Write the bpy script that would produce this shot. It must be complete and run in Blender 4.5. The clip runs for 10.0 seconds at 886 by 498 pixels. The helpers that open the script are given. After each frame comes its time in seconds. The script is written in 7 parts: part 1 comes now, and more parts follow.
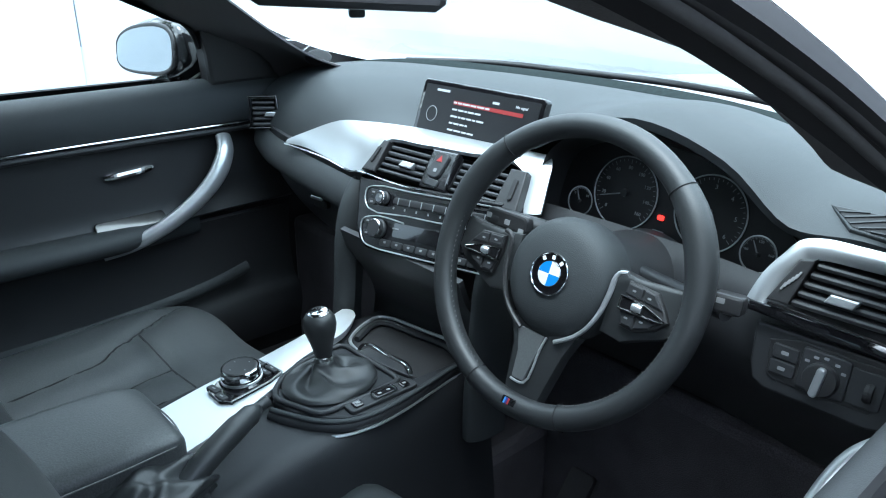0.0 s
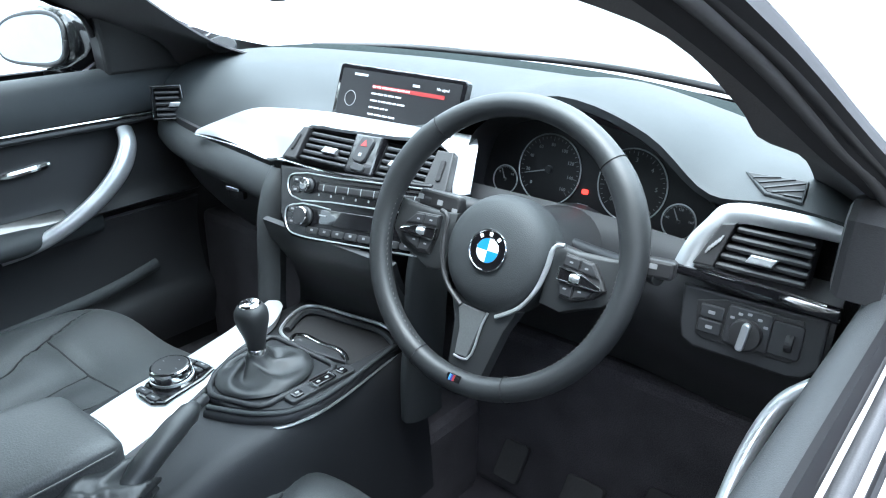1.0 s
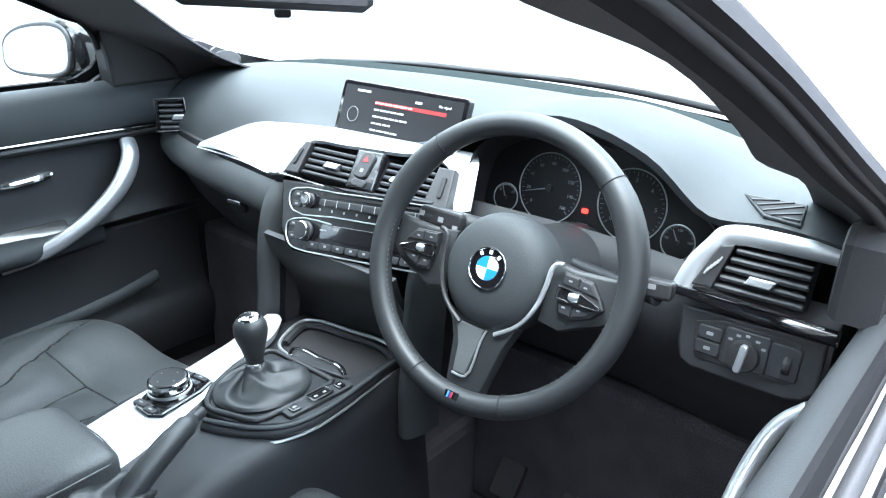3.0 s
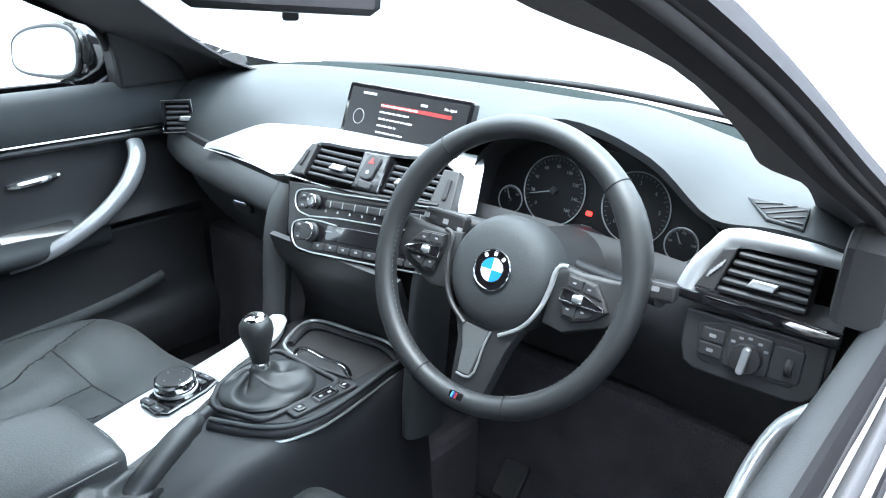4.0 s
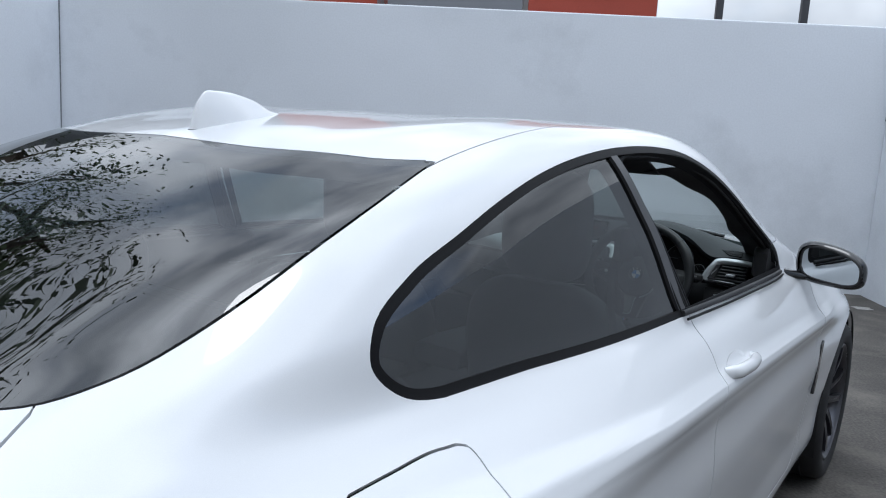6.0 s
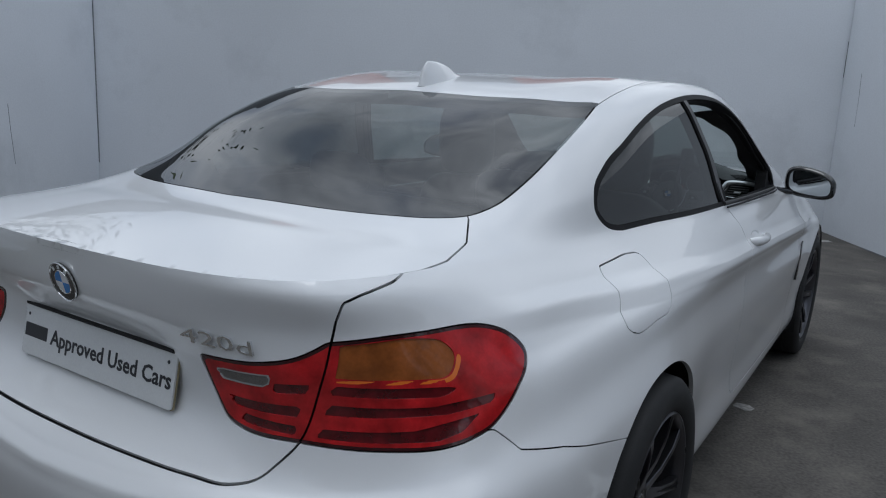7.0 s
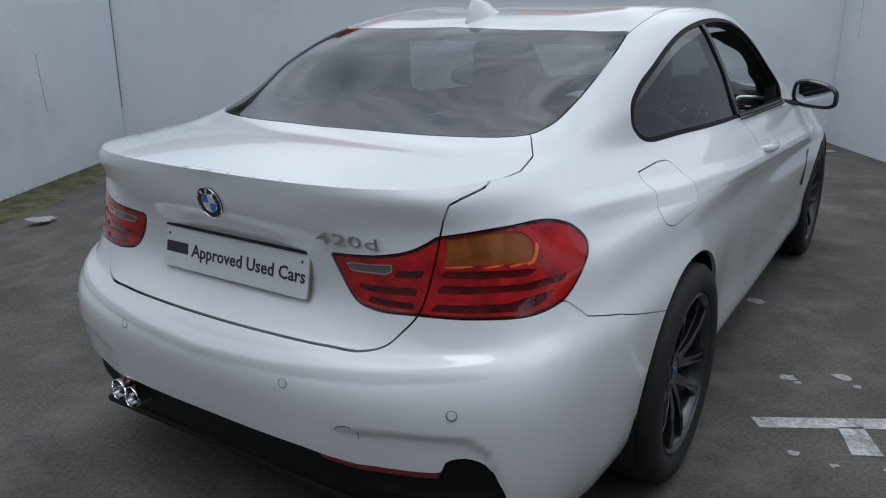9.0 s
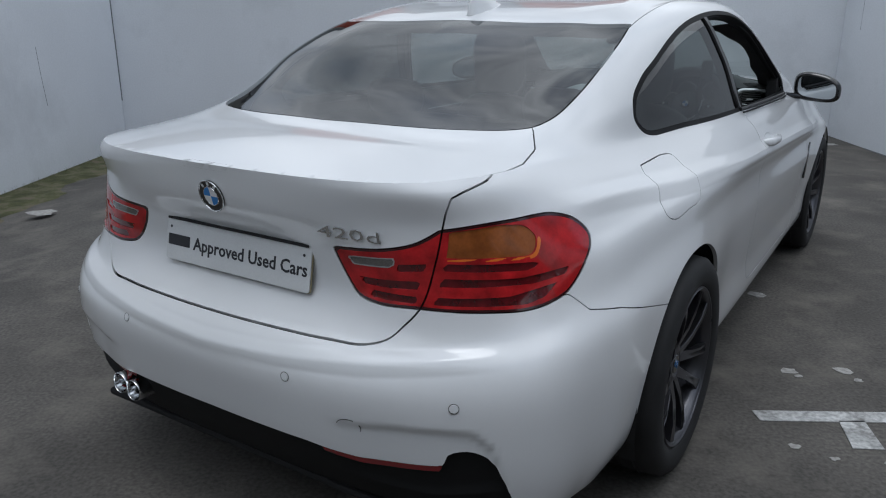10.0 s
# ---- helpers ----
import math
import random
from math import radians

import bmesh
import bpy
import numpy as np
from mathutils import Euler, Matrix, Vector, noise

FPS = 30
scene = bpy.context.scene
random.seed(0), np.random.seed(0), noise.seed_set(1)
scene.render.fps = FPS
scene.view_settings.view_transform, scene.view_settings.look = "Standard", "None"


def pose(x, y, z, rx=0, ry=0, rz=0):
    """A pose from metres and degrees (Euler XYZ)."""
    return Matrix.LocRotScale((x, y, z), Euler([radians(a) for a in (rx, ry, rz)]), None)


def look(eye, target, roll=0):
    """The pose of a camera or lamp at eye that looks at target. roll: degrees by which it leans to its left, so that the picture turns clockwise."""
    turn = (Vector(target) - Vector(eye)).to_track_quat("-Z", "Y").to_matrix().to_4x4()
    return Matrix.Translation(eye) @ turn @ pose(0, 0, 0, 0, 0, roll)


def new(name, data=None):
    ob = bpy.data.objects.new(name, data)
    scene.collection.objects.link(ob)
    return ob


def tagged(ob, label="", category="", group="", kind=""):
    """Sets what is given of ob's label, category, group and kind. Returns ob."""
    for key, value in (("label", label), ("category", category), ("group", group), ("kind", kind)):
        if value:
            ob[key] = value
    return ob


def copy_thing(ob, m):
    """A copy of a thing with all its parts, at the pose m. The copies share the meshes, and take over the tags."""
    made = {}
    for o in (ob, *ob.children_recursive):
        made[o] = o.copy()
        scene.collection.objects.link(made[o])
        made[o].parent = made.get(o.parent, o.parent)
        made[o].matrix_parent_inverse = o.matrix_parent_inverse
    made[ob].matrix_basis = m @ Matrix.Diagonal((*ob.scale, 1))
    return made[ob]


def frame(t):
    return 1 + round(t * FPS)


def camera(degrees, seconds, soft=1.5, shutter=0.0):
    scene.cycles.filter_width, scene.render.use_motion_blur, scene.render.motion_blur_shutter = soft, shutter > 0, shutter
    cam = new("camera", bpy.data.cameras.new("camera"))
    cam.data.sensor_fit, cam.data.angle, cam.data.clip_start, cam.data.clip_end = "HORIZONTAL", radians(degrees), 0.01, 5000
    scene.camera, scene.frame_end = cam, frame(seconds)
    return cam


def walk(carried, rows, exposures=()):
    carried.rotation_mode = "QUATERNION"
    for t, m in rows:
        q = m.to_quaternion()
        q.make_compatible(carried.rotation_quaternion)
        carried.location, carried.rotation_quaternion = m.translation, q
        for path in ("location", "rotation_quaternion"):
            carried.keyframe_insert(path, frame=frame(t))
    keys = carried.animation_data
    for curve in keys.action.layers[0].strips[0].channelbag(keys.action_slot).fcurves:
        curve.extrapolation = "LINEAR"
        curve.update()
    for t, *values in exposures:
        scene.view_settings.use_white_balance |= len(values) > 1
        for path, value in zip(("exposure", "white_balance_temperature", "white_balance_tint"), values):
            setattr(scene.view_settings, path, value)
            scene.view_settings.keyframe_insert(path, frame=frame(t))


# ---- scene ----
from mathutils import bvhtree


# ------------------------------------------------------------ camera
cam = camera(60.6, 10.0, soft=1.1)
PATH = [
    (0, (0.879, -0.27, 1.306), (-0.492, 0.976, 0.552), 0.5),
    (0.5, (0.854, -0.31, 1.302), (-0.351, 1.085, 0.524), 0.5),
    (1, (0.848, -0.313, 1.302), (-0.316, 1.112, 0.519), 0.7),
    (1.5, (0.846, -0.311, 1.303), (-0.32, 1.119, 0.532), 0.7),
    (2, (0.846, -0.312, 1.305), (-0.322, 1.119, 0.54), 1.1),
    (2.5, (0.848, -0.314, 1.306), (-0.321, 1.122, 0.55), 1.4),
    (4, (0.852, -0.323, 1.308), (-0.329, 1.111, 0.566), 1.8),
    (4.3, (0.872, -0.368, 1.318), (-0.302, 1.083, 0.596), 1.8),
    (4.5, (0.909, -0.471, 1.323), (-0.275, 1.029, 0.734), 2.6),
    (4.7, (0.955, -0.620, 1.374), (-0.212, 0.931, 0.896), 2.5),
    (5, (1.067, -0.913, 1.412), (-0.105, 0.671, 1.070), 2.3),
    (5.2, (1.164, -1.157, 1.402), (-0.041, 0.407, 1.084), 2.75),
    (6.3, (1.318, -2.493, 1.398), (0.216, -0.854, 1.08), 3.2),
    (6.5, (1.328, -2.717, 1.381), (0.252, -1.07, 1.025), 2.6),
    (6.7, (1.372, -2.921, 1.378), (0.287, -1.283, 1.004), 2.6),
    (7, (1.385, -3.184, 1.356), (0.332, -1.533, 0.95), 2.8),
    (7.5, (1.379, -3.463, 1.365), (0.358, -1.824, 0.845), 1.4),
    (8, (1.421, -3.562, 1.381), (0.395, -1.94, 0.82), 0.6),
    (8.5, (1.432, -3.577, 1.385), (0.387, -1.97, 0.814), 0.1),
    (9, (1.433, -3.578, 1.384), (0.399, -1.968, 0.802), 0.1),
    (9.5, (1.431, -3.58, 1.384), (0.4, -1.971, 0.792), 0.0),
    (10, (1.429, -3.579, 1.383), (0.397, -1.974, 0.785), 0.1),
]
EXPOSURES = [(0.0, 2.68, 5550, 3), (0.5, 3.28, 5750, 5), (1.2, 3.55, 5800, 7), (2.7, 3.74, 5850, 8), (4.3, 3.70, 5950, 9), (5.0, 2.65, 5950, 9), (5.2, 2.08, 5950, 10), (6.3, -0.02, 5900, 9), (6.6, -0.18, 5900, 9), (7.0, -0.40, 5950, 9), (7.5, -0.38, 6000, 9), (8.0, -0.18, 6000, 9), (10.0, -0.17, 6050, 9)]
walk(cam, [(t, look(e, g, r)) for t, e, g, r in PATH], EXPOSURES)

# ------------------------------------------------------------ sky and sun
SUN_ELEV, SUN_ROT = radians(80), radians(150)
world = bpy.data.worlds.new("sky")
scene.world = world
world.use_nodes = True
wn, wl = world.node_tree.nodes, world.node_tree.links
wn.clear()
sky = wn.new("ShaderNodeTexSky")
sky.sky_type, sky.sun_disc = "NISHITA", False
sky.sun_elevation, sky.sun_rotation = SUN_ELEV, SUN_ROT
sky_bg = wn.new("ShaderNodeBackground")
sky_bg.inputs["Strength"].default_value = 0.115
coord = wn.new("ShaderNodeTexCoord")
stretch = wn.new("ShaderNodeMapping")
stretch.inputs["Scale"].default_value = (1.0, 1.0, 1.5)
cloud = wn.new("ShaderNodeTexNoise")
cloud.inputs["Scale"].default_value, cloud.inputs["Detail"].default_value = 1.7, 5
cloud.inputs["Roughness"].default_value = 0.55
ramp = wn.new("ShaderNodeValToRGB")
ramp.color_ramp.elements[0].position, ramp.color_ramp.elements[1].position = 0.27, 0.53
mix = wn.new("ShaderNodeMix")
mix.data_type = "RGBA"
cloud_tone = wn.new("ShaderNodeTexNoise")
cloud_tone.inputs["Scale"].default_value, cloud_tone.inputs["Detail"].default_value = 2.2, 5
tone_ramp = wn.new("ShaderNodeValToRGB")
tone_ramp.color_ramp.elements[0].position, tone_ramp.color_ramp.elements[1].position = 0.36, 0.66
tone_ramp.color_ramp.elements[0].color = (4.3, 4.6, 5.0, 1)
tone_ramp.color_ramp.elements[1].color = (14.6, 14.9, 15.2, 1)
wo = wn.new("ShaderNodeOutputWorld")
wl.new(coord.outputs["Generated"], stretch.inputs["Vector"])
wl.new(stretch.outputs["Vector"], cloud.inputs["Vector"])
wl.new(stretch.outputs["Vector"], cloud_tone.inputs["Vector"])
wl.new(cloud.outputs["Fac"], ramp.inputs["Fac"])
wl.new(cloud_tone.outputs["Fac"], tone_ramp.inputs["Fac"])
wl.new(ramp.outputs["Color"], mix.inputs["Factor"])
wl.new(sky.outputs["Color"], mix.inputs["A"])
height = wn.new("ShaderNodeSeparateXYZ")
rise = wn.new("ShaderNodeMapRange")
rise.inputs["To Min"].default_value, rise.inputs["To Max"].default_value = 0.42, 1.42
lifted = wn.new("ShaderNodeVectorMath")
lifted.operation = "SCALE"
wl.new(coord.outputs["Generated"], height.inputs["Vector"])
wl.new(height.outputs["Z"], rise.inputs["Value"])
wl.new(tone_ramp.outputs["Color"], lifted.inputs[0])
wl.new(rise.outputs["Result"], lifted.inputs["Scale"])
wl.new(lifted.outputs["Vector"], mix.inputs["B"])
wl.new(mix.outputs["Result"], sky_bg.inputs["Color"])
wl.new(sky_bg.outputs["Background"], wo.inputs["Surface"])

sun = new("sun", bpy.data.lights.new("sun", "SUN"))
sun.data.energy, sun.data.angle, sun.data.color = 0.50, radians(22), (1.0, 0.97, 0.93)
sun.matrix_world = look((math.sin(SUN_ROT) * 20, math.cos(SUN_ROT) * 20, 20 * math.tan(SUN_ELEV)), (0, 0, 0))

# ------------------------------------------------------------ materials
def material(name, color, rough=0.5, metal=0.0, grain=0.0, grain_scale=200.0, vary=0.0, vary_scale=4.0, bump=0.0,
             coat=0.0, spec=0.5, dirt=None, stretch=(1, 1, 1)):
    """A principled surface with fine grain and broad variation, at real size (object space in metres)."""
    m = bpy.data.materials.new(name)
    m.use_nodes = True
    n, l = m.node_tree.nodes, m.node_tree.links
    p = n["Principled BSDF"]
    p.inputs["Base Color"].default_value = (*color, 1)
    p.inputs["Roughness"].default_value, p.inputs["Metallic"].default_value = rough, metal
    p.inputs["Coat Weight"].default_value, p.inputs["Coat Roughness"].default_value = coat, 0.03
    p.inputs["Specular IOR Level"].default_value = spec
    tc = n.new("ShaderNodeTexCoord")
    mp = n.new("ShaderNodeMapping")
    mp.inputs["Scale"].default_value = stretch
    l.new(tc.outputs["Object"], mp.inputs["Vector"])
    fine = n.new("ShaderNodeTexNoise")
    fine.inputs["Scale"].default_value, fine.inputs["Detail"].default_value = grain_scale, 3
    l.new(mp.outputs["Vector"], fine.inputs["Vector"])
    col = None
    if vary or grain:
        broad = n.new("ShaderNodeTexNoise")
        broad.inputs["Scale"].default_value, broad.inputs["Detail"].default_value = vary_scale, 5
        l.new(mp.outputs["Vector"], broad.inputs["Vector"])
        a = n.new("ShaderNodeMapRange")
        a.inputs["From Min"].default_value, a.inputs["From Max"].default_value = 0.3, 0.7
        a.inputs["To Min"].default_value, a.inputs["To Max"].default_value = 1 - vary, 1 + vary
        b = n.new("ShaderNodeMapRange")
        b.inputs["From Min"].default_value, b.inputs["From Max"].default_value = 0.3, 0.7
        b.inputs["To Min"].default_value, b.inputs["To Max"].default_value = 1 - grain, 1 + grain
        l.new(broad.outputs["Fac"], a.inputs["Value"])
        l.new(fine.outputs["Fac"], b.inputs["Value"])
        mu = n.new("ShaderNodeMath")
        mu.operation = "MULTIPLY"
        l.new(a.outputs["Result"], mu.inputs[0])
        l.new(b.outputs["Result"], mu.inputs[1])
        sc = n.new("ShaderNodeVectorMath")
        sc.operation = "SCALE"
        sc.inputs[0].default_value = color
        l.new(mu.outputs["Value"], sc.inputs["Scale"])
        col = sc.outputs["Vector"]
        if dirt:
            stain = n.new("ShaderNodeTexNoise")
            stain.inputs["Scale"].default_value, stain.inputs["Detail"].default_value = dirt[1], 8
            stain.inputs["Roughness"].default_value = 0.65
            l.new(mp.outputs["Vector"], stain.inputs["Vector"])
            r = n.new("ShaderNodeMapRange")
            r.inputs["From Min"].default_value, r.inputs["From Max"].default_value = dirt[2], dirt[3]
            l.new(stain.outputs["Fac"], r.inputs["Value"])
            mx = n.new("ShaderNodeMix")
            mx.data_type = "RGBA"
            l.new(r.outputs["Result"], mx.inputs["Factor"])
            l.new(col, mx.inputs["A"])
            mx.inputs["B"].default_value = (*dirt[0], 1)
            col = mx.outputs["Result"]
        l.new(col, p.inputs["Base Color"])
    if bump:
        bp = n.new("ShaderNodeBump")
        bp.inputs["Strength"].default_value, bp.inputs["Distance"].default_value = bump, 0.002
        l.new(fine.outputs["Fac"], bp.inputs["Height"])
        l.new(bp.outputs["Normal"], p.inputs["Normal"])
    return m


def glass(name, tint, gloss=1.0, ior=1.5):
    """A thin pane: tinted see-through with a mirror coat that grows at grazing angles."""
    m = bpy.data.materials.new(name)
    m.use_nodes = True
    n, l = m.node_tree.nodes, m.node_tree.links
    n.clear()
    o, mx = n.new("ShaderNodeOutputMaterial"), n.new("ShaderNodeMixShader")
    t, g, f = n.new("ShaderNodeBsdfTransparent"), n.new("ShaderNodeBsdfGlossy"), n.new("ShaderNodeLayerWeight")
    t.inputs["Color"].default_value = (*tint, 1)
    g.inputs["Roughness"].default_value = 0.004
    f.inputs["Blend"].default_value = 0.5
    w = n.new("ShaderNodeMath")
    w.operation = "POWER"
    w.inputs[1].default_value = 5.0
    l.new(f.outputs["Facing"], w.inputs[0])
    r0 = ((ior - 1) / (ior + 1)) ** 2 * 1.7
    k = n.new("ShaderNodeMapRange")
    k.inputs["To Min"].default_value, k.inputs["To Max"].default_value = r0 * gloss, gloss
    l.new(w.outputs["Value"], k.inputs["Value"])
    l.new(k.outputs["Result"], mx.inputs["Fac"])
    l.new(t.outputs["BSDF"], mx.inputs[1])
    l.new(g.outputs["BSDF"], mx.inputs[2])
    l.new(mx.outputs["Shader"], o.inputs["Surface"])
    return m


PAINT = material("white_paint", (0.80, 0.81, 0.82), rough=0.30, coat=1.0, grain=0.02, grain_scale=900, vary=0.012, vary_scale=1.5)
# near-black; also stands for the shade inside gaps, holes and recesses
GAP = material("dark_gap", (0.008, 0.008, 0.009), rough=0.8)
BLACK_GLOSS = material("black_gloss", (0.008, 0.008, 0.009), rough=0.12, coat=0.6)
BLACK_PLASTIC = material("black_plastic", (0.018, 0.018, 0.019), rough=0.5, grain=0.15, grain_scale=700, bump=0.15)
UNDER_BLACK = material("matt_underside", (0.009, 0.009, 0.0095), rough=0.7, grain=0.2, grain_scale=500, bump=0.2, spec=0.25)
RUBBER = material("rubber", (0.012, 0.012, 0.013), rough=0.75, grain=0.2, grain_scale=300, vary=0.2, vary_scale=9)
CHROME = material("chrome", (0.82, 0.83, 0.84), rough=0.10, metal=1.0, grain=0.03, grain_scale=300)
SATIN = material("satin_aluminium", (0.52, 0.54, 0.55), rough=0.33, metal=0.75, grain=0.05, grain_scale=600, stretch=(1, 1, 6))
DARK_METAL = material("dark_grey_alloy", (0.10, 0.10, 0.11), rough=0.28, metal=0.8, grain=0.05, grain_scale=400)
WALL_WHITE = material("painted_wall", (0.80, 0.825, 0.86), rough=0.7, grain=0.03, grain_scale=60, vary=0.04, vary_scale=0.7, bump=0.25,
                      dirt=((0.52, 0.54, 0.56), 0.55, 0.55, 0.95))
# dull grey of the unseen walls that keep light off the tail
BLOCKER_GREY = material("blocker_grey", (0.20, 0.19, 0.175), rough=0.85, grain=0.15, grain_scale=60, vary=0.2, vary_scale=0.8, bump=0.4)
GROUND = material("worn_tarmac", (0.080, 0.073, 0.065), rough=0.85, grain=0.34, grain_scale=70, vary=0.34, vary_scale=1.7, bump=0.8,
                  dirt=((0.175, 0.158, 0.136), 2.6, 0.50, 0.80))
GLASS_CLEAR = glass("clear_glass", (0.86, 0.93, 0.91))
GLASS_TINT = glass("tinted_glass", (0.20, 0.235, 0.23), ior=1.85)

# ------------------------------------------------------------ builders
def mesh_from(name, verts, faces, mat, smooth=False):
    me = bpy.data.meshes.new(name)
    me.from_pydata([tuple(v) for v in verts], [], [tuple(f) for f in faces])
    me.materials.append(mat)
    if smooth:
        me.polygons.foreach_set("use_smooth", [True] * len(me.polygons))
    me.update()
    return me


def part(name, bm, mat, parent=None, label="", smooth=None):
    """One mesh object from a bmesh, under a thing or a part; faces are smooth below the given angle."""
    me = bpy.data.meshes.new(name)
    bm.normal_update()
    if smooth:
        for f in bm.faces:
            f.smooth = True
        for e in bm.edges:
            if len(e.link_faces) == 2 and e.calc_face_angle() > radians(smooth):
                e.smooth = False
    bm.to_mesh(me)
    bm.free()
    me.materials.append(mat)
    ob = new(name, me)
    if parent:
        ob.parent = parent
    if label:
        ob["label"] = label
    return ob


def box(x0, y0, z0, x1, y1, z1, bevel=0.0, seg=2):
    bm = bmesh.new()
    bmesh.ops.create_cube(bm, size=1)
    for v in bm.verts:
        v.co = Vector(((x0 + x1) / 2 + v.co.x * (x1 - x0), (y0 + y1) / 2 + v.co.y * (y1 - y0), (z0 + z1) / 2 + v.co.z * (z1 - z0)))
    if bevel:
        bmesh.ops.bevel(bm, geom=bm.edges[:], offset=bevel, segments=seg, affect="EDGES", profile=0.5)
    return bm


# ------------------------------------------------------------ the walled yard
YARD = pose(0, 0, 0, 0, 0, 30.5)        # the yard stands askew to the car
LEFT_X, RIGHT_X, FRONT_Y, BACK_Y, WALL_H = -4.82, 3.58, 5.30, -10.5, 2.60


def wall(name, x0, y0, x1, y1, h, label):
    ob = part(name, box(x0, y0, -0.5, x1, y1, h, 0.012), BLOCKER_GREY if name in ("wall_back", "wall_back_side", "wall_return") else WALL_WHITE)
    ob.matrix_world = YARD
    return tagged(ob, label, "wall", kind="structure")


wall("wall_front", LEFT_X - 0.2, FRONT_Y, RIGHT_X + 0.2, FRONT_Y + 0.2, WALL_H, "tall smooth white painted yard wall")
wall("wall_left", LEFT_X - 0.2, BACK_Y, LEFT_X, FRONT_Y - 0.002, WALL_H, "tall white painted yard wall with a mossy foot")
wall("wall_right", RIGHT_X, -3.2, RIGHT_X + 0.2, FRONT_Y - 0.002, WALL_H, "tall white painted yard wall beside the bays")
# three unseen walls, added to block low sky light from the car's tail
wall("wall_back", LEFT_X - 0.2, BACK_Y - 0.25, RIGHT_X + 6.0, BACK_Y - 0.02, 4.2, "unseen grey wall added behind the yard to block sky light")
wall("wall_back_side", RIGHT_X + 5.8, BACK_Y, RIGHT_X + 6.0, -3.0, 4.2, "unseen grey wall added beside the yard's back to block sky light")
wall("wall_return", RIGHT_X + .2, -3.2, RIGHT_X + 5.8, -3.0, 4.2, "unseen grey return wall added to block sky light")

# the ground is one sheet that dips a little towards the left wall
gx = [-400, -60, -12, -5.2, -4.9] + [-4.8 + 0.1 * k for k in range(21)] + [-2.6, -2, 0, 2, 4, 12, 60, 400]
gy = [-400, -60, -20, -12, -8, -5, -2, 0, 2, 4, 6, 8, 12, 20, 60, 400]
bm = bmesh.new()
gv = []
for x in gx:
    t = min(max((-2.6 - x) / 2.2, 0), 1)
    gv.append([bm.verts.new((x, y, -0.22 * t * t * (3 - 2 * t))) for y in gy])
for a, b in zip(gv, gv[1:]):
    for k in range(len(gy) - 1):
        bm.faces.new((a[k], b[k], b[k + 1], a[k + 1]))
ground = part("ground", bm, GROUND, smooth=60)
ground.matrix_world = YARD
tagged(ground, "worn grey-brown tarmac of the yard", "ground", kind="structure")

# ------------------------------------------------------------ car body surface
# Right half of the skin: eleven levels (bottom to shoulder) round the car, from the middle of the tail to the middle of the nose,
# and six columns from the shoulder over to the centre line.
SIDE_Y = [-2.0, -1.93, -1.72, -1.42, -1.18, -0.85, -0.50, 0.0, 0.47, 0.80, 1.05, 1.40, 1.80, 2.02]
FRONT_X = [0.52, 0.40, 0.27, 0.13, 0.0]
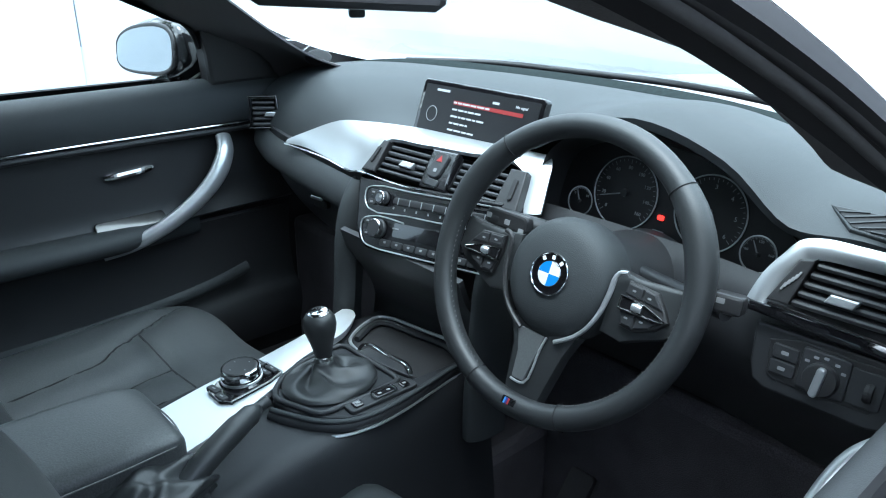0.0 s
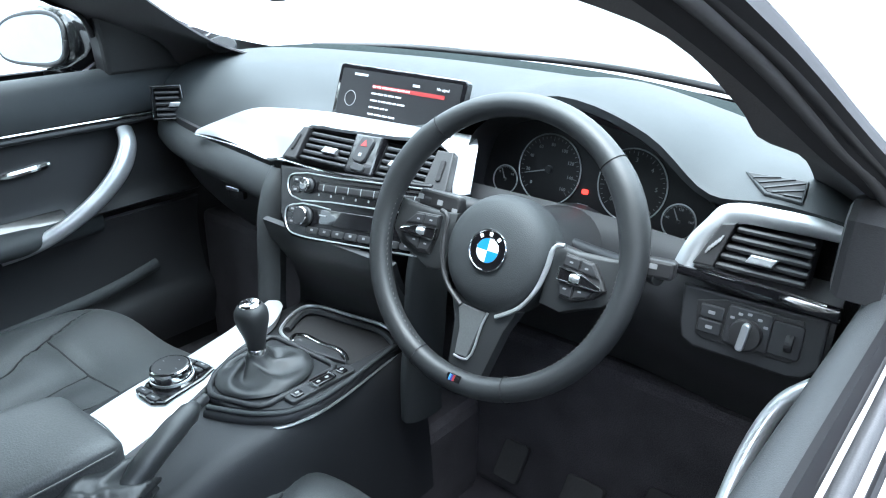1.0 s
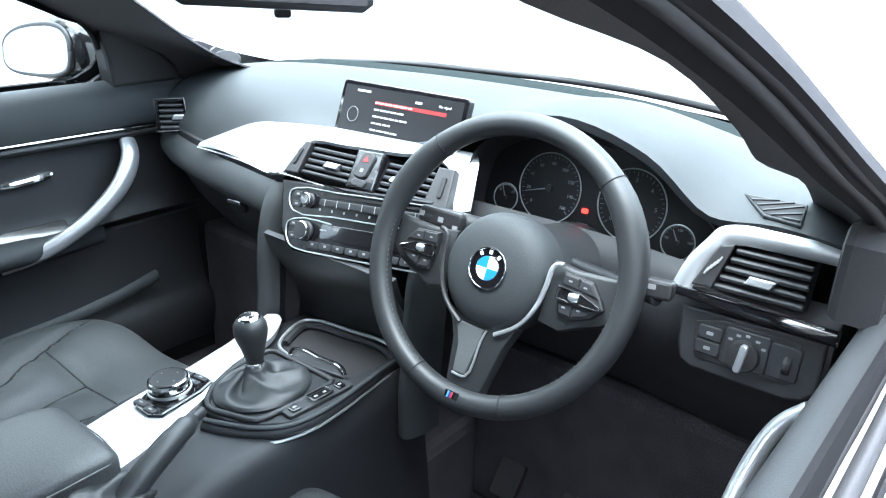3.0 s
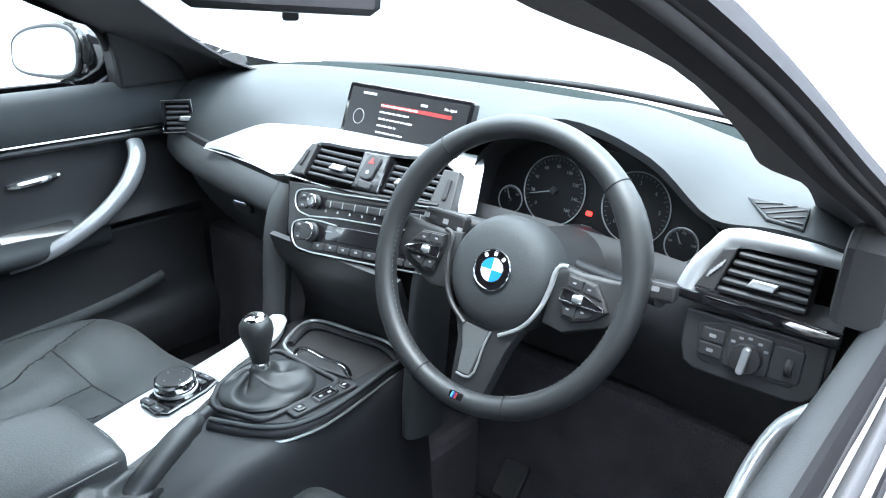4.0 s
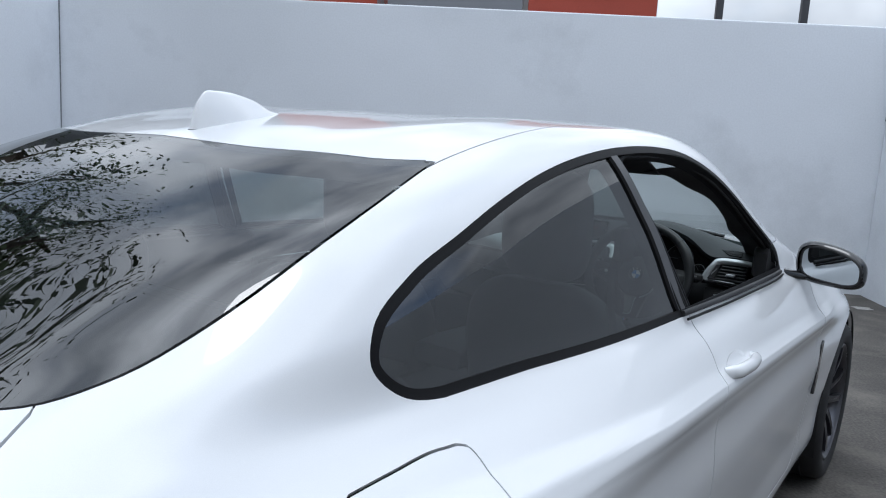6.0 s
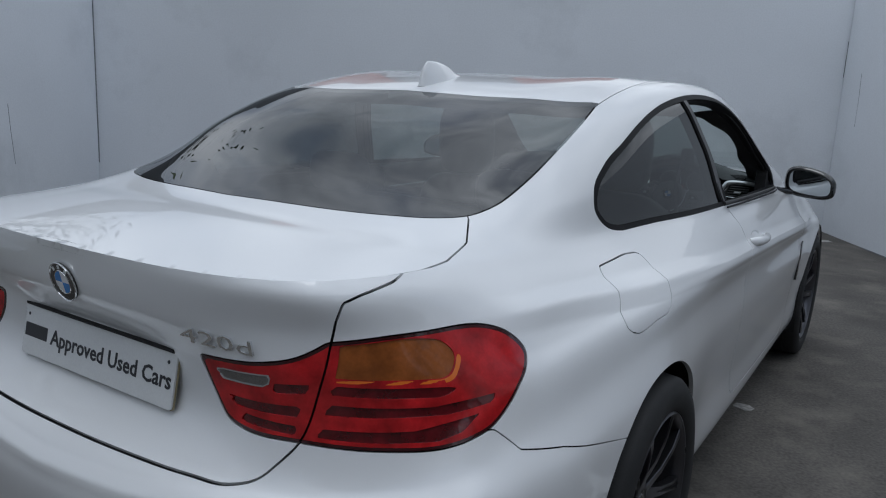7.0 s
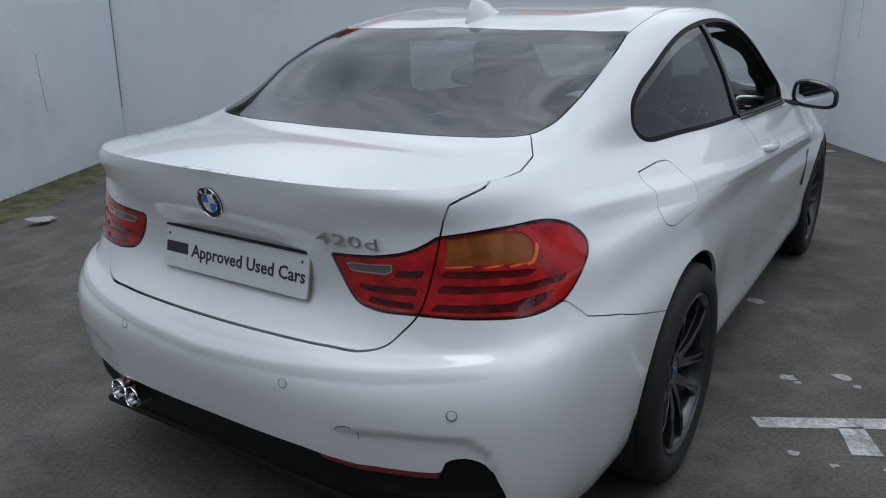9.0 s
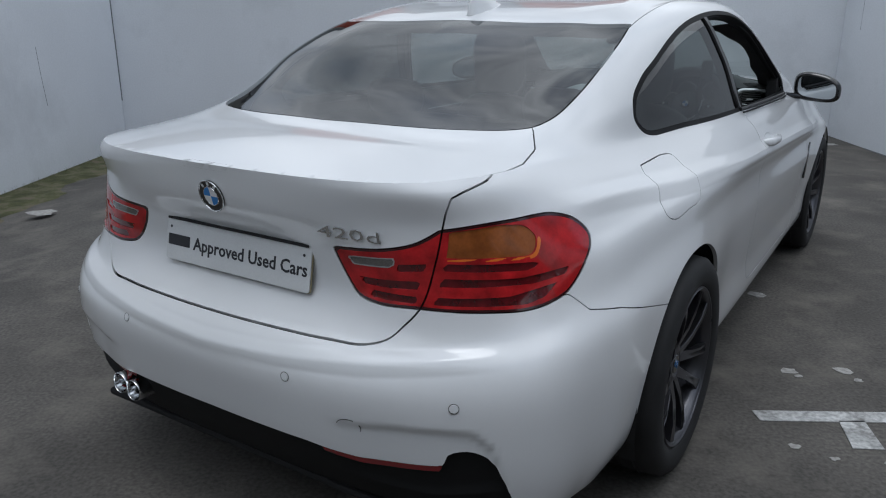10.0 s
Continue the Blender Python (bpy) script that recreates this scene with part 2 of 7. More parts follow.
# level: tail plan (x, y) from the middle to past the corner, side half-width keys (y, x), tail z, side z keys, nose y
LEVELS = [
    ([(0, -2.33), (.16, -2.33), (.32, -2.325), (.48, -2.31), (.64, -2.27), (0.775, -2.17)], [(-2.0, .812), (-1.93, .825), (-1.42, .845), (-.85, .825), (.8, .825), (1.4, .84), (1.8, .80), (2.02, .68)], .215, [(-2.1, .205), (-1.42, .19), (-.9, .158), (0, .165), (.9, .175), (2.02, .20)], 2.12),
    ([(0, -2.395), (.16, -2.393), (.32, -2.385), (.48, -2.365), (.64, -2.315), (0.8, -2.19)], [(-2.0, .852), (-1.93, .868), (-1.42, .900), (-.85, .872), (.8, .872), (1.4, .88), (1.8, .84), (2.02, .70)], .32, [(-2.1, .31), (-1.42, .28), (-.9, .245), (0, .25), (2.02, .29)], 2.16),
    ([(0, -2.43), (.16, -2.428), (.32, -2.418), (.48, -2.393), (.64, -2.338), (0.812, -2.2)], [(-2.0, .873), (-1.93, .89), (-1.42, .922), (-.85, .882), (.8, .882), (1.4, .90), (1.8, .86), (2.02, .72)], .455, [(-2.1, .45), (-1.42, .43), (0, .42), (2.02, .44)], 2.18),
    ([(0, -2.44), (.16, -2.438), (.32, -2.425), (.48, -2.397), (.64, -2.335), (0.812, -2.19)], [(-2.0, .875), (-1.93, .893), (-1.42, .93), (-.85, .897), (.8, .897), (1.4, .910), (1.8, .86), (2.02, .72)], .585, [(-2.1, .60), (-1.42, .59), (0, .58), (2.02, .58)], 2.19),
    ([(0, -2.415), (.16, -2.413), (.32, -2.40), (.48, -2.372), (.64, -2.31), (0.8, -2.165)], [(-2.0, .862), (-1.93, .882), (-1.42, .925), (-.85, .903), (.8, .903), (1.4, .91), (1.8, .85), (2.02, .70)], .635, [(-2.1, .67), (-1.42, .68), (0, .675), (2.02, .64)], 2.19),
    ([(0, -2.365), (.16, -2.363), (.32, -2.352), (.48, -2.327), (.64, -2.265), (0.765, -2.135)], [(-2.0, .822), (-1.93, .846), (-1.42, .902), (-.85, .899), (.8, .897), (1.4, .905), (1.8, .83), (2.02, .68)], .675, [(-2.1, .73), (-1.42, .79), (-.85, .80), (0, .775), (.8, .75), (2.02, .69)], 2.18),
    ([(0, -2.288), (.16, -2.289), (.30, -2.296), (.48, -2.300), (.64, -2.23), (0.745, -2.105)], [(-2.0, .788), (-1.93, .816), (-1.42, .886), (-.85, .909), (.8, .908), (1.4, .893), (1.8, .80), (2.02, .66)], .745, [(-2.1, .80), (-1.9, .845), (-1.42, .878), (-.85, .876), (0, .838), (.8, .80), (2.02, .74)], 2.16),
    ([(0, -2.292), (.16, -2.293), (.30, -2.300), (.48, -2.296), (.625, -2.215), (0.712, -2.1)], [(-2.0, .757), (-1.93, .785), (-1.42, .866), (-.85, .896), (.8, .897), (1.4, .87), (1.8, .775), (2.02, .63)], .845, [(-2.1, .868), (-1.9, .880), (-1.42, .900), (-.85, .898), (0, .864), (.8, .83), (2.02, .77)], 2.12),
    ([(0, -2.352), (.16, -2.350), (.32, -2.334), (.465, -2.298), (.59, -2.225), (0.665, -2.115)], [(-2.0, .712), (-1.93, .737), (-1.42, .790), (-.85, .846), (.8, .862), (1.4, .835), (1.8, .74), (2.02, .60)], .935, [(-2.1, .945), (-1.42, .965), (0, .955), (2.02, .81)], 2.08),
    ([(0, -2.368), (.16, -2.366), (.32, -2.353), (.45, -2.322), (.555, -2.262), (0.622, -2.145)], [(-2.0, .662), (-1.93, .677), (-1.42, .742), (-.85, .810), (.8, .83), (1.4, .79), (1.8, .70), (2.02, .56)], 1.01, [(-2.1, 1.01), (-1.42, 1.005), (-.85, 1.0), (0, .99), (.8, .965), (1.4, .91), (2.02, .83)], 2.04),
    ([(0, -2.372), (.155, -2.369), (.31, -2.355), (.435, -2.322), (.535, -2.258), (0.6, -2.14)], [(-2.0, .631), (-1.93, .645), (-1.42, .715), (-.85, .785), (-.5, .80), (.47, .80), (.8, .795), (1.4, .74), (1.8, .65), (2.02, .52)], 1.032, [(-2.1, 1.032), (-1.72, 1.035), (-1.18, 1.032), (-.5, 1.02), (.47, .995), (.8, .985), (1.4, .93), (2.02, .84)], 2.02),
]
# columns from the shoulder to the centre at each side station: (x, z)
TOPS = {
    -2.0: [(.54, 1.050), (.41, 1.059), (.275, 1.065), (.135, 1.068), (0, 1.069)],
    -1.93: [(.55, 1.056), (.42, 1.065), (.28, 1.071), (.14, 1.075), (0, 1.076)],
    -1.72: [(.607, 1.083), (.484, 1.114), (.315, 1.130), (.155, 1.139), (0, 1.142)],
    -1.42: [(.684, 1.132), (.600, 1.224), (.43, 1.265), (.215, 1.280), (0, 1.286)],
    -1.18: [(.708, 1.186), (.626, 1.306), (.465, 1.350), (.23, 1.366), (0, 1.372)],
    -0.85: [(.726, 1.218), (.636, 1.374), (.488, 1.414), (.24, 1.418), (0, 1.423)],
    -0.50: [(.740, 1.230), (.645, 1.406), (.492, 1.432), (.24, 1.430), (0, 1.433)],
    0.0: [(.747, 1.216), (.652, 1.372), (.496, 1.408), (.24, 1.424), (0, 1.428)],
    0.47: [(.764, 1.105), (.700, 1.170), (.535, 1.228), (.265, 1.266), (0, 1.278)],
    0.80: [(.766, 1.032), (.692, 1.064), (.535, 1.092), (.265, 1.110), (0, 1.116)],
    1.05: [(.72, .985), (.635, .998), (.50, 1.008), (.25, 1.018), (0, 1.022)],
    1.40: [(.66, .945), (.56, .955), (.42, .958), (.21, .968), (0, .968)],
    1.80: [(.58, .895), (.48, .905), (.36, .91), (.18, .92), (0, .92)],
}


def lin(keys, y):
    return float(np.interp(y, [k[0] for k in keys], [k[1] for k in keys]))


def catmull(points, steps):
    """Smooth curves through rows of points: points (n, ...), chord-length Catmull-Rom, steps per span."""
    p = np.asarray(points, float)
    d = (np.sqrt(((p[1:] - p[:-1]) ** 2).sum(axis=-1, keepdims=True)) + 1e-4) ** 0.75
    m = np.zeros_like(p)
    for i in range(len(p)):
        if 0 < i < len(p) - 1:
            a, b = (p[i] - p[i - 1]) / d[i - 1], (p[i + 1] - p[i]) / d[i]
            m[i] = (a * d[i] + b * d[i - 1]) / (d[i] + d[i - 1])
    m[0] = 1.5 * (p[1] - p[0]) / d[0] - 0.5 * m[1]
    m[-1] = 1.5 * (p[-1] - p[-2]) / d[-1] - 0.5 * m[-2]
    out = []
    for i in range(len(p) - 1):
        for k in range(steps):
            s = k / steps
            out.append((2 * s ** 3 - 3 * s ** 2 + 1) * p[i] + (s ** 3 - 2 * s ** 2 + s) * d[i] * m[i]
                       + (3 * s ** 2 - 2 * s ** 3) * p[i + 1] + (s ** 3 - s ** 2) * d[i] * m[i + 1])
    out.append(p[-1])
    return np.array(out)


net_side = []
for tail, widths, zt, zs, nose in LEVELS:
    row = [(x, y, zt) for x, y in tail[:5]] + [(tail[5][0], tail[5][1], (zt + lin(zs, -2.1)) / 2)]
    row += [(lin(widths, y), y if i else min(y, widths[0][0]) if widths[0][0] > -2.0 else y, lin(zs, y)) for i, y in enumerate(SIDE_Y)]
    wx, zn = lin(widths, 2.02), lin(zs, 2.02)
    row += [(x * wx / .62, 2.02 + (nose - 2.02) * (1 - (x / .62) ** 2), zn) for x in FRONT_X]
    net_side.append(row)
net_side = np.array(net_side)
shoulder = net_side[-1]
net_top = []
for r in range(5, 20):
    if r == 5:
        row = [shoulder[5 - k] for k in range(6)]
    elif r == 19:
        row = [shoulder[19 + k] for k in range(6)]
    else:
        y = SIDE_Y[r - 6]
        row = [shoulder[r]] + [(x, y, z) for x, z in TOPS[y]]
    net_top.append(row)
net_top = np.array(net_top)
# panes and lid bow backwards and forwards at the centre line
for r, y in enumerate([-2.1] + SIDE_Y[:-1]):
    if r == 0 or r == 14:
        continue
    bow = {-2.0: -.10, -1.93: -.075, -1.72: -.04, -1.42: -.02, .47: .05, .80: .10, 1.05: .13, 1.40: .16, 1.80: .19}.get(y, 0.0)
    net_top[r, :, 1] += bow * (1 - (np.abs(net_top[r, :, 0]) / net_top[r, 0, 0]) ** 2)


def normals(g):
    nn = np.cross(np.gradient(g, axis=0), np.gradient(g, axis=1))
    return nn / (np.linalg.norm(nn, axis=2, keepdims=True) + 1e-12)


def across(g, steps):
    return np.swapaxes(catmull(np.swapaxes(g, 0, 1), steps), 0, 1)


SU, SV = 14, 12
u_side = across(net_side, SU)                       # levels x dense stations
u_top = catmull(net_top, SU)                        # dense stations x columns
g_side = catmull(u_side, SV)                        # dense levels x dense stations
g_top = across(u_top, SV)
# between the corners the skin runs on over the shoulder without a break
both = catmull(np.concatenate([u_side[:, 5 * SU:19 * SU + 1], np.swapaxes(u_top, 0, 1)[1:]], axis=0), SV)
k = np.arange(14 * SU + 1) / SU
w = np.clip(np.minimum(k / 1.6, (14 - k) / 1.6), 0, 1)
w = (w * w * (3 - 2 * w))
n_lv = g_side.shape[0]
g_side[:, 5 * SU:19 * SU + 1] = g_side[:, 5 * SU:19 * SU + 1] * (1 - w)[None, :, None] + both[:n_lv] * w[None, :, None]
g_top = g_top * (1 - w)[:, None, None] + np.swapaxes(both[n_lv - 1:], 0, 1) * w[:, None, None]


def polygon_distance(p, o):
    o = np.asarray(o, float)
    best, inside = np.full(len(p), 1e9), np.zeros(len(p), bool)
    for a, b in zip(o, np.roll(o, -1, axis=0)):
        e = b - a
        w = np.clip(((p - a) @ e) / (e @ e + 1e-12), 0, 1)
        best = np.minimum(best, np.linalg.norm(p - a - w[:, None] * e, axis=1))
        cross = (a[1] > p[:, 1]) != (b[1] > p[:, 1])
        with np.errstate(divide="ignore", invalid="ignore"):
            xi = (b[0] - a[0]) * (p[:, 1] - a[1]) / (b[1] - a[1]) + a[0]
        inside ^= cross & (p[:, 0] < xi)
    return np.where(inside, best, -best)


def outward(g, nn):
    """Unit normals that point away from the car's core."""
    core = np.stack([np.zeros(g.shape[:2]), np.clip(g[:, :, 1], -1.5, 1.4), np.full(g.shape[:2], .55)], axis=2)
    return nn * np.where(((g - core) * nn).sum(axis=2, keepdims=True) < 0, -1.0, 1.0)


def tent(v, centre, half):
    return np.clip(1 - np.abs(v - centre) / half, 0, 1)


def ease(v, a, b):
    t = np.clip((v - a) / (b - a), 0, 1)
    return t * t * (3 - 2 * t)


# pressed lines: the crease along the flank, the ledge of the bumper and the hollow above the exhaust cut-out
raw = outward(g_side, normals(g_side))
s_way = np.concatenate([np.zeros((g_side.shape[0], 1)), np.cumsum(np.linalg.norm(np.diff(g_side[:, :, :2], axis=1), axis=2), axis=1)], axis=1)
gy_, gz_ = g_side[:, :, 1], g_side[:, :, 2]
flank = tent(gz_, np.interp(gy_, [-1.95, -1.42, -.85, 0, .8, 1.2], [.942, .918, .893, .858, .825, .81]), .032) * ease(gy_, -2.02, -1.80) * (1 - ease(gy_, .8, 1.2)) * .011
ledge = tent(gz_, np.interp(s_way, [0, .24, .47, .62, .75], [.600, .612, .632, .65, .66]), .026) * (1 - ease(s_way, .62, .80)) * (gy_ < -1.9) * .007
HOLLOW = [(.30, .487), (.415, .487), (.539, .500), (.639, .504), (.715, .498), (.757, .458), (.775, .404), (.785, .33), (.60, .30), (.30, .30)]
hollow = ease(polygon_distance(np.stack([s_way.ravel(), gz_.ravel()], 1), HOLLOW), 0, .016).reshape(s_way.shape) * ease(s_way, .34, .50) * (gy_ < -1.9) * .011
g_side = g_side + raw * (flank + ledge - hollow)[:, :, None]
n_side, n_top = outward(g_side, normals(g_side)), outward(g_top, normals(g_top))
g_both = np.concatenate([g_side[:, 5 * SU:19 * SU + 1], np.swapaxes(g_top, 0, 1)[1:]], axis=0)
nb = outward(g_both, normals(g_both))
n_side[:, 5 * SU:19 * SU + 1] += (nb[:n_lv] - n_side[:, 5 * SU:19 * SU + 1]) * w[None, :, None]
n_top += (np.swapaxes(nb[n_lv - 1:], 0, 1) - n_top) * w[:, None, None]


def as_mesh(g, nn):
    """Vertices as rows (x, y, z, nx, ny, nz, s): s is the way round the car from the middle of the tail."""
    n, m = g.shape[:2]
    s = np.concatenate([np.zeros((n, 1)), np.cumsum(np.linalg.norm(np.diff(g[:, :, :2], axis=1), axis=2), axis=1)], axis=1)
    v = np.concatenate([g, nn, s[:, :, None]], axis=2).reshape(-1, 7)
    i = np.arange(n * m).reshape(n, m)
    a, b, c, d = i[:-1, :-1].ravel(), i[1:, :-1].ravel(), i[1:, 1:].ravel(), i[:-1, 1:].ravel()
    return v, np.concatenate([np.stack([a, b, c], 1), np.stack([a, c, d], 1)])


SIDE, TOP = as_mesh(g_side, n_side), as_mesh(g_top, n_top)


def split(mesh, f):
    """Cuts a mesh along f = 0; returns the piece with f > 0 and the rest."""
    v, t = mesh
    f = np.where(np.abs(f) < 1e-7, 1e-7, f)
    pos = f > 0
    cnt = pos[t].sum(axis=1)
    keep, rest = [t[cnt == 3]], [t[cnt == 0]]
    extra, made = [], {}

    def cut(a, b):
        key = (a, b) if a < b else (b, a)
        if key not in made:
            w = f[key[0]] / (f[key[0]] - f[key[1]])
            made[key] = len(v) + len(extra)
            extra.append(v[key[0]] * (1 - w) + v[key[1]] * w)
        return made[key]

    k2, r2 = [], []
    for tri in t[(cnt == 1) | (cnt == 2)]:
        one = [j for j in range(3) if pos[tri[j]] == (pos[tri].sum() == 1)][0]
        a, b, c = (int(tri[(one + j) % 3]) for j in range(3))
        p, q = cut(a, b), cut(c, a)
        single, double = [(a, p, q)], [(p, b, c), (p, c, q)]
        (k2 if pos[a] else r2).extend(single)
        (r2 if pos[a] else k2).extend(double)
    vv = np.concatenate([v, np.array(extra)]) if extra else v

    def compact(parts, more):
        tt = np.concatenate(parts + ([np.array(more)] if more else []))
        used, inv = np.unique(tt, return_inverse=True)
        return vv[used], inv.reshape(-1, 3)
    return compact(keep, k2), compact(rest, r2)


def loop_distance(p, outline, steps=10):
    """Distance inside (+) or outside (-) of a closed smooth outline, for points p (n, 2)."""
    o = catmull(list(outline[-3:]) + list(outline) + list(outline[:3]), steps)[3 * steps:-(2 * steps) - 1]
    return polygon_distance(p, o)


def mirrored(mesh):
    v, t = mesh
    v = v.copy()
    v[:, 0] *= -1
    v[:, 3] *= -1
    return v, t[:, ::-1]


def joined(*meshes):
    vs, ts, k = [], [], 0
    for v, t in meshes:
        vs.append(v)
        ts.append(t + k)
        k += len(v)
    return np.concatenate(vs), np.concatenate(ts)


def shifted(mesh, d):
    v, t = mesh
    v = v.copy()
    v[:, :3] += v[:, 3:6] * d
    return v, t


# upper edge of the door window, front end first
HEAD_LINE = [(.492, 1.045), (.470, 1.074), (.40, 1.122), (.28, 1.183), (.13, 1.260), (-.02, 1.321), (-.22, 1.371), (-.40, 1.386), (-.60, 1.381)]


def far_lift(x, y, z):
    """The far pillar's window edge lies a little higher than the near one's: how much, at points of the skin."""
    h = z - np.interp(y, [p[0] for p in HEAD_LINE][::-1], [p[1] for p in HEAD_LINE][::-1])
    w = np.clip(np.where(h < 0, 1 + h / .08, 1 - h / .13), 0, 1)
    return .068 * w * ease(np.asarray(y, float), -.20, .12) * (1 - ease(np.asarray(y, float), .46, .54)) * (np.asarray(x) < -.3)


def far_spread(x, y):
    """The tail's middle lies a little to the far side of the cabin's: x there, for points given about the middle."""
    w = .030 * ease(-np.asarray(y, float), .2, 1.7)
    return np.where(x >= 0, x - w * (1 - np.clip(x / .6, 0, 1)), x - w * (1 + np.clip(-x / .6, 0, 1)))


def panel(name, mesh, mat, parent, depth=0.012, label=""):
    """A body panel: the skin with its edges turned inwards by depth."""
    v, t = mesh
    v = v.copy()
    up = far_lift(v[:, 0], v[:, 1], v[:, 2])
    v[:, 2] += up
    v[:, 0] = far_spread(v[:, 0] + .36 * up, v[:, 1])
    # orient faces along the normals
    fn = np.cross(v[t[:, 1], :3] - v[t[:, 0], :3], v[t[:, 2], :3] - v[t[:, 0], :3])
    flip = (fn * v[t[:, 0], 3:6]).sum(axis=1) < 0
    t = np.where(flip[:, None], t[:, ::-1], t)
    key = np.round(v[:, :3] * 5000).astype(np.int64)
    _, first, inv = np.unique(key, axis=0, return_index=True, return_inverse=True)
    inv = inv.reshape(-1)
    nsum = np.zeros((len(first), 3))
    np.add.at(nsum, inv, v[:, 3:6])
    nsum /= np.linalg.norm(nsum, axis=1, keepdims=True) + 1e-12
    pts, t = v[first, :3], inv[t]
    t = t[(t[:, 0] != t[:, 1]) & (t[:, 1] != t[:, 2]) & (t[:, 0] != t[:, 2])]
    edges = np.concatenate([t[:, [0, 1]], t[:, [1, 2]], t[:, [2, 0]]])
    tag = np.sort(edges, axis=1)
    _, idx, cnt = np.unique(tag, axis=0, return_index=True, return_counts=True)
    rim = edges[idx[cnt == 1]]
    n = len(pts)
    if depth:
        used = np.unique(rim)
        to = np.full(n, -1)
        to[used] = n + np.arange(len(used))
        top = np.full(n, -1)
        top[used] = n + len(used) + np.arange(len(used))
        inner = pts[used] - nsum[used] * depth
        allp = np.concatenate([pts, inner, pts[used]])
        quads = [(top[b], top[a], to[a], to[b]) for a, b in rim]
        me = mesh_from(name, allp, [tuple(x) for x in t.tolist()] + [tuple(int(i) for i in q) for q in quads], mat, True)
        nrm = np.concatenate([nsum, np.zeros((2 * len(used), 3))])
        nrm[n:] = 0
        corner = [tuple(nrm[lo.vertex_index]) for lo in me.loops]
        me.normals_split_custom_set(corner)
    else:
        me = mesh_from(name, pts, t.tolist(), mat, True)
        me.normals_split_custom_set_from_vertices([tuple(x) for x in nsum])
    ob = new(name, me)
    ob.parent = parent
    if label:
        ob["label"] = label
    return ob


car = tagged(new("car"), "white two-door coupe parked in the yard, driver's window lowered", "car")


# ------------------------------------------------------------ cutting the skin into panels
def flagged(mesh, k):
    v, t = mesh
    return np.concatenate([v, np.full((len(v), 1), float(k))], axis=1), t


BODY = joined(flagged(SIDE, 0), flagged(TOP, 1))


def cols(mesh):
    v = mesh[0]
    return v[:, 0], v[:, 1], v[:, 2], v[:, 6], v[:, 7] > 0.5


def cutout(mesh, f, gap=0.0018):
    """The piece inside f and the rest, with a gap of twice the given width between them."""
    v = f(mesh)
    inside, _ = split(mesh, v - gap)
    _, rest = split(mesh, v + gap)
    return inside, rest


def poly(*runs):
    """A closed outline out of smooth runs that meet at corners."""
    out = []
    for r in runs:
        out += list(catmull(r, 8)[:-1]) if len(r) > 2 else [np.array(r[0], float)]
    if np.abs(np.array(runs[-1][-1]) - np.array(runs[0][0])).max() > 1e-6:
        out.append(np.array(runs[-1][-1], float))
    return np.array(out)


REAR_GLASS = [(0, -1.245), (.33, -1.232), (.50, -1.18), (.568, -1.128)]
REAR_SIDE = [(.568, -1.128), (.588, -1.29), (.590, -1.46), (.578, -1.597), (.566, -1.705), (.545, -1.775), (.505, -1.82), (.40, -1.875), (.25, -1.915), (0, -1.94)]
WIND = [(0, .245), (.3, .225), (.50, .16), (.545, .135)]
WIND_SIDE = [(.545, .135), (.610, .34), (.672, .56), (.712, .80), (.67, .955), (.30, 1.115), (0, 1.155)]


def sym(run_a, run_b):
    half = list(poly(run_a, run_b)) + [np.array(run_b[-1], float)]
    return np.array(half + [np.array((-p[0], p[1])) for p in half[-2:0:-1]])


rear_glass_line, wind_line = sym(REAR_GLASS, REAR_SIDE), sym(WIND, WIND_SIDE)
DLO_LINE = poly([(-1.300, 1.027), (-1.378, 1.044), (-1.420, 1.090), (-1.410, 1.130), (-1.324, 1.193), (-1.202, 1.244), (-1.08, 1.290), (-0.91, 1.338), (-0.66, 1.378), (-0.4, 1.386), (-0.22, 1.371), (-0.02, 1.321), (0.13, 1.26), (0.28, 1.183), (0.4, 1.122), (0.475, 1.077), (.497, 1.045), (.503, 1.006)],
                [(.503, 1.006), (.0, 1.010)], [(.0, 1.010), (-.5, 1.020)], [(-.5, 1.020), (-1.1, 1.028)], [(-1.1, 1.028), (-1.300, 1.027)])
LAMP_LINE = poly([(.318, .864), (.40, .872), (.465, .881), (.525, .896), (.582, .927)], [(.582, .927), (.66, .934), (.747, .937), (.884, .935), (.941, .914), (.978, .877), (.962, .83), (.907, .770), (.856, .752), (.799, .742), (.672, .744), (.54, .748), (.43, .748), (.385, .758), (.348, .80), (.318, .864)])
LID_SIDE = poly([(-.2, 1.2), (.80, 1.2)], [(.80, 1.2), (.735, 1.032)], [(.735, 1.032), (.714, 1.023)], [(.714, 1.023), (.65, 1.009)], [(.65, 1.009), (.618, .998)], [(.618, .998), (.60, .964)], [(.60, .964), (.588, .927), (.54, .747), (.511, .709), (.483, .677), (.442, .663), (.36, .660), (.2, .659), (0, .658), (-.2, .659)])
DOOR_LINE = poly([(-.455, 1.10), (-.450, 1.0), (-.452, .94), (-.478, .85), (-.482, .76), (-.47, .60), (-.45, .42), (-.40, .335), (-.30, .315)], [(-.30, .315), (.58, .315)], [(.58, .315), (.66, .36), (.70, .52), (.72, .75), (.735, .90), (.74, 1.10)])
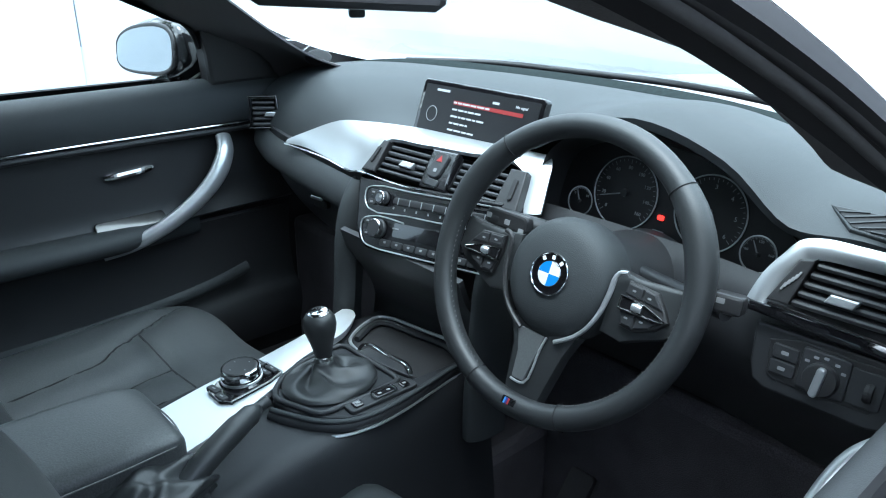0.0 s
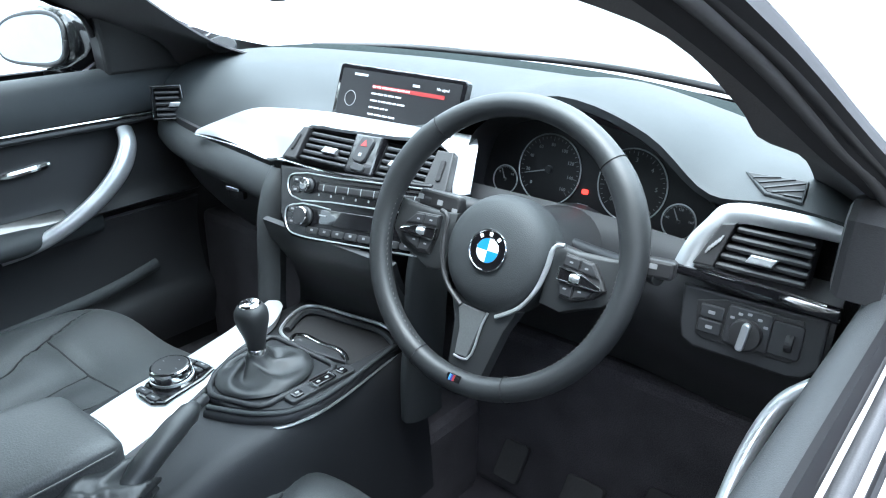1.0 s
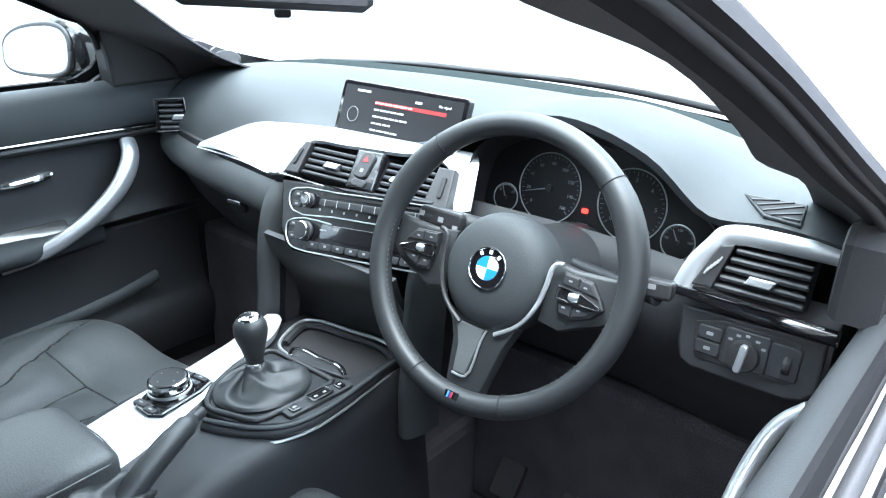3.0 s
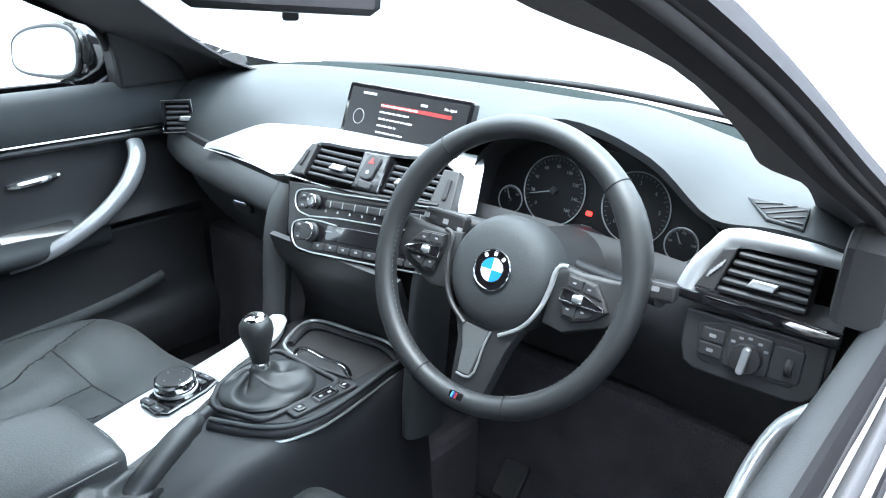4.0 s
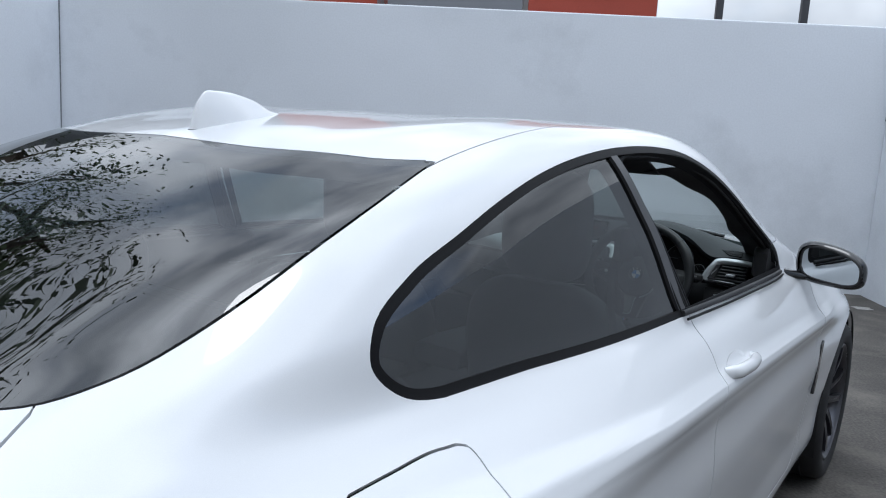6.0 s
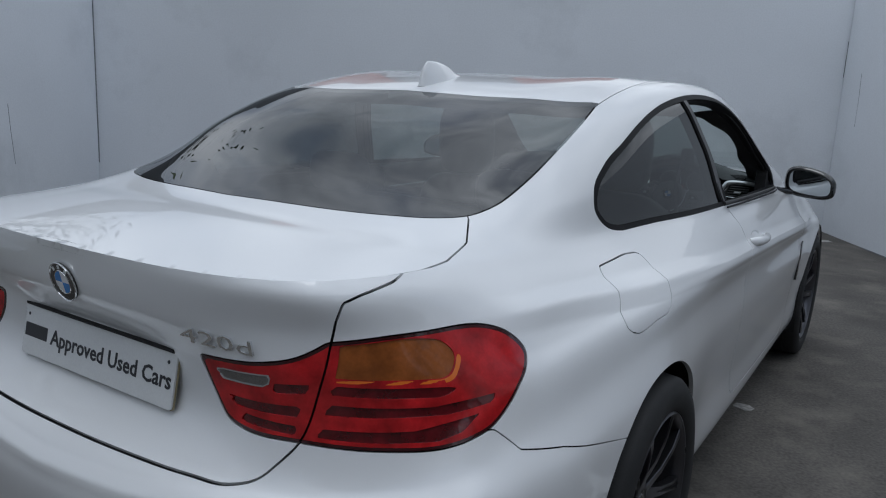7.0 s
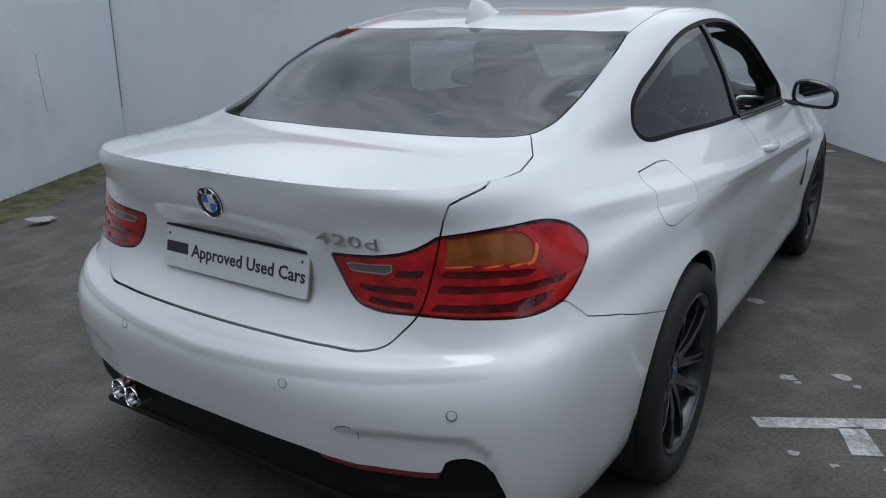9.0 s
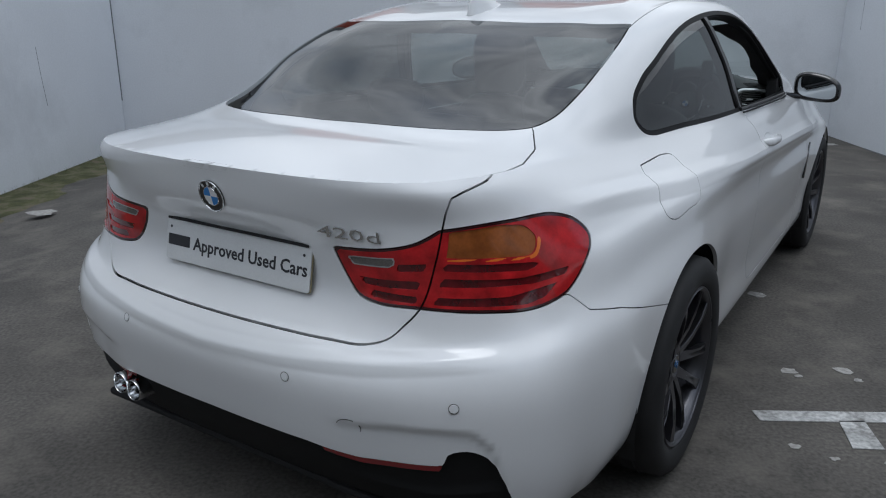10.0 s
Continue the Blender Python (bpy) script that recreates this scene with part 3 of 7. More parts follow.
FUEL_LINE = poly([(-1.54, .974), (-1.46, .979), (-1.36, .982), (-1.315, .974), (-1.312, .945), (-1.33, .90), (-1.37, .862), (-1.45, .853), (-1.56, .843), (-1.592, .862), (-1.588, .885), (-1.565, .914), (-1.548, .95), (-1.54, .974)])
INSERT_LINE = poly([(-.2, .405), (.30, .40)], [(.30, .40), (.44, .388)], [(.44, .388), (.637, .402)], [(.637, .402), (.652, .436)], [(.652, .436), (.70, .444), (.735, .43), (.757, .405), (.785, .32), (.82, .15)], [(.82, .15), (-.2, .15)], [(-.2, .15), (-.2, .30)])


def f_plan(line, top=True):
    def f(mesh):
        x, y, z, s, is_top = cols(mesh)
        return np.where(is_top, polygon_distance(np.stack([x, y], 1), line), -1.0)
    return f


def f_side(line, x_least=0.5):
    def f(mesh):
        x, y, z, s, is_top = cols(mesh)
        return np.where(x > x_least, polygon_distance(np.stack([y, z], 1), line), -1.0)
    return f


def f_wrap(line):
    def f(mesh):
        x, y, z, s, is_top = cols(mesh)
        return np.where(is_top, -1.0, polygon_distance(np.stack([s, z], 1), line))
    return f


def f_lid(mesh):
    x, y, z, s, is_top = cols(mesh)
    seam = np.interp(y, [-2.30, -2.231, -2.133, -1.978, -1.871, -1.774, -1.72], [.585, .590, .617, .626, .604, .551, .45])
    return np.where(is_top, np.minimum(seam - x, -1.70 - y), polygon_distance(np.stack([s, z], 1), LID_SIDE))


def f_arch(y0, r):
    def f(mesh):
        x, y, z, s, is_top = cols(mesh)
        return np.where(x > .5, r - np.hypot(y - y0, z - .345), -1.0)
    return f


def f_bumper(mesh):
    x, y, z, s, is_top = cols(mesh)
    return np.where(is_top | (y > -1.2), -1.0, np.interp(s, [0, .80, .907, .987, 1.114, 1.52, 1.9], [.765, .765, .762, .721, .703, .612, .60]) - z)


def f_front(mesh):
    x, y, z, s, is_top = cols(mesh)
    return np.where(is_top, y - .735 - 0.9 * np.clip(z - 1.0, 0, 9), y - .735)


_, rest = cutout(BODY, f_arch(-1.405, .384), 0)
_, rest = cutout(rest, f_arch(1.405, .384), 0)
rear_glass, rest = cutout(rest, f_plan(rear_glass_line), .002)
wind_glass, rest = cutout(rest, f_plan(wind_line), .002)
dlo, rest = cutout(rest, f_side(DLO_LINE), .0005)
lamp, rest = cutout(rest, f_wrap(LAMP_LINE), .0015)
lid, rest = cutout(rest, f_lid, .0022)
lamp_in, lamp_out = cutout(lamp, f_lid, .0020)
bumper, rest = cutout(rest, f_bumper, .0012)
insert, bumper = cutout(bumper, f_wrap(INSERT_LINE), .0005)
flap, rest = cutout(rest, f_side(FUEL_LINE, .3), .0014)
door, rest = cutout(rest, f_side(DOOR_LINE, .7), .0020)
front, rest = cutout(rest, f_front, .0020)
f_roof = lambda m: np.where(cols(m)[4], np.minimum(np.interp(cols(m)[1], [-1.2, -1.1, -.6, 0, .2], [.575, .572, .563, .562, .548]) - cols(m)[0], np.minimum(cols(m)[1] + 1.5, .5 - cols(m)[1])), -1.0)
roof_skin, frame_side = cutout(rest, f_roof, .0015)
f_hood = lambda m: np.where(cols(m)[4], np.interp(cols(m)[1], [.7, 1.0, 1.4, 1.8], [.655, .66, .62, .55]) - cols(m)[0], -1.0)
hood_skin, fender_skin = cutout(front, f_hood, .0020)

LENS_RED = material("lamp_red_lens", (0.40, 0.011, 0.014), rough=0.14, coat=0.25, vary=0.40, vary_scale=22, grain=0.08, grain_scale=160, spec=0.6)
LENS_DARK = material("lamp_dark_red", (0.090, 0.004, 0.007), rough=0.10, coat=1.0, vary=0.4, vary_scale=30, grain=0.1, grain_scale=200)
LENS_EDGE = material("lamp_edge", (0.035, 0.004, 0.006), rough=0.12, coat=1.0)
LENS_AMBER = material("lamp_amber", (0.26, 0.075, 0.016), rough=0.14, coat=0.4, vary=0.3, vary_scale=18, grain=0.08, grain_scale=160)
LENS_ORANGE = material("lamp_orange_line", (0.75, 0.17, 0.02), rough=0.15, coat=1.0)
LENS_CLEAR = material("lamp_clear", (0.16, 0.15, 0.14), rough=0.15, coat=1.0, metal=0.3, grain=0.3, grain_scale=400)
AMBER_LINE = poly([(.602, .922), (.66, .926), (.74, .927), (.79, .917), (.812, .893), (.803, .864), (.785, .857)], [(.785, .857), (.594, .866)])
ORANGE_LINE = poly([(.594, .8645), (.785, .8555)], [(.785, .8555), (.806, .862), (.817, .893)], [(.817, .893), (.824, .893), (.813, .855), (.788, .849)], [(.788, .849), (.592, .859)])
DARK_LINES = [poly([(.592, .853), (.80, .842)], [(.80, .842), (.828, .836)], [(.828, .836), (.785, .826)], [(.785, .826), (.586, .837)]),
              poly([(.586, .820), (.77, .811)], [(.77, .811), (.905, .822)], [(.905, .822), (.90, .808)], [(.90, .808), (.80, .796)], [(.80, .796), (.58, .801)]),
              poly([(.572, .777), (.74, .774)], [(.74, .774), (.87, .793)], [(.87, .793), (.835, .766)], [(.835, .766), (.785, .754)], [(.785, .754), (.57, .760)])]
DARK_IN = [poly([(.488, .847), (.552, .852)], [(.552, .852), (.552, .836)], [(.552, .836), (.488, .829)]),
           poly([(.385, .803), (.54, .812)], [(.54, .812), (.535, .792)], [(.535, .792), (.405, .786)]),
           poly([(.425, .778), (.535, .776)], [(.535, .776), (.53, .759)], [(.53, .759), (.42, .761)])]
CLEAR_LINE = poly([(.358, .849), (.484, .861)], [(.484, .861), (.480, .838)], [(.480, .838), (.376, .830)])


def lamp_unit(name, mesh, m, label):
    """A tail lamp: dark edge, red lens, recessed dark bars, amber and clear windows."""
    lens, edge = cutout(mesh, lambda q: f_wrap(LAMP_LINE)(q) - .0065, 0)
    top = panel(name, m(edge), LENS_EDGE, car, .02, label)
    if name == "tail_lamp":
        piece, lens = cutout(lens, f_wrap(ORANGE_LINE), 0)
        panel("amber_line", m(piece), LENS_ORANGE, top, .004)
        piece, lens = cutout(lens, f_wrap(AMBER_LINE), 0)
        panel("indicator_lens", shifted(m(piece), -.002), LENS_AMBER, top, .004, "dull amber indicator lens")
        bars = DARK_LINES
    else:
        piece, lens = cutout(lens, f_wrap(CLEAR_LINE), 0)
        panel("reversing_lens", shifted(m(piece), -.001), LENS_CLEAR, top, .004, "clear reversing lens")
        panel("reversing_rim", shifted(m(cutout(piece, lambda q: f_wrap(CLEAR_LINE)(q) - .002, 0)[1]), .001), SATIN, top, .002)
        bars = DARK_IN
    for bar in bars:
        piece, lens = cutout(lens, f_wrap(bar), 0)
        panel("dark_bar", shifted(m(piece), -.003), LENS_DARK, top, .003)
    panel("red_lens", m(lens), LENS_RED, top, .006, "glossy red lens")


panel("roof_panel", joined(roof_skin, mirrored(roof_skin)), PAINT, car)
panel("hood", joined(hood_skin, mirrored(hood_skin)), PAINT, car)
panel("trunk_lid", joined(lid, mirrored(lid)), PAINT, car)
panel("rear_bumper", joined(bumper, mirrored(bumper)), PAINT, car)
panel("bumper_insert", shifted(joined(insert, mirrored(insert)), -.022), UNDER_BLACK, car, label="matt black lower bumper insert")
for side, m in (("right", lambda q: q), ("left", mirrored)):
    panel("side_frame", m(frame_side), PAINT, car)
    panel("front_fender", m(fender_skin), PAINT, car)
    dob = panel("door", m(door), PAINT, car)
    panel("fuel_flap" if side == "right" else "quarter_panel_infill", m(flap), PAINT, car)
    lamp_unit("tail_lamp", lamp_out, m, "red tail lamp with an amber indicator")
    lamp_unit("lid_lamp", lamp_in, m, "red inner tail lamp on the boot lid")
g = panel("rear_window", joined(rear_glass, mirrored(rear_glass)), GLASS_TINT, car, 0)
g.visible_shadow = False
g = panel("windscreen", joined(wind_glass, mirrored(wind_glass)), GLASS_CLEAR, car, 0)
g.visible_shadow = False


# black window surround, pillars, panes
def f_inset(d):
    return lambda m: f_side(DLO_LINE)(m) - d


def f_pillar(m):
    x, y, z, s, is_top = cols(m)
    t = (z - 1.033) / (1.355 - 1.033)
    edge = -.500 + t * (-.664 + .500)
    return (y - edge) * (1 + .45 * np.clip(t, 0, 1))


pane_all, surround = cutout(dlo, f_inset(.014), 0)
open_part, quarter = cutout(pane_all, f_pillar, 0)
pillar, opening = cutout(open_part, lambda m: .044 - f_pillar(m), 0)
SEAL = material("window_seal", (0.010, 0.010, 0.011), rough=0.5, grain=0.1, grain_scale=500, spec=0.12)
PILLAR = material("pillar_cover", (0.045, 0.045, 0.048), rough=0.38, grain=0.1, grain_scale=500, coat=0.2)
for m, open_window in ((lambda q: q, True), (mirrored, False)):
    sill, head = split(surround, 1.040 - cols(surround)[2])
    panel("window_surround", m(head), SEAL, car, .036, "satin black window surround")
    panel("window_sill_strip", m(sill), SEAL, car, .006, "black strip along the foot of the side windows")
    panel("door_pillar", shifted(m(pillar), .001), PILLAR, car, .04, "satin black door pillar")
    g = panel("quarter_window", shifted(m(quarter), -.006), GLASS_TINT, car, 0)
    g.visible_shadow = False
    if not open_window:
        g = panel("door_window", shifted(m(opening), -.006), GLASS_CLEAR, car, 0)
        g.visible_shadow = False

# inner linings: dark shell behind the gaps, roof lining and pillar trims
LINING = material("pillar_lining", (0.090, 0.085, 0.088), rough=0.9, grain=0.25, grain_scale=900, vary=0.05, vary_scale=6, bump=0.3)
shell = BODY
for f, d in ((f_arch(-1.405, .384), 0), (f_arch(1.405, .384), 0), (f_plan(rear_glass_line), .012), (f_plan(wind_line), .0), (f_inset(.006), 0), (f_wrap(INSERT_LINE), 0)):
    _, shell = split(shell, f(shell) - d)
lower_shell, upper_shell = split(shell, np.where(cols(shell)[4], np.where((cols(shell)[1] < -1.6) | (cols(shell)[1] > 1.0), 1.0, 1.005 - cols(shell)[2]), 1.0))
# black sheet added under the skin, its colour standing for shade in panel gaps
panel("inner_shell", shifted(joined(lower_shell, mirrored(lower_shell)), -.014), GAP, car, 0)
_, upper_shell = split(upper_shell, np.minimum(cols(upper_shell)[1] + .06, cols(upper_shell)[2] - 1.10))
_, upper_shell = split(upper_shell, np.minimum(cols(upper_shell)[1] + .56, 1.12 - cols(upper_shell)[2]))
panel("roof_lining", shifted(joined(upper_shell, mirrored(upper_shell)), -.042), LINING, car, 0, "dark grey woven roof and pillar lining")

# ------------------------------------------------------------ shape tools
def facing(o, n, up=(0, 0, 1)):
    """A frame at o whose z axis is n and whose y axis is nearest to up."""
    z = Vector(n).normalized()
    x = Vector(up).cross(z).normalized()
    y = z.cross(x)
    return Matrix.Translation(o) @ Matrix((x, y, z)).transposed().to_4x4()


def rrect(w, h, r, seg=4, cx=0.0, cy=0.0):
    pts = []
    for k, (sx, sy) in enumerate(((1, 1), (-1, 1), (-1, -1), (1, -1))):
        for i in range(seg + 1):
            a = (k + i / seg) * math.pi / 2
            pts.append((cx + sx * (w / 2 - r) + r * math.cos(a), cy + sy * (h / 2 - r) + r * math.sin(a)))
    return pts


def plate(outline, depth, m=Matrix(), bevel=0.0, seg=2):
    """A slab: an outline in the xy plane, its face at z = 0 and its back at z = -depth."""
    bm = bmesh.new()
    f = bm.faces.new([bm.verts.new((p[0], p[1], 0)) for p in outline])
    bm.normal_update()
    if f.normal.z < 0:
        f.normal_flip()
    back = bmesh.ops.extrude_face_region(bm, geom=[f])
    for v in [g for g in back["geom"] if isinstance(g, bmesh.types.BMVert)]:
        v.co.z += 0.0
    vs = [g for g in back["geom"] if isinstance(g, bmesh.types.BMVert)]
    for v in bm.verts:
        if v not in vs:
            v.co.z = -depth
    if bevel:
        es = [e for e in bm.edges if all(abs(v.co.z) < 1e-9 for v in e.verts)]
        bmesh.ops.bevel(bm, geom=es, offset=bevel, segments=seg, affect="EDGES", profile=0.5)
    bmesh.ops.recalc_face_normals(bm, faces=bm.faces)
    bmesh.ops.transform(bm, matrix=m, verts=bm.verts)
    return bm


def lathe(profile, m=Matrix(), steps=24):
    """A turned shape: profile of (radius, z) round the z axis."""
    bm = bmesh.new()
    rings = []
    for r, z in profile:
        if r < 1e-6:
            rings.append([bm.verts.new((0, 0, z))])
        else:
            rings.append([bm.verts.new((r * math.cos(2 * math.pi * i / steps), r * math.sin(2 * math.pi * i / steps), z)) for i in range(steps)])
    for a, b in zip(rings, rings[1:]):
        for i in range(steps):
            j = (i + 1) % steps
            q = [a[i % len(a)], a[j % len(a)], b[j % len(b)], b[i % len(b)]]
            q = list(dict.fromkeys(q))
            if len(q) > 2:
                bm.faces.new(q)
    bmesh.ops.recalc_face_normals(bm, faces=bm.faces)
    bmesh.ops.transform(bm, matrix=m, verts=bm.verts)
    return bm


def tube(path, radii, steps=12, closed=False, flat=1.0, up=(0, 0, 1), caps=True):
    """A swept round or oval rod along a path; radii: one or one for each point; flat: height over width."""
    p = [Vector(q) for q in path]
    n = len(p)
    rr = list(radii) if hasattr(radii, "__len__") else [radii] * n
    bm = bmesh.new()
    rings = []
    for i in range(n):
        d = (p[(i + 1) % n] - p[i - 1]) if closed else (p[min(i + 1, n - 1)] - p[max(i - 1, 0)])
        d.normalize()
        s = d.cross(Vector(up))
        s = s.normalized() if s.length > 1e-4 else Vector((1, 0, 0))
        u = s.cross(d)
        rings.append([bm.verts.new(p[i] + s * (rr[i] * math.cos(a)) + u * (rr[i] * flat * math.sin(a))) for a in (2 * math.pi * k / steps for k in range(steps))])
    for i in range(n if closed else n - 1):
        a, b = rings[i], rings[(i + 1) % n]
        for k in range(steps):
            bm.faces.new((a[k], a[(k + 1) % steps], b[(k + 1) % steps], b[k]))
    if not closed and caps:
        bm.faces.new(rings[0])
        bm.faces.new(rings[-1])
    bmesh.ops.recalc_face_normals(bm, faces=bm.faces)
    return bm


def smooth_path(pts, steps=6):
    return [tuple(q) for q in catmull(pts, steps)]


def sheet(net, su=4, sv=4, thick=0.004, flip=False):
    """A smooth curved slab through a net of points (rows of columns)."""
    g = across(catmull(np.asarray(net, float), su), sv)
    nn = normals(g) * (-1 if flip else 1)
    n, m = g.shape[:2]
    bm = bmesh.new()
    front = [[bm.verts.new(g[i, j]) for j in range(m)] for i in range(n)]
    back = [[bm.verts.new(g[i, j] - nn[i, j] * thick) for j in range(m)] for i in range(n)]
    for i in range(n - 1):
        for j in range(m - 1):
            bm.faces.new((front[i][j], front[i + 1][j], front[i + 1][j + 1], front[i][j + 1]))
            bm.faces.new((back[i][j], back[i][j + 1], back[i + 1][j + 1], back[i + 1][j]))
    for i in range(n - 1):
        for j in (0, m - 1):
            bm.faces.new((front[i][j], front[i + 1][j], back[i + 1][j], back[i][j]))
    for j in range(m - 1):
        for i in (0, n - 1):
            bm.faces.new((front[i][j], front[i][j + 1], back[i][j + 1], back[i][j]))
    bmesh.ops.recalc_face_normals(bm, faces=bm.faces)
    return bm


def blob(rings, sv=3, su=4, close=True):
    """A closed soft shape through rings of points."""
    r = np.asarray([list(q) + [q[0], q[1], q[2]] for q in rings], float)
    g = across(catmull(r, su), sv)
    n_ring = len(rings[0]) * sv
    g = g[:, sv:sv + n_ring]
    bm = bmesh.new()
    vs = [[bm.verts.new(q) for q in row] for row in g]
    for a, b in zip(vs, vs[1:]):
        for k in range(n_ring):
            bm.faces.new((a[k], a[(k + 1) % n_ring], b[(k + 1) % n_ring], b[k]))
    if close:
        bm.faces.new(vs[0])
        bm.faces.new(vs[-1])
    bmesh.ops.recalc_face_normals(bm, faces=bm.faces)
    return bm


def merge(*bms):
    out = bmesh.new()
    for b in bms:
        me = bpy.data.meshes.new("tmp")
        b.to_mesh(me)
        b.free()
        out.from_mesh(me)
        bpy.data.meshes.remove(me)
    return out


def lettering(name, text, size, m, mat, parent, depth=0.0004, align="CENTER", bold=0.0):
    cu = bpy.data.curves.new(name, "FONT")
    cu.body, cu.size, cu.extrude, cu.align_x, cu.align_y, cu.resolution_u = text, size, depth, align, "CENTER", 2
    cu.offset = bold
    tmp = bpy.data.objects.new(name, cu)
    me = bpy.data.meshes.new_from_object(tmp)
    bpy.data.objects.remove(tmp)
    bpy.data.curves.remove(cu)
    me.transform(m)
    me.materials.clear()
    me.materials.append(mat)
    ob = new(name, me)
    ob.parent = parent
    return ob


def glow(name, color, strength):
    m = bpy.data.materials.new(name)
    m.use_nodes = True
    p = m.node_tree.nodes["Principled BSDF"]
    p.inputs["Base Color"].default_value = (*[c * 0.2 for c in color], 1)
    p.inputs["Emission Color"].default_value = (*color, 1)
    p.inputs["Emission Strength"].default_value = strength
    return m


def off(m, x=0, y=0, z=0, rz=0):
    return m @ pose(x, y, z, 0, 0, rz)

# ------------------------------------------------------------ cabin
SOFT = material("soft_dash_skin", (0.036, 0.040, 0.042), spec=0.28, rough=0.58, grain=0.18, grain_scale=900, vary=0.06, vary_scale=5, bump=0.25)
HARD = material("hard_trim", (0.027, 0.028, 0.030), spec=0.35, rough=0.46, grain=0.15, grain_scale=900, bump=0.15)
LEATHER = material("black_leather", (0.043, 0.046, 0.047), rough=0.45, grain=0.25, grain_scale=420, vary=0.08, vary_scale=7, bump=0.18)
CARPET = material("carpet", (0.052, 0.048, 0.053), rough=1.0, grain=0.5, grain_scale=500, vary=0.25, vary_scale=12, bump=0.8)
PIANO = material("piano_black", (0.006, 0.006, 0.007), rough=0.07, coat=1.0, grain=0.05, grain_scale=100)
RADIO_BLACK = material("radio_black", (0.007, 0.007, 0.008), rough=0.22, spec=0.30, grain=0.05, grain_scale=300)
FACE = material("dial_face", (0.010, 0.010, 0.011), rough=0.35, grain=0.1, grain_scale=300)
PRINT = material("white_print", (0.24, 0.245, 0.25), rough=0.6)
STITCH = material("grey_stitching", (0.12, 0.12, 0.12), rough=0.8, grain=0.3, grain_scale=800)
GLOW_RED = glow("red_telltale", (1.0, 0.03, 0.02), 0.45)
GLOW_WHITE = glow("screen_white", (0.8, 0.85, 0.9), 0.11)
GLOW_BAR = glow("screen_red", (0.55, 0.05, 0.05), 0.075)
BADGE_BLUE = material("badge_blue", (0.03, 0.22, 0.60), rough=0.15, coat=0.8)
BADGE_WHITE = material("badge_white", (0.75, 0.77, 0.78), rough=0.15, coat=0.8)
HAZARD_RED = material("hazard_red", (0.30, 0.02, 0.02), rough=0.4)

FRIT = material("black_frit", (0.014, 0.020, 0.020), rough=0.8, grain=0.2, grain_scale=120, spec=0.15)
RIM_LEATHER = material("smooth_leather", (0.023, 0.025, 0.026), rough=0.46, grain=0.10, grain_scale=700, vary=0.06, vary_scale=9, bump=0.12)
# -- dashboard
dash = part("dashboard", sheet([
    [(-.70, y, z) for y, z in ((.80, 1.00), (.74, 1.012), (.68, 1.005), (.63, .985), (.595, .95), (.585, .915))],
    [(-.62, y, z) for y, z in ((.86, 1.012), (.78, 1.028), (.70, 1.022), (.635, 1.0), (.585, .955), (.568, .905))],
    [(-.52, y, z) for y, z in ((.91, 1.018), (.82, 1.036), (.72, 1.034), (.64, 1.014), (.580, .962), (.560, .908))],
    [(-.34, y, z) for y, z in ((.97, 1.018), (.85, 1.042), (.74, 1.045), (.66, 1.032), (.600, 1.0), (.566, .966))],
    [(-.20, y, z) for y, z in ((1.0, 1.018), (.87, 1.045), (.76, 1.047), (.67, 1.030), (.61, 1.0), (.572, .985))],
    [(.0, y, z) for y, z in ((1.02, 1.018), (.88, 1.047), (.77, 1.048), (.68, 1.028), (.63, .998), (.585, .985))],
    [(.13, y, z) for y, z in ((1.01, 1.018), (.88, 1.049), (.77, 1.055), (.68, 1.046), (.62, 1.028), (.585, 1.010))],
    [(.22, y, z) for y, z in ((.99, 1.018), (.87, 1.053), (.76, 1.068), (.66, 1.072), (.595, 1.066), (.553, 1.052))],
    [(.34, y, z) for y, z in ((.95, 1.017), (.84, 1.059), (.74, 1.083), (.65, 1.096), (.59, 1.097), (.546, 1.089))],
    [(.46, y, z) for y, z in ((.91, 1.012), (.80, 1.049), (.70, 1.068), (.63, 1.074), (.58, 1.070), (.550, 1.061))],
    [(.55, y, z) for y, z in ((.87, 1.008), (.77, 1.034), (.69, 1.041), (.63, 1.036), (.58, 1.020), (.552, 1.004))],
    [(.63, y, z) for y, z in ((.82, 1.000), (.74, 1.019), (.68, 1.026), (.625, 1.026), (.58, 1.016), (.55, 1.008))],
    [(.71, y, z) for y, z in ((.76, .985), (.71, .995), (.66, 1.0), (.61, 1.002), (.57, 1.004), (.54, 1.004))],
], 5, 4, .012), SOFT, car, "soft grey-black dashboard", smooth=50)

EDGE = [(-.70, .80, 1.00), (-.62, .86, 1.012), (-.52, .91, 1.018), (-.34, .97, 1.018), (-.20, 1.0, 1.018), (.0, 1.02, 1.018), (.13, 1.01, 1.018), (.22, .99, 1.018), (.34, .95, 1.017), (.46, .91, 1.012), (.55, .87, 1.008), (.63, .82, 1.0), (.71, .76, .985)]
# unseen sheet added to stop light leaking behind the dashboard into the footwell
part("dash_skirt", sheet([[(x, y - .004, z - .006), (x, y - .03, .80), (x, y - .05, .55)] for x, y, z in EDGE], 3, 2, .004), CARPET, dash)
part("windscreen_frit", sheet([[(x, y + .004, z - .004), (x * 1.005, y + .020, z + .012), (x * 1.01, y + .040, z + .024)] for x, y, z in EDGE], 3, 2, .002), FRIT, dash, "black band along the foot of the windscreen")

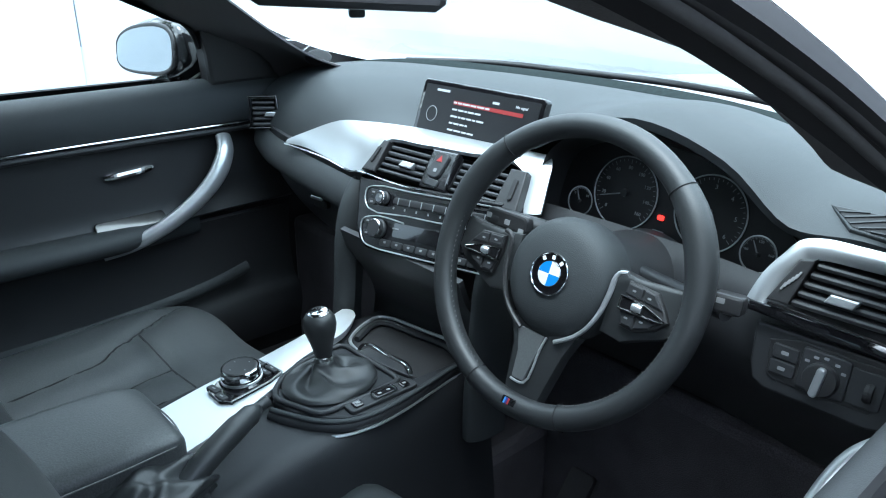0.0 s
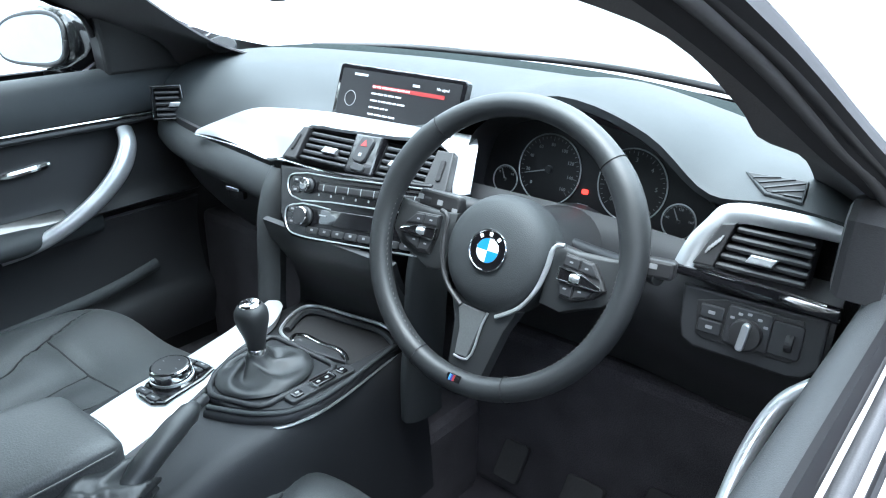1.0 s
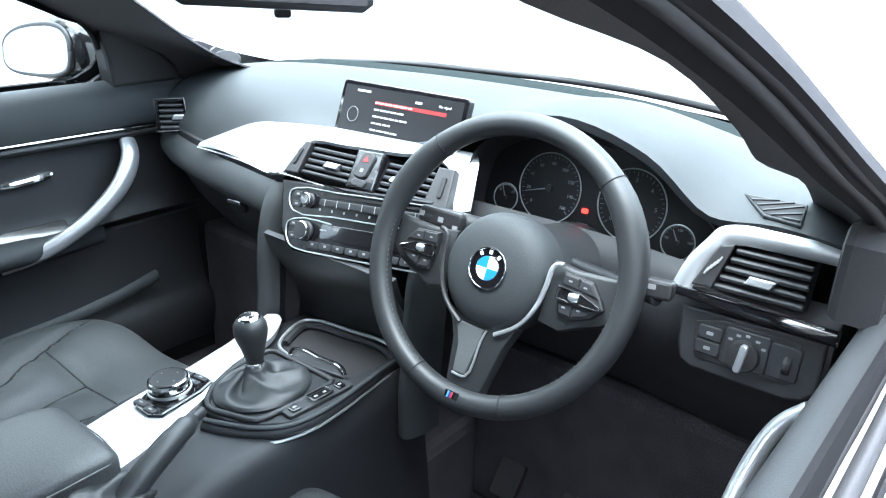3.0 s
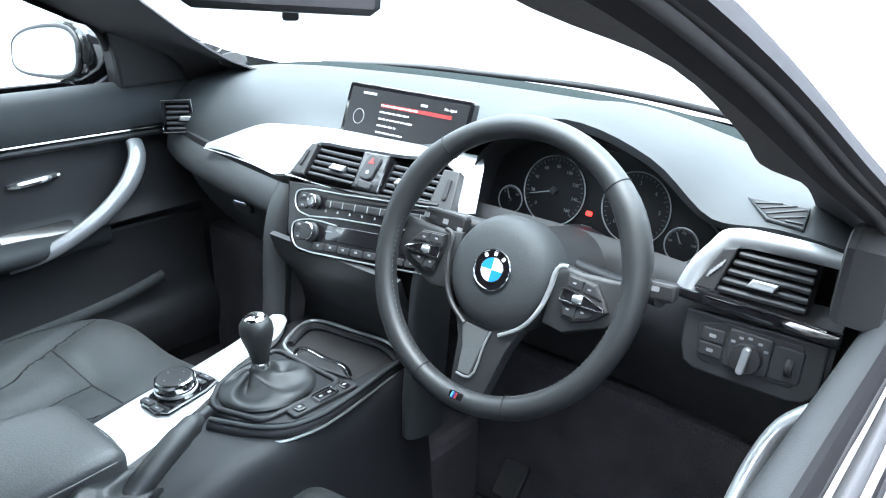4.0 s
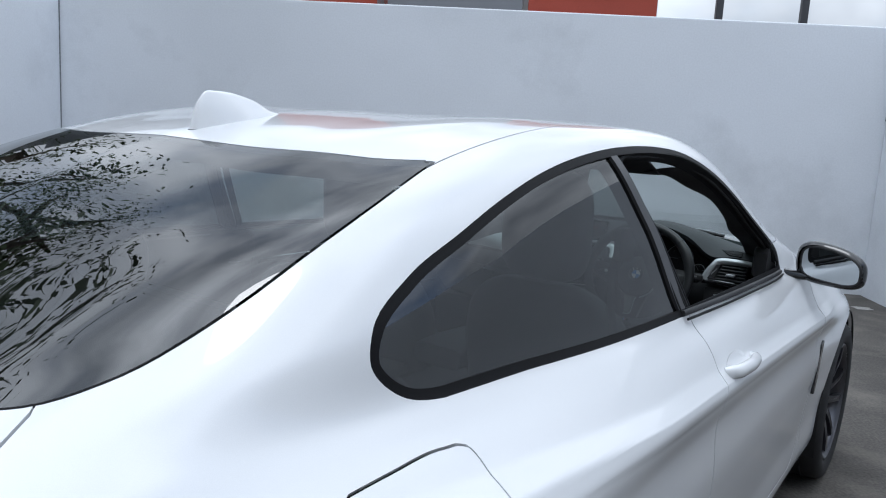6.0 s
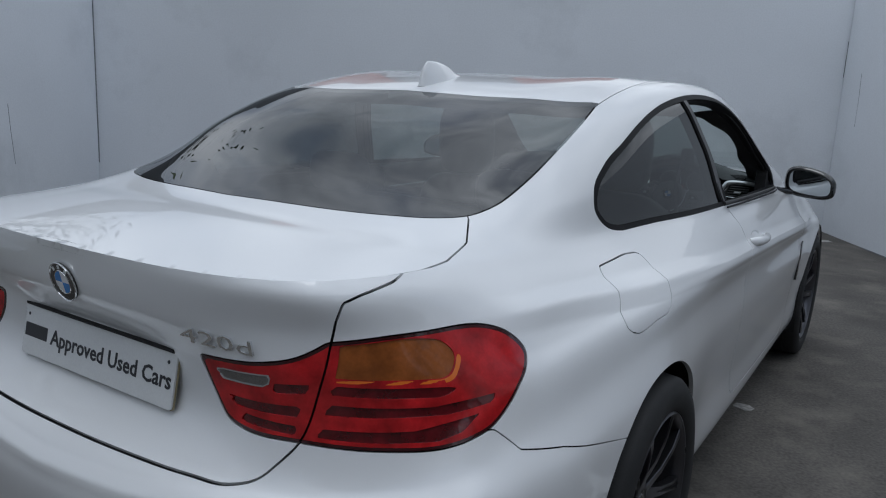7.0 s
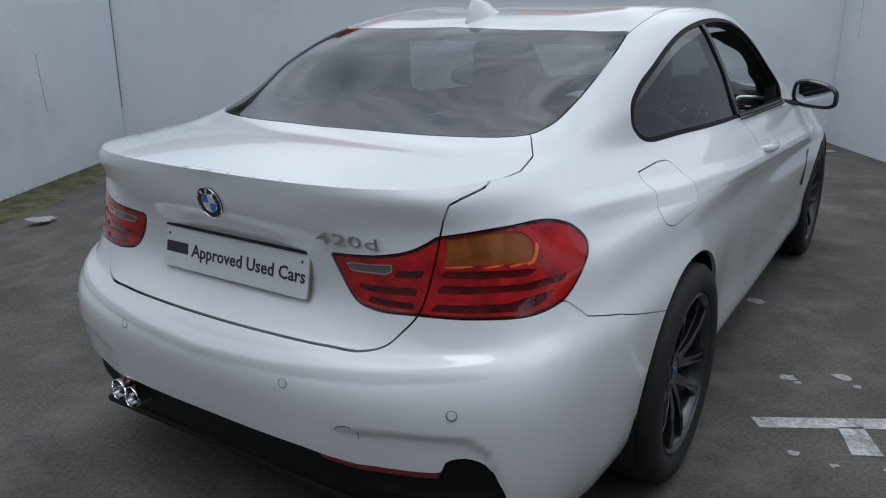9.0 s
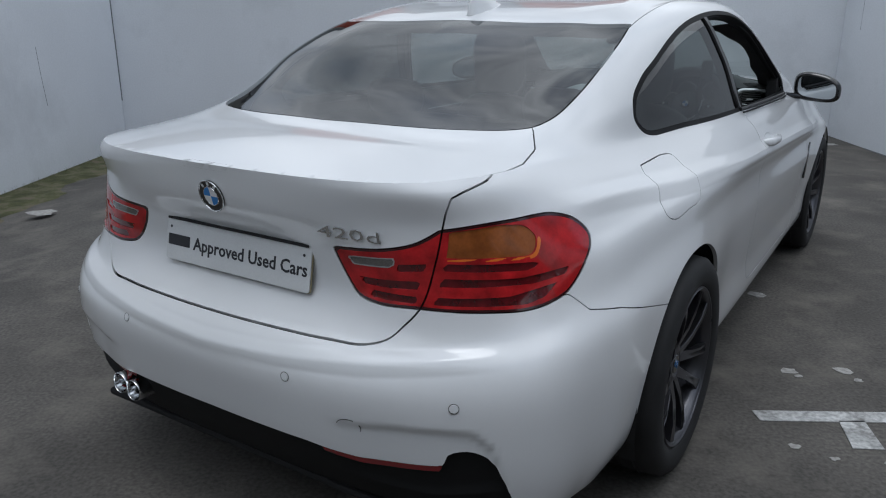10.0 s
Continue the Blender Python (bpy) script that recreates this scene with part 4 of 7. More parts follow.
# face of the passenger side with the glovebox, and the knee panel on the driver's side
part("glovebox", sheet([
    [(x, y0 + dy, z) for x, y0 in ((-.70, .59), (-.56, .545), (-.40, .515), (-.25, .495), (-.165, .485))]
    for z, dy in ((.925, .0), (.905, .0), (.875, .010), (.845, .016), (.80, .030), (.73, .070), (.66, .14))], 4, 4, .01), HARD, dash, smooth=50)
part("glovebox_lip", sheet([
    [(x, y0 + dy, z + .0) for x, y0 in ((-.70, .585), (-.56, .535), (-.40, .503), (-.25, .482), (-.168, .472))]
    for z, dy in ((.916, .004), (.900, -.010), (.875, -.018), (.856, -.014), (.848, .004), (.852, .030))], 3, 4, .006), SOFT, dash, smooth=50)
part("glovebox_latch", plate(rrect(.036, .007, .003), .012, facing((-.335, .496, .836), (.1, -.95, .2)), .001), CHROME, dash)
part("latch_recess", plate(rrect(.04, .016, .004), .01, facing((-.332, .502, .824), (.1, -.95, .0)), .001), GAP, dash)
part("knee_panel", sheet([
    [(x, y0 + dy, z) for x, y0 in ((.17, .535), (.28, .54), (.44, .54), (.53, .528), (.60, .519), (.68, .516), (.72, .518))]
    for z, dy in ((.945, .03), (.925, .01), (.90, .0), (.86, -.002), (.82, .01), (.76, .05), (.68, .12))], 3, 4, .01), HARD, dash, smooth=50)

# silver trims: the long wing across the middle, and the bracket round the driver's vent
part("wing_trim", sheet([
    [(-.442, .498, .926), (-.440, .500, .930), (-.438, .503, .934)],
    [(-.380, .503, .929), (-.385, .508, .944), (-.387, .514, .956)],
    [(-.301, .500, .926), (-.306, .520, .958), (-.312, .544, .987)],
    [(-.227, .490, .924), (-.235, .520, .962), (-.246, .556, .995)],
    [(-.158, .474, .936), (-.165, .518, .978), (-.170, .565, 1.001)],
    [(-.139, .472, .947), (-.140, .520, .991), (-.140, .568, 1.003)],
    [(-.124, .503, .989), (-.122, .534, 1.000), (-.120, .571, 1.004)],
    [(-.040, .518, .997), (-.040, .543, 1.003), (-.040, .581, 1.004)],
    [(.060, .530, 1.001), (.060, .553, 1.006), (.060, .590, 1.005)],
    [(.140, .540, 1.004), (.140, .558, 1.008), (.145, .586, 1.010)],
    [(.168, .538, .985), (.180, .554, 1.003), (.190, .570, 1.011)],
    [(.180, .524, .965), (.194, .533, .972), (.205, .545, .980)],
    [(.194, .508, .943), (.206, .511, .944), (.218, .518, .946)]], 4, 4, .006), SATIN, dash, "brushed silver trim wing", smooth=50)
part("wing_chrome_line", tube(smooth_path([(-.44, .496, .925), (-.30, .498, .9245), (-.20, .482, .925), (-.14, .466, .939), (-.06, .466, .939), (.06, .474, .941), (.15, .484, .941), (.20, .490, .940)], 5), .0020, 6), CHROME, dash)
part("vent_bracket", sheet([
    [(.539, .513, .932), (.549, .508, .934), (.558, .512, .934)],
    [(.549, .525, .965), (.557, .519, .962), (.565, .522, .956)],
    [(.563, .534, .987), (.570, .528, .985), (.577, .532, .982)],
    [(.573, .541, 1.002), (.580, .535, .998), (.586, .536, .989)],
    [(.590, .544, 1.008), (.595, .537, 1.002), (.598, .537, .993)],
    [(.636, .546, 1.010), (.638, .539, 1.004), (.640, .541, .996)],
    [(.725, .549, 1.008), (.725, .542, 1.004), (.725, .544, .997)]], 5, 3, .006), SATIN, dash, "brushed silver bracket round the vent", smooth=50)

# -- air vents
def vent(w, h, m, slats, knob_at, slant=0.0, name="air_vent"):
    """A recessed vent: dark box, frame, slats and the bright thumb tab."""
    v = part(name, plate([(-w / 2 - slant, -h / 2), (w / 2, -h / 2), (w / 2, h / 2), (-w / 2, h / 2)], .004, off(m, 0, 0, -.028)), GAP, dash)
    rim = smooth_path([(-w / 2 - slant, -h / 2, 0), (0, -h / 2, 0), (w / 2, -h / 2, 0), (w / 2, 0, 0), (w / 2, h / 2, 0), (0, h / 2, 0), (-w / 2, h / 2, 0), (-w / 2 - slant / 2, 0, 0)], 1)
    walls = bmesh.new()
    loop = [(-w / 2 - slant, -h / 2), (w / 2, -h / 2), (w / 2, h / 2), (-w / 2, h / 2)]
    for a, b in zip(loop, loop[1:] + loop[:1]):
        walls.faces.new([walls.verts.new(q) for q in ((*a, 0), (*b, 0), (*b, -.03), (*a, -.03))])
    bmesh.ops.transform(walls, matrix=m, verts=walls.verts)
    part("vent_box", walls, BLACK_PLASTIC, v)
    for k in range(slats):
        y = -h / 2 + h * (k + .5) / slats
        left = -w / 2 - slant * (1 - (k + .5) / slats)
        bm = box(left + .001, -.0035, -.011, w / 2 - .001, .0035, .011, .002, 1)
        bmesh.ops.transform(bm, matrix=off(m, 0, y, -.012) @ pose(0, 0, 0, 22), verts=bm.verts)
        part("slat", bm, HARD, v)
    part("thumb_tab", plate([(-.017, -.005), (.012, -.005), (.017, .005), (-.012, .005)], .012, off(m, *knob_at, .004), .0015), SATIN, v, "silver thumb tab")
    return v


MID = facing((.0, .497, .970), (.06, -.72, .62))
part("vent_module", plate([(-.134, -.035), (.196, -.033), (.178, .036), (-.117, .028)], .02, off(MID, 0, 0, -.033)), BLACK_PLASTIC, dash)
vent(.100, .055, off(MID, -.053, .001, .0), 5, (.008, -.006), .004)
vent(.094, .055, off(MID, .103, .002, .0), 5, (-.012, -.006))
RV = facing((.636, .520, .965), (.05, -.94, .35))
vent(.086, .056, off(RV, .004, .004, 0), 5, (-.008, -.010), .018)
SV = facing((-.612, .549, .953), (.78, -.60, .15))
far_vent = vent(.052, .058, SV, 5, (.018, -.004))
part("vent_frame", tube([off(SV, u, v, .003).translation for u, v in ((-.030, -.034), (.030, -.034), (.033, 0), (.028, .034), (-.030, .034))], .0035, 8, True), BLACK_GLOSS, far_vent, "gloss black vent frame", smooth=60)
part("vent_wheel", plate([(-.136, -.033), (-.107, -.031), (-.107, .027), (-.120, .027)], .03, off(MID, 0, 0, .004), .002), BLACK_PLASTIC, dash)
part("wheel_grip", plate(rrect(.007, .030, .003), .004, off(MID, -.120, -.002, .007, -6), .001), RUBBER, dash)
part("vent_wheel", plate([(.151, -.031), (.193, -.031), (.180, .033), (.151, .032)], .03, off(MID, 0, 0, .004), .002), BLACK_PLASTIC, dash)
part("wheel_grip", plate(rrect(.008, .034, .003), .004, off(MID, .172, .0, .007, 6), .001), RUBBER, dash)
part("vent_wheel", plate([(-.078, -.026), (-.054, -.025), (-.040, .030), (-.056, .026)], .02, off(RV, 0, 0, .003), .002), BLACK_PLASTIC, dash)
for k in range(5):
    part("wheel_rib", plate(rrect(.0022, .010, .001), .002, off(RV, -.0580 + .0030 * (k - 2), .001 + .0038 * (k - 2), .005, -20), .0005), PRINT, dash)
hz = part("hazard_panel", plate([(.002, -.033), (.056, -.033), (.048, .034), (-.006, .032)], .03, off(MID, 0, 0, .006), .003), BLACK_GLOSS, dash)
part("hazard_button", plate(rrect(.026, .044, .008), .006, off(MID, .023, .006, .011, -5), .002), HARD, hz)
part("hazard_symbol", plate([(-.006, -.005), (.006, -.005), (0, .006)], .001, off(MID, .0235, .016, .0118)), HAZARD_RED, hz)
part("lock_symbol", plate(rrect(.006, .006, .001), .001, off(MID, .024, -.004, .0118)), PRINT, hz)
part("lamp_button", plate(rrect(.026, .012, .004), .004, off(MID, .026, -.024, .009, -3), .0015), HARD, hz)
# bright line and black lip under the driver's vent
part("vent_lip", plate([(-.096, -.031), (.088, -.034), (.088, -.052), (-.094, -.043)], .012, off(RV, 0, 0, .004), .003), PIANO, dash, smooth=50)
part("vent_chrome_line", tube(smooth_path([off(RV, u, v, .005).translation for u, v in ((-.074, -.029), (-.03, -.0305), (.03, -.033), (.072, -.036))], 4), .0019, 6), CHROME, dash)
# demister grille on top
gm = facing((.6215, .5755, 1.0315), (0.0, -.25, .97), (0, 1, 0))
gv_line = [(-.0475, .019), (.0245, .024), (.0325, -.0243), (-.0105, -.020)]
dv = part("demister_vent", plate(gv_line, .014, gm, .002), SOFT, dash, "slatted demister grille")
hole = [(x * .90 + .0002, y * .82) for x, y in gv_line]
part("demister_hole", plate(hole, .004, off(gm, 0, 0, .0006)), GAP, dv)


def along(path, f):
    """The point at the share f of a path's length."""
    p = np.array(path)
    w = np.concatenate([[0], np.cumsum(np.linalg.norm(np.diff(p, axis=0), axis=1))])
    return np.array([np.interp(f * w[-1], w, p[:, k]) for k in (0, 1)])


for k in range(1, 6):
    a, b = along([hole[0], hole[3], hole[2]], k / 6.5), along(hole[:3], min(k / 6.5 + .20, .97))
    d_ = (b - a) / np.linalg.norm(b - a)
    n_ = np.array((-d_[1], d_[0])) * .0013
    part("grille_bar", plate([a - n_, b - n_, b + n_, a + n_], .003, off(gm, 0, 0, .0022)), SOFT, dv)
gm2 = facing((-.60, .735, 1.029), (0.0, -.05, 1), (0, 1, 0))
part("demister_vent", plate(rrect(.10, .02, .006), .002, off(gm2, 0, 0, .002), .0005), BLACK_PLASTIC, dash)

# -- screen
sm = facing((-.004, .600, 1.034), (.05, -.93, .35))
scr = part("display_screen", plate(rrect(.268, .104, .007), .014, sm, .002), PIANO, dash, "wide black display with a station list")
part("display_glass", plate(rrect(.252, .088, .003), .001, off(sm, 0, 0, .0008)), FACE, scr)
part("selected_row", plate(rrect(.150, .0065, .001), .0006, off(sm, .022, .0195, .0016)), GLOW_BAR, scr)
for k, w in enumerate((.072, .058, .062, .040, .052, .040)):
    u = -.052
    while u < -.052 + w:
        q = .005 + .011 * ((u * 977.0 + k * .37) % 1.0)
        part("list_entry", plate(rrect(q, .0030, .0006), .0005, off(sm, u + q / 2, .0195 - .0115 * k, .0022)), GLOW_WHITE, scr)
        u += q + .0022
lettering("status_text", "No signal", .0065, off(sm, .092, .031, .0022), GLOW_WHITE, scr)
part("status_mark", plate(rrect(.030, .004, .0008), .0005, off(sm, -.082, .036, .0022)), GLOW_WHITE, scr)
part("clock_mark", plate(rrect(.014, .004, .0008), .0005, off(sm, .038, .031, .0022)), GLOW_WHITE, scr)
part("menu_arc", tube([(sm @ Vector((-.097 + .012 * math.cos(a), -.006 + .013 * math.sin(a), .002))) for a in np.linspace(0, 2 * math.pi, 17)[:-1]], .0006, 5, True), PRINT, scr)

# -- instrument cluster
lip = [(.176, .545, .925), (.177, .552, .963), (.190, .556, 1.02), (.225, .553, 1.052), (.28, .549, 1.076), (.345, .546, 1.087), (.41, .547, 1.078), (.475, .549, 1.052), (.535, .551, 1.014), (.562, .552, .996), (.556, .545, .94), (.50, .545, .915), (.36, .55, .905), (.23, .55, .905)]
face = [(.180, .624, .922), (.178, .624, .97), (.188, .624, 1.005), (.23, .624, 1.034), (.29, .624, 1.048), (.35, .624, 1.052), (.41, .624, 1.044), (.46, .624, 1.022), (.51, .624, .99), (.540, .624, .962), (.535, .624, .932), (.49, .624, .915), (.36, .624, .903), (.24, .624, .907)]
mid = [tuple((np.array(a) + np.array(b)) / 2) for a, b in zip(lip, face)]
part("cluster_hood", blob([lip, mid, face], 3, 3, False), HARD, dash, smooth=60)
cm = facing((.345, .617, .962), (0, -.97, .22))
cl = part("dial_panel", plate([((p[0] - .345) * 1.05, (p[2] - .962) * 1.08) for p in face], .006, cm), FACE, dash, "black dial panel with bright-ringed dials")


def dial(u, v, r, numbers, a0, a1, needle, size):
    d = part("dial", lathe([(0, .001), (r, .001), (r, 0)], off(cm, u, v, .0005), 32), FACE, cl)
    part("dial_ring", tube([cm @ Vector((u + r * math.cos(a), v + r * math.sin(a), .002)) for a in np.linspace(0, 2 * math.pi, 41)[:-1]], .0011, 6, True), SATIN, d, "bright ring")
    for k in range(33):
        a = radians(a0 + (a1 - a0) * k / 32)
        long = .12 if k % 4 == 0 else .06
        part("tick", plate([(r * (.93 - long), -.00035), (r * .93, -.00035), (r * .93, .00035), (r * (.93 - long), .00035)], .0003, off(cm, u, v, .0020) @ pose(0, 0, 0, 0, 0, math.degrees(a))), PRINT, d)
    for k, t in enumerate(numbers):
        a = radians(a0 + (a1 - a0) * k / (len(numbers) - 1))
        lettering("numeral", t, size, off(cm, u + r * .70 * math.cos(a), v + r * .70 * math.sin(a), .0018), PRINT, d)
    part("needle", plate([(-.1 * r, -.0012), (.8 * r, -.0006), (.8 * r, .0006), (-.1 * r, .0012)], .0008, off(cm, u, v, .0045) @ pose(0, 0, 0, 0, 0, needle), .0003), PRINT, d)
    part("needle_hub", lathe([(0, .007), (.1 * r, .0065), (.12 * r, .002), (.12 * r, .001)], off(cm, u, v), 16), HARD, d)


dial(-.057, .012, .052, ["0", "20", "40", "60", "80", "100", "120", "140", "160"], 222, -42, 197, .0072)
dial(.075, .0155, .051, ["0", "1", "2", "3", "4", "5", "6"], 222, -42, 180, .0085)
dial(-.130, -.0175, .0215, ["0", "1/1"], 140, 40, 115, .005)
dial(.150, -.0175, .0235, ["60", "120", "160"], 170, 10, 120, .005)
part("warning_light", plate(rrect(.010, .007, .002), .001, off(cm, .007, -.008, .002)), GLOW_RED, cl)
part("display_mark", plate(rrect(.018, .004, .001), .0006, off(cm, .007, -.028, .0015)), PRINT, cl)
part("display_mark", plate(rrect(.010, .004, .001), .0006, off(cm, .027, -.050, .0015)), PRINT, cl)

# -- centre stack: radio and climate panel
ST = facing((.0, .447, .893), (.08, -.90, .42)) @ pose(0, 0, 0, 0, 0, 5)
stack = part("radio_panel", plate([(-.125, .057), (.180, .055), (.182, -.048), (.150, -.057), (-.050, -.058), (-.075, -.056), (-.092, -.045), (-.107, -.024)], .03, ST, .004), RADIO_BLACK, dash, "glossy black radio and climate panel")
part("radio_frame", tube(smooth_path([ST @ Vector(q) for q in ((.175, .046, .002), (0, .046, .002), (-.086, .0455, .002), (-.098, .040, .002), (-.096, .020, .002), (-.085, .0085, .002), (0, .007, .002), (.175, .007, .002))], 3), .0012, 6), SATIN, stack)
part("climate_frame", tube(smooth_path([ST @ Vector(q) for q in ((.0, -.005, .002), (-.080, -.005, .002), (-.092, -.012, .002), (-.090, -.032, .002), (-.078, -.048, .002), (-.055, -.053, .002), (0, -.054, .002), (.175, -.053, .002))], 3), .0013, 6), SATIN, stack)
part("disc_slot", plate(rrect(.205, .004, .0015), .002, off(ST, .070, .040, .001)), GAP, stack)
part("button_strip", plate(rrect(.205, .012, .004), .006, off(ST, .070, .0275, .004), .002), BLACK_PLASTIC, stack, "row of dark preset keys")
for k in range(8):
    part("key_gap", plate(rrect(.0012, .011, .0004), .001, off(ST, -.020 + .0250 * k, .0275, .0047)), SATIN, stack)
    part("key_mark", plate(rrect(.003, .004, .0008), .0005, off(ST, -.030 + .0250 * k, .016, .0012)), PRINT, stack)


def knob(parent, m, r, h, mat, cap):
    k = part("knob", lathe([(r * 1.12, 0), (r * 1.12, h * .25), (r, h * .35), (r * .96, h * .92), (r * .86, h), (0, h)], m, 28), mat, parent)
    part("knob_ring", lathe([(r * .96, h * .80), (r * 1.01, h * .84), (r * 1.01, h * .94), (r * .92, h * 1.01)], m, 28), CHROME, k, "chrome ring")
    part("knob_cap", lathe([(r * .70, h * .98), (r * .70, h * 1.02), (0, h * 1.03)], m, 20), cap, k)
    return k


knob(stack, off(ST, -.054, .028, .002), .0108, .013, HARD, PIANO)
knob(stack, off(ST, -.050, -.022, .002), .0145, .015, HARD, HARD)
for dx, dy in ((-.080, .036), (-.080, .020), (-.078, -.012), (-.076, -.032)):
    part("button", plate(rrect(.018, .010, .003), .003, off(ST, dx, dy, .003), .001), HARD, stack)
    part("button_mark", plate(rrect(.006, .003, .0008), .0005, off(ST, dx, dy, .0036)), PRINT, stack)
part("climate_display", plate(rrect(.190, .024, .004), .002, off(ST, .075, -.018, .0015), .0005), PIANO, stack)
for k in range(8):
    b = part("climate_button", plate(rrect(.024, .011, .003), .003, off(ST, -.030 + .0262 * k, -.042, .003), .001), HARD, stack)
    part("button_mark", plate(rrect(.005, .0035, .001), .0006, off(ST, -.030 + .0262 * k, -.041, .0036)), PRINT, b)
part("button_mark", plate(rrect(.014, .002, .0006), .0005, off(ST, -.014, -.016, .0022)), PRINT, stack)
# stack cheeks running down to the console
for sx, x0 in ((-1, -.160), (1, .165)):
    part("stack_cheek", sheet([
        [(x0 - sx * .002 + sx * dx, y0 + dy, z) for dx, dy in ((-.010, .012), (.002, -.006), (.016, -.008), (.028, .012), (.030, .06))]
        for z, y0 in ((.915, .484), (.885, .462), (.84, .447), (.78, .440), (.72, .436), (.66, .430), (.58, .430))], 4, 3, .006), SOFT, dash, "soft grey cheek of the centre stack", smooth=50)
part("stack_base", sheet([[(x, y, z) for x in (-.15, 0, .15)] for y, z in ((.424, .842), (.440, .80), (.475, .75), (.495, .70), (.49, .66))], 3, 3, .01), HARD, dash, smooth=50)

# -- light switch panel
LP = facing((.635, .505, .880), (.05, -.97, .2))
lpn = part("light_switch_panel", plate([(-.082, .032), (.080, .034), (.081, -.024), (.068, -.038), (.050, -.042), (-.058, -.040), (-.072, -.033), (-.078, -.015)], .012, off(LP, 0, 0, .002), .003), HARD, dash, "black light switch panel")
part("switch_recess", plate([(-.062, .018), (-.030, .027), (.056, .026), (.058, -.018), (.050, -.025), (-.050, -.026), (-.058, -.020)], .004, off(LP, 0, 0, .0035), .001), BLACK_PLASTIC, lpn)
for y in (.0085, -.0095):
    b = part("switch_button", plate(rrect(.028, .0165, .003), .005, off(LP, -.042, y, .007), .0015), HARD, lpn)
    part("button_mark", plate(rrect(.008, .004, .001), .0006, off(LP, -.042, y, .0077)), PRINT, b)
part("switch_block", plate(rrect(.050, .046, .004), .006, off(LP, .0, .001, .008), .002), HARD, lpn)
lk = part("light_knob", lathe([(.0185, 0), (.0185, .006), (.017, .010), (0, .011)], off(LP, .0, -.005, .007), 28), BLACK_PLASTIC, lpn)
part("knob_bar", plate(rrect(.009, .034, .004), .012, off(LP, .0, -.006, .024, -6), .002), SATIN, lk, "silver rotary grip")
for a in (140, 115, 90, 60, 35):
    part("knob_mark", plate(rrect(.005, .003, .0008), .0005, off(LP, .0235 * math.cos(radians(a)), -.005 + .0235 * math.sin(radians(a)), .0087)), PRINT, lpn)
part("dimmer_panel", plate(rrect(.034, .040, .004), .004, off(LP, .042, .0, .006), .0015), HARD, lpn)
part("dimmer_wheel", lathe([(0, -.004), (.010, -.004), (.011, 0), (.010, .004), (0, .004)], off(LP, .046, -.002, .004) @ pose(0, 0, 0, 0, 90, 0), 20), RUBBER, lpn)

# ------------------------------------------------------------ steering wheel
sw = tagged(new("steering_wheel"))
sw.parent = car
sw["label"] = "black leather sports steering wheel with three spokes"
SW = facing((.349, .397, .939), (.064, -.921, .384)) @ pose(0, 0, 0, 0, 0, -1.4)
R = .1773
HUB = off(SW, 0, -.007, .010)
rim = [(R * math.cos(a), R * math.sin(a), -.004 + .0) for a in np.linspace(0, 2 * math.pi, 73)[:-1]]
rad = []
for a in np.linspace(0, 360, 73)[:-1]:
    bulge = sum(math.exp(-((a - c + 180) % 360 - 180) ** 2 / 180) for c in (22, 158, 35, 145))
    rad.append(.0152 + .0022 * min(bulge, 1.2))
bm = bmesh.new()
rings = []
for (x, y, z), r in zip(rim, rad):
    c = Vector((x, y, z))
    d = c.normalized()
    rings.append([bm.verts.new(c + d * (r * math.cos(b)) + Vector((0, 0, r * 1.08 * math.sin(b)))) for b in np.linspace(0, 2 * math.pi, 17)[:-1]])
for i in range(72):
    a, b = rings[i], rings[(i + 1) % 72]
    for k in range(16):
        bm.faces.new((a[k], a[(k + 1) % 16], b[(k + 1) % 16], b[k]))
bmesh.ops.recalc_face_normals(bm, faces=bm.faces)
bmesh.ops.transform(bm, matrix=SW, verts=bm.verts)
part("rim", bm, RIM_LEATHER, sw, smooth=180)
for a in (20, 160, 248, 292, 47, 133):
    p = Vector((R * math.cos(radians(a)), R * math.sin(radians(a)), -.004))
    d = p.normalized()
    part("rim_seam", tube([SW @ (p + d * (.0168 * math.cos(b)) + Vector((0, 0, .0180 * math.sin(b)))) for b in np.linspace(0, 2 * math.pi, 25)[:-1]], .0006, 5, True), GAP, sw)
for a0, a1 in ((165, 245), (295, 375)):
    for k in range(34):
        a = radians(a0 + (a1 - a0) * k / 33)
        q = Vector(((R - .0145) * math.cos(a), (R - .0145) * math.sin(a), .0015))
        bmq = plate(rrect(.0040, .0010, .0004, 1), .0010, SW @ Matrix.Translation(q) @ pose(0, 0, 0, 0, 0, math.degrees(a) + 62))
        part("stitch", bmq, STITCH, sw)
# airbag hub
hub_out = [(.072 * math.cos(a), .073 * math.sin(a) * (.98 if math.sin(a) > 0 else 1.06)) for a in np.linspace(0, 2 * math.pi, 41)[:-1]]
def dome(outline, levels, m):
    b = bmesh.new()
    prev = None
    for sc, z in levels:
        ring = [b.verts.new((x * sc, y * sc, z)) for x, y in outline]
        if prev:
            for k in range(len(ring)):
                b.faces.new((prev[k], prev[(k + 1) % len(ring)], ring[(k + 1) % len(ring)], ring[k]))
        prev = ring
    b.faces.new(prev)
    bmesh.ops.recalc_face_normals(b, faces=b.faces)
    bmesh.ops.transform(b, matrix=m, verts=b.verts)
    return b


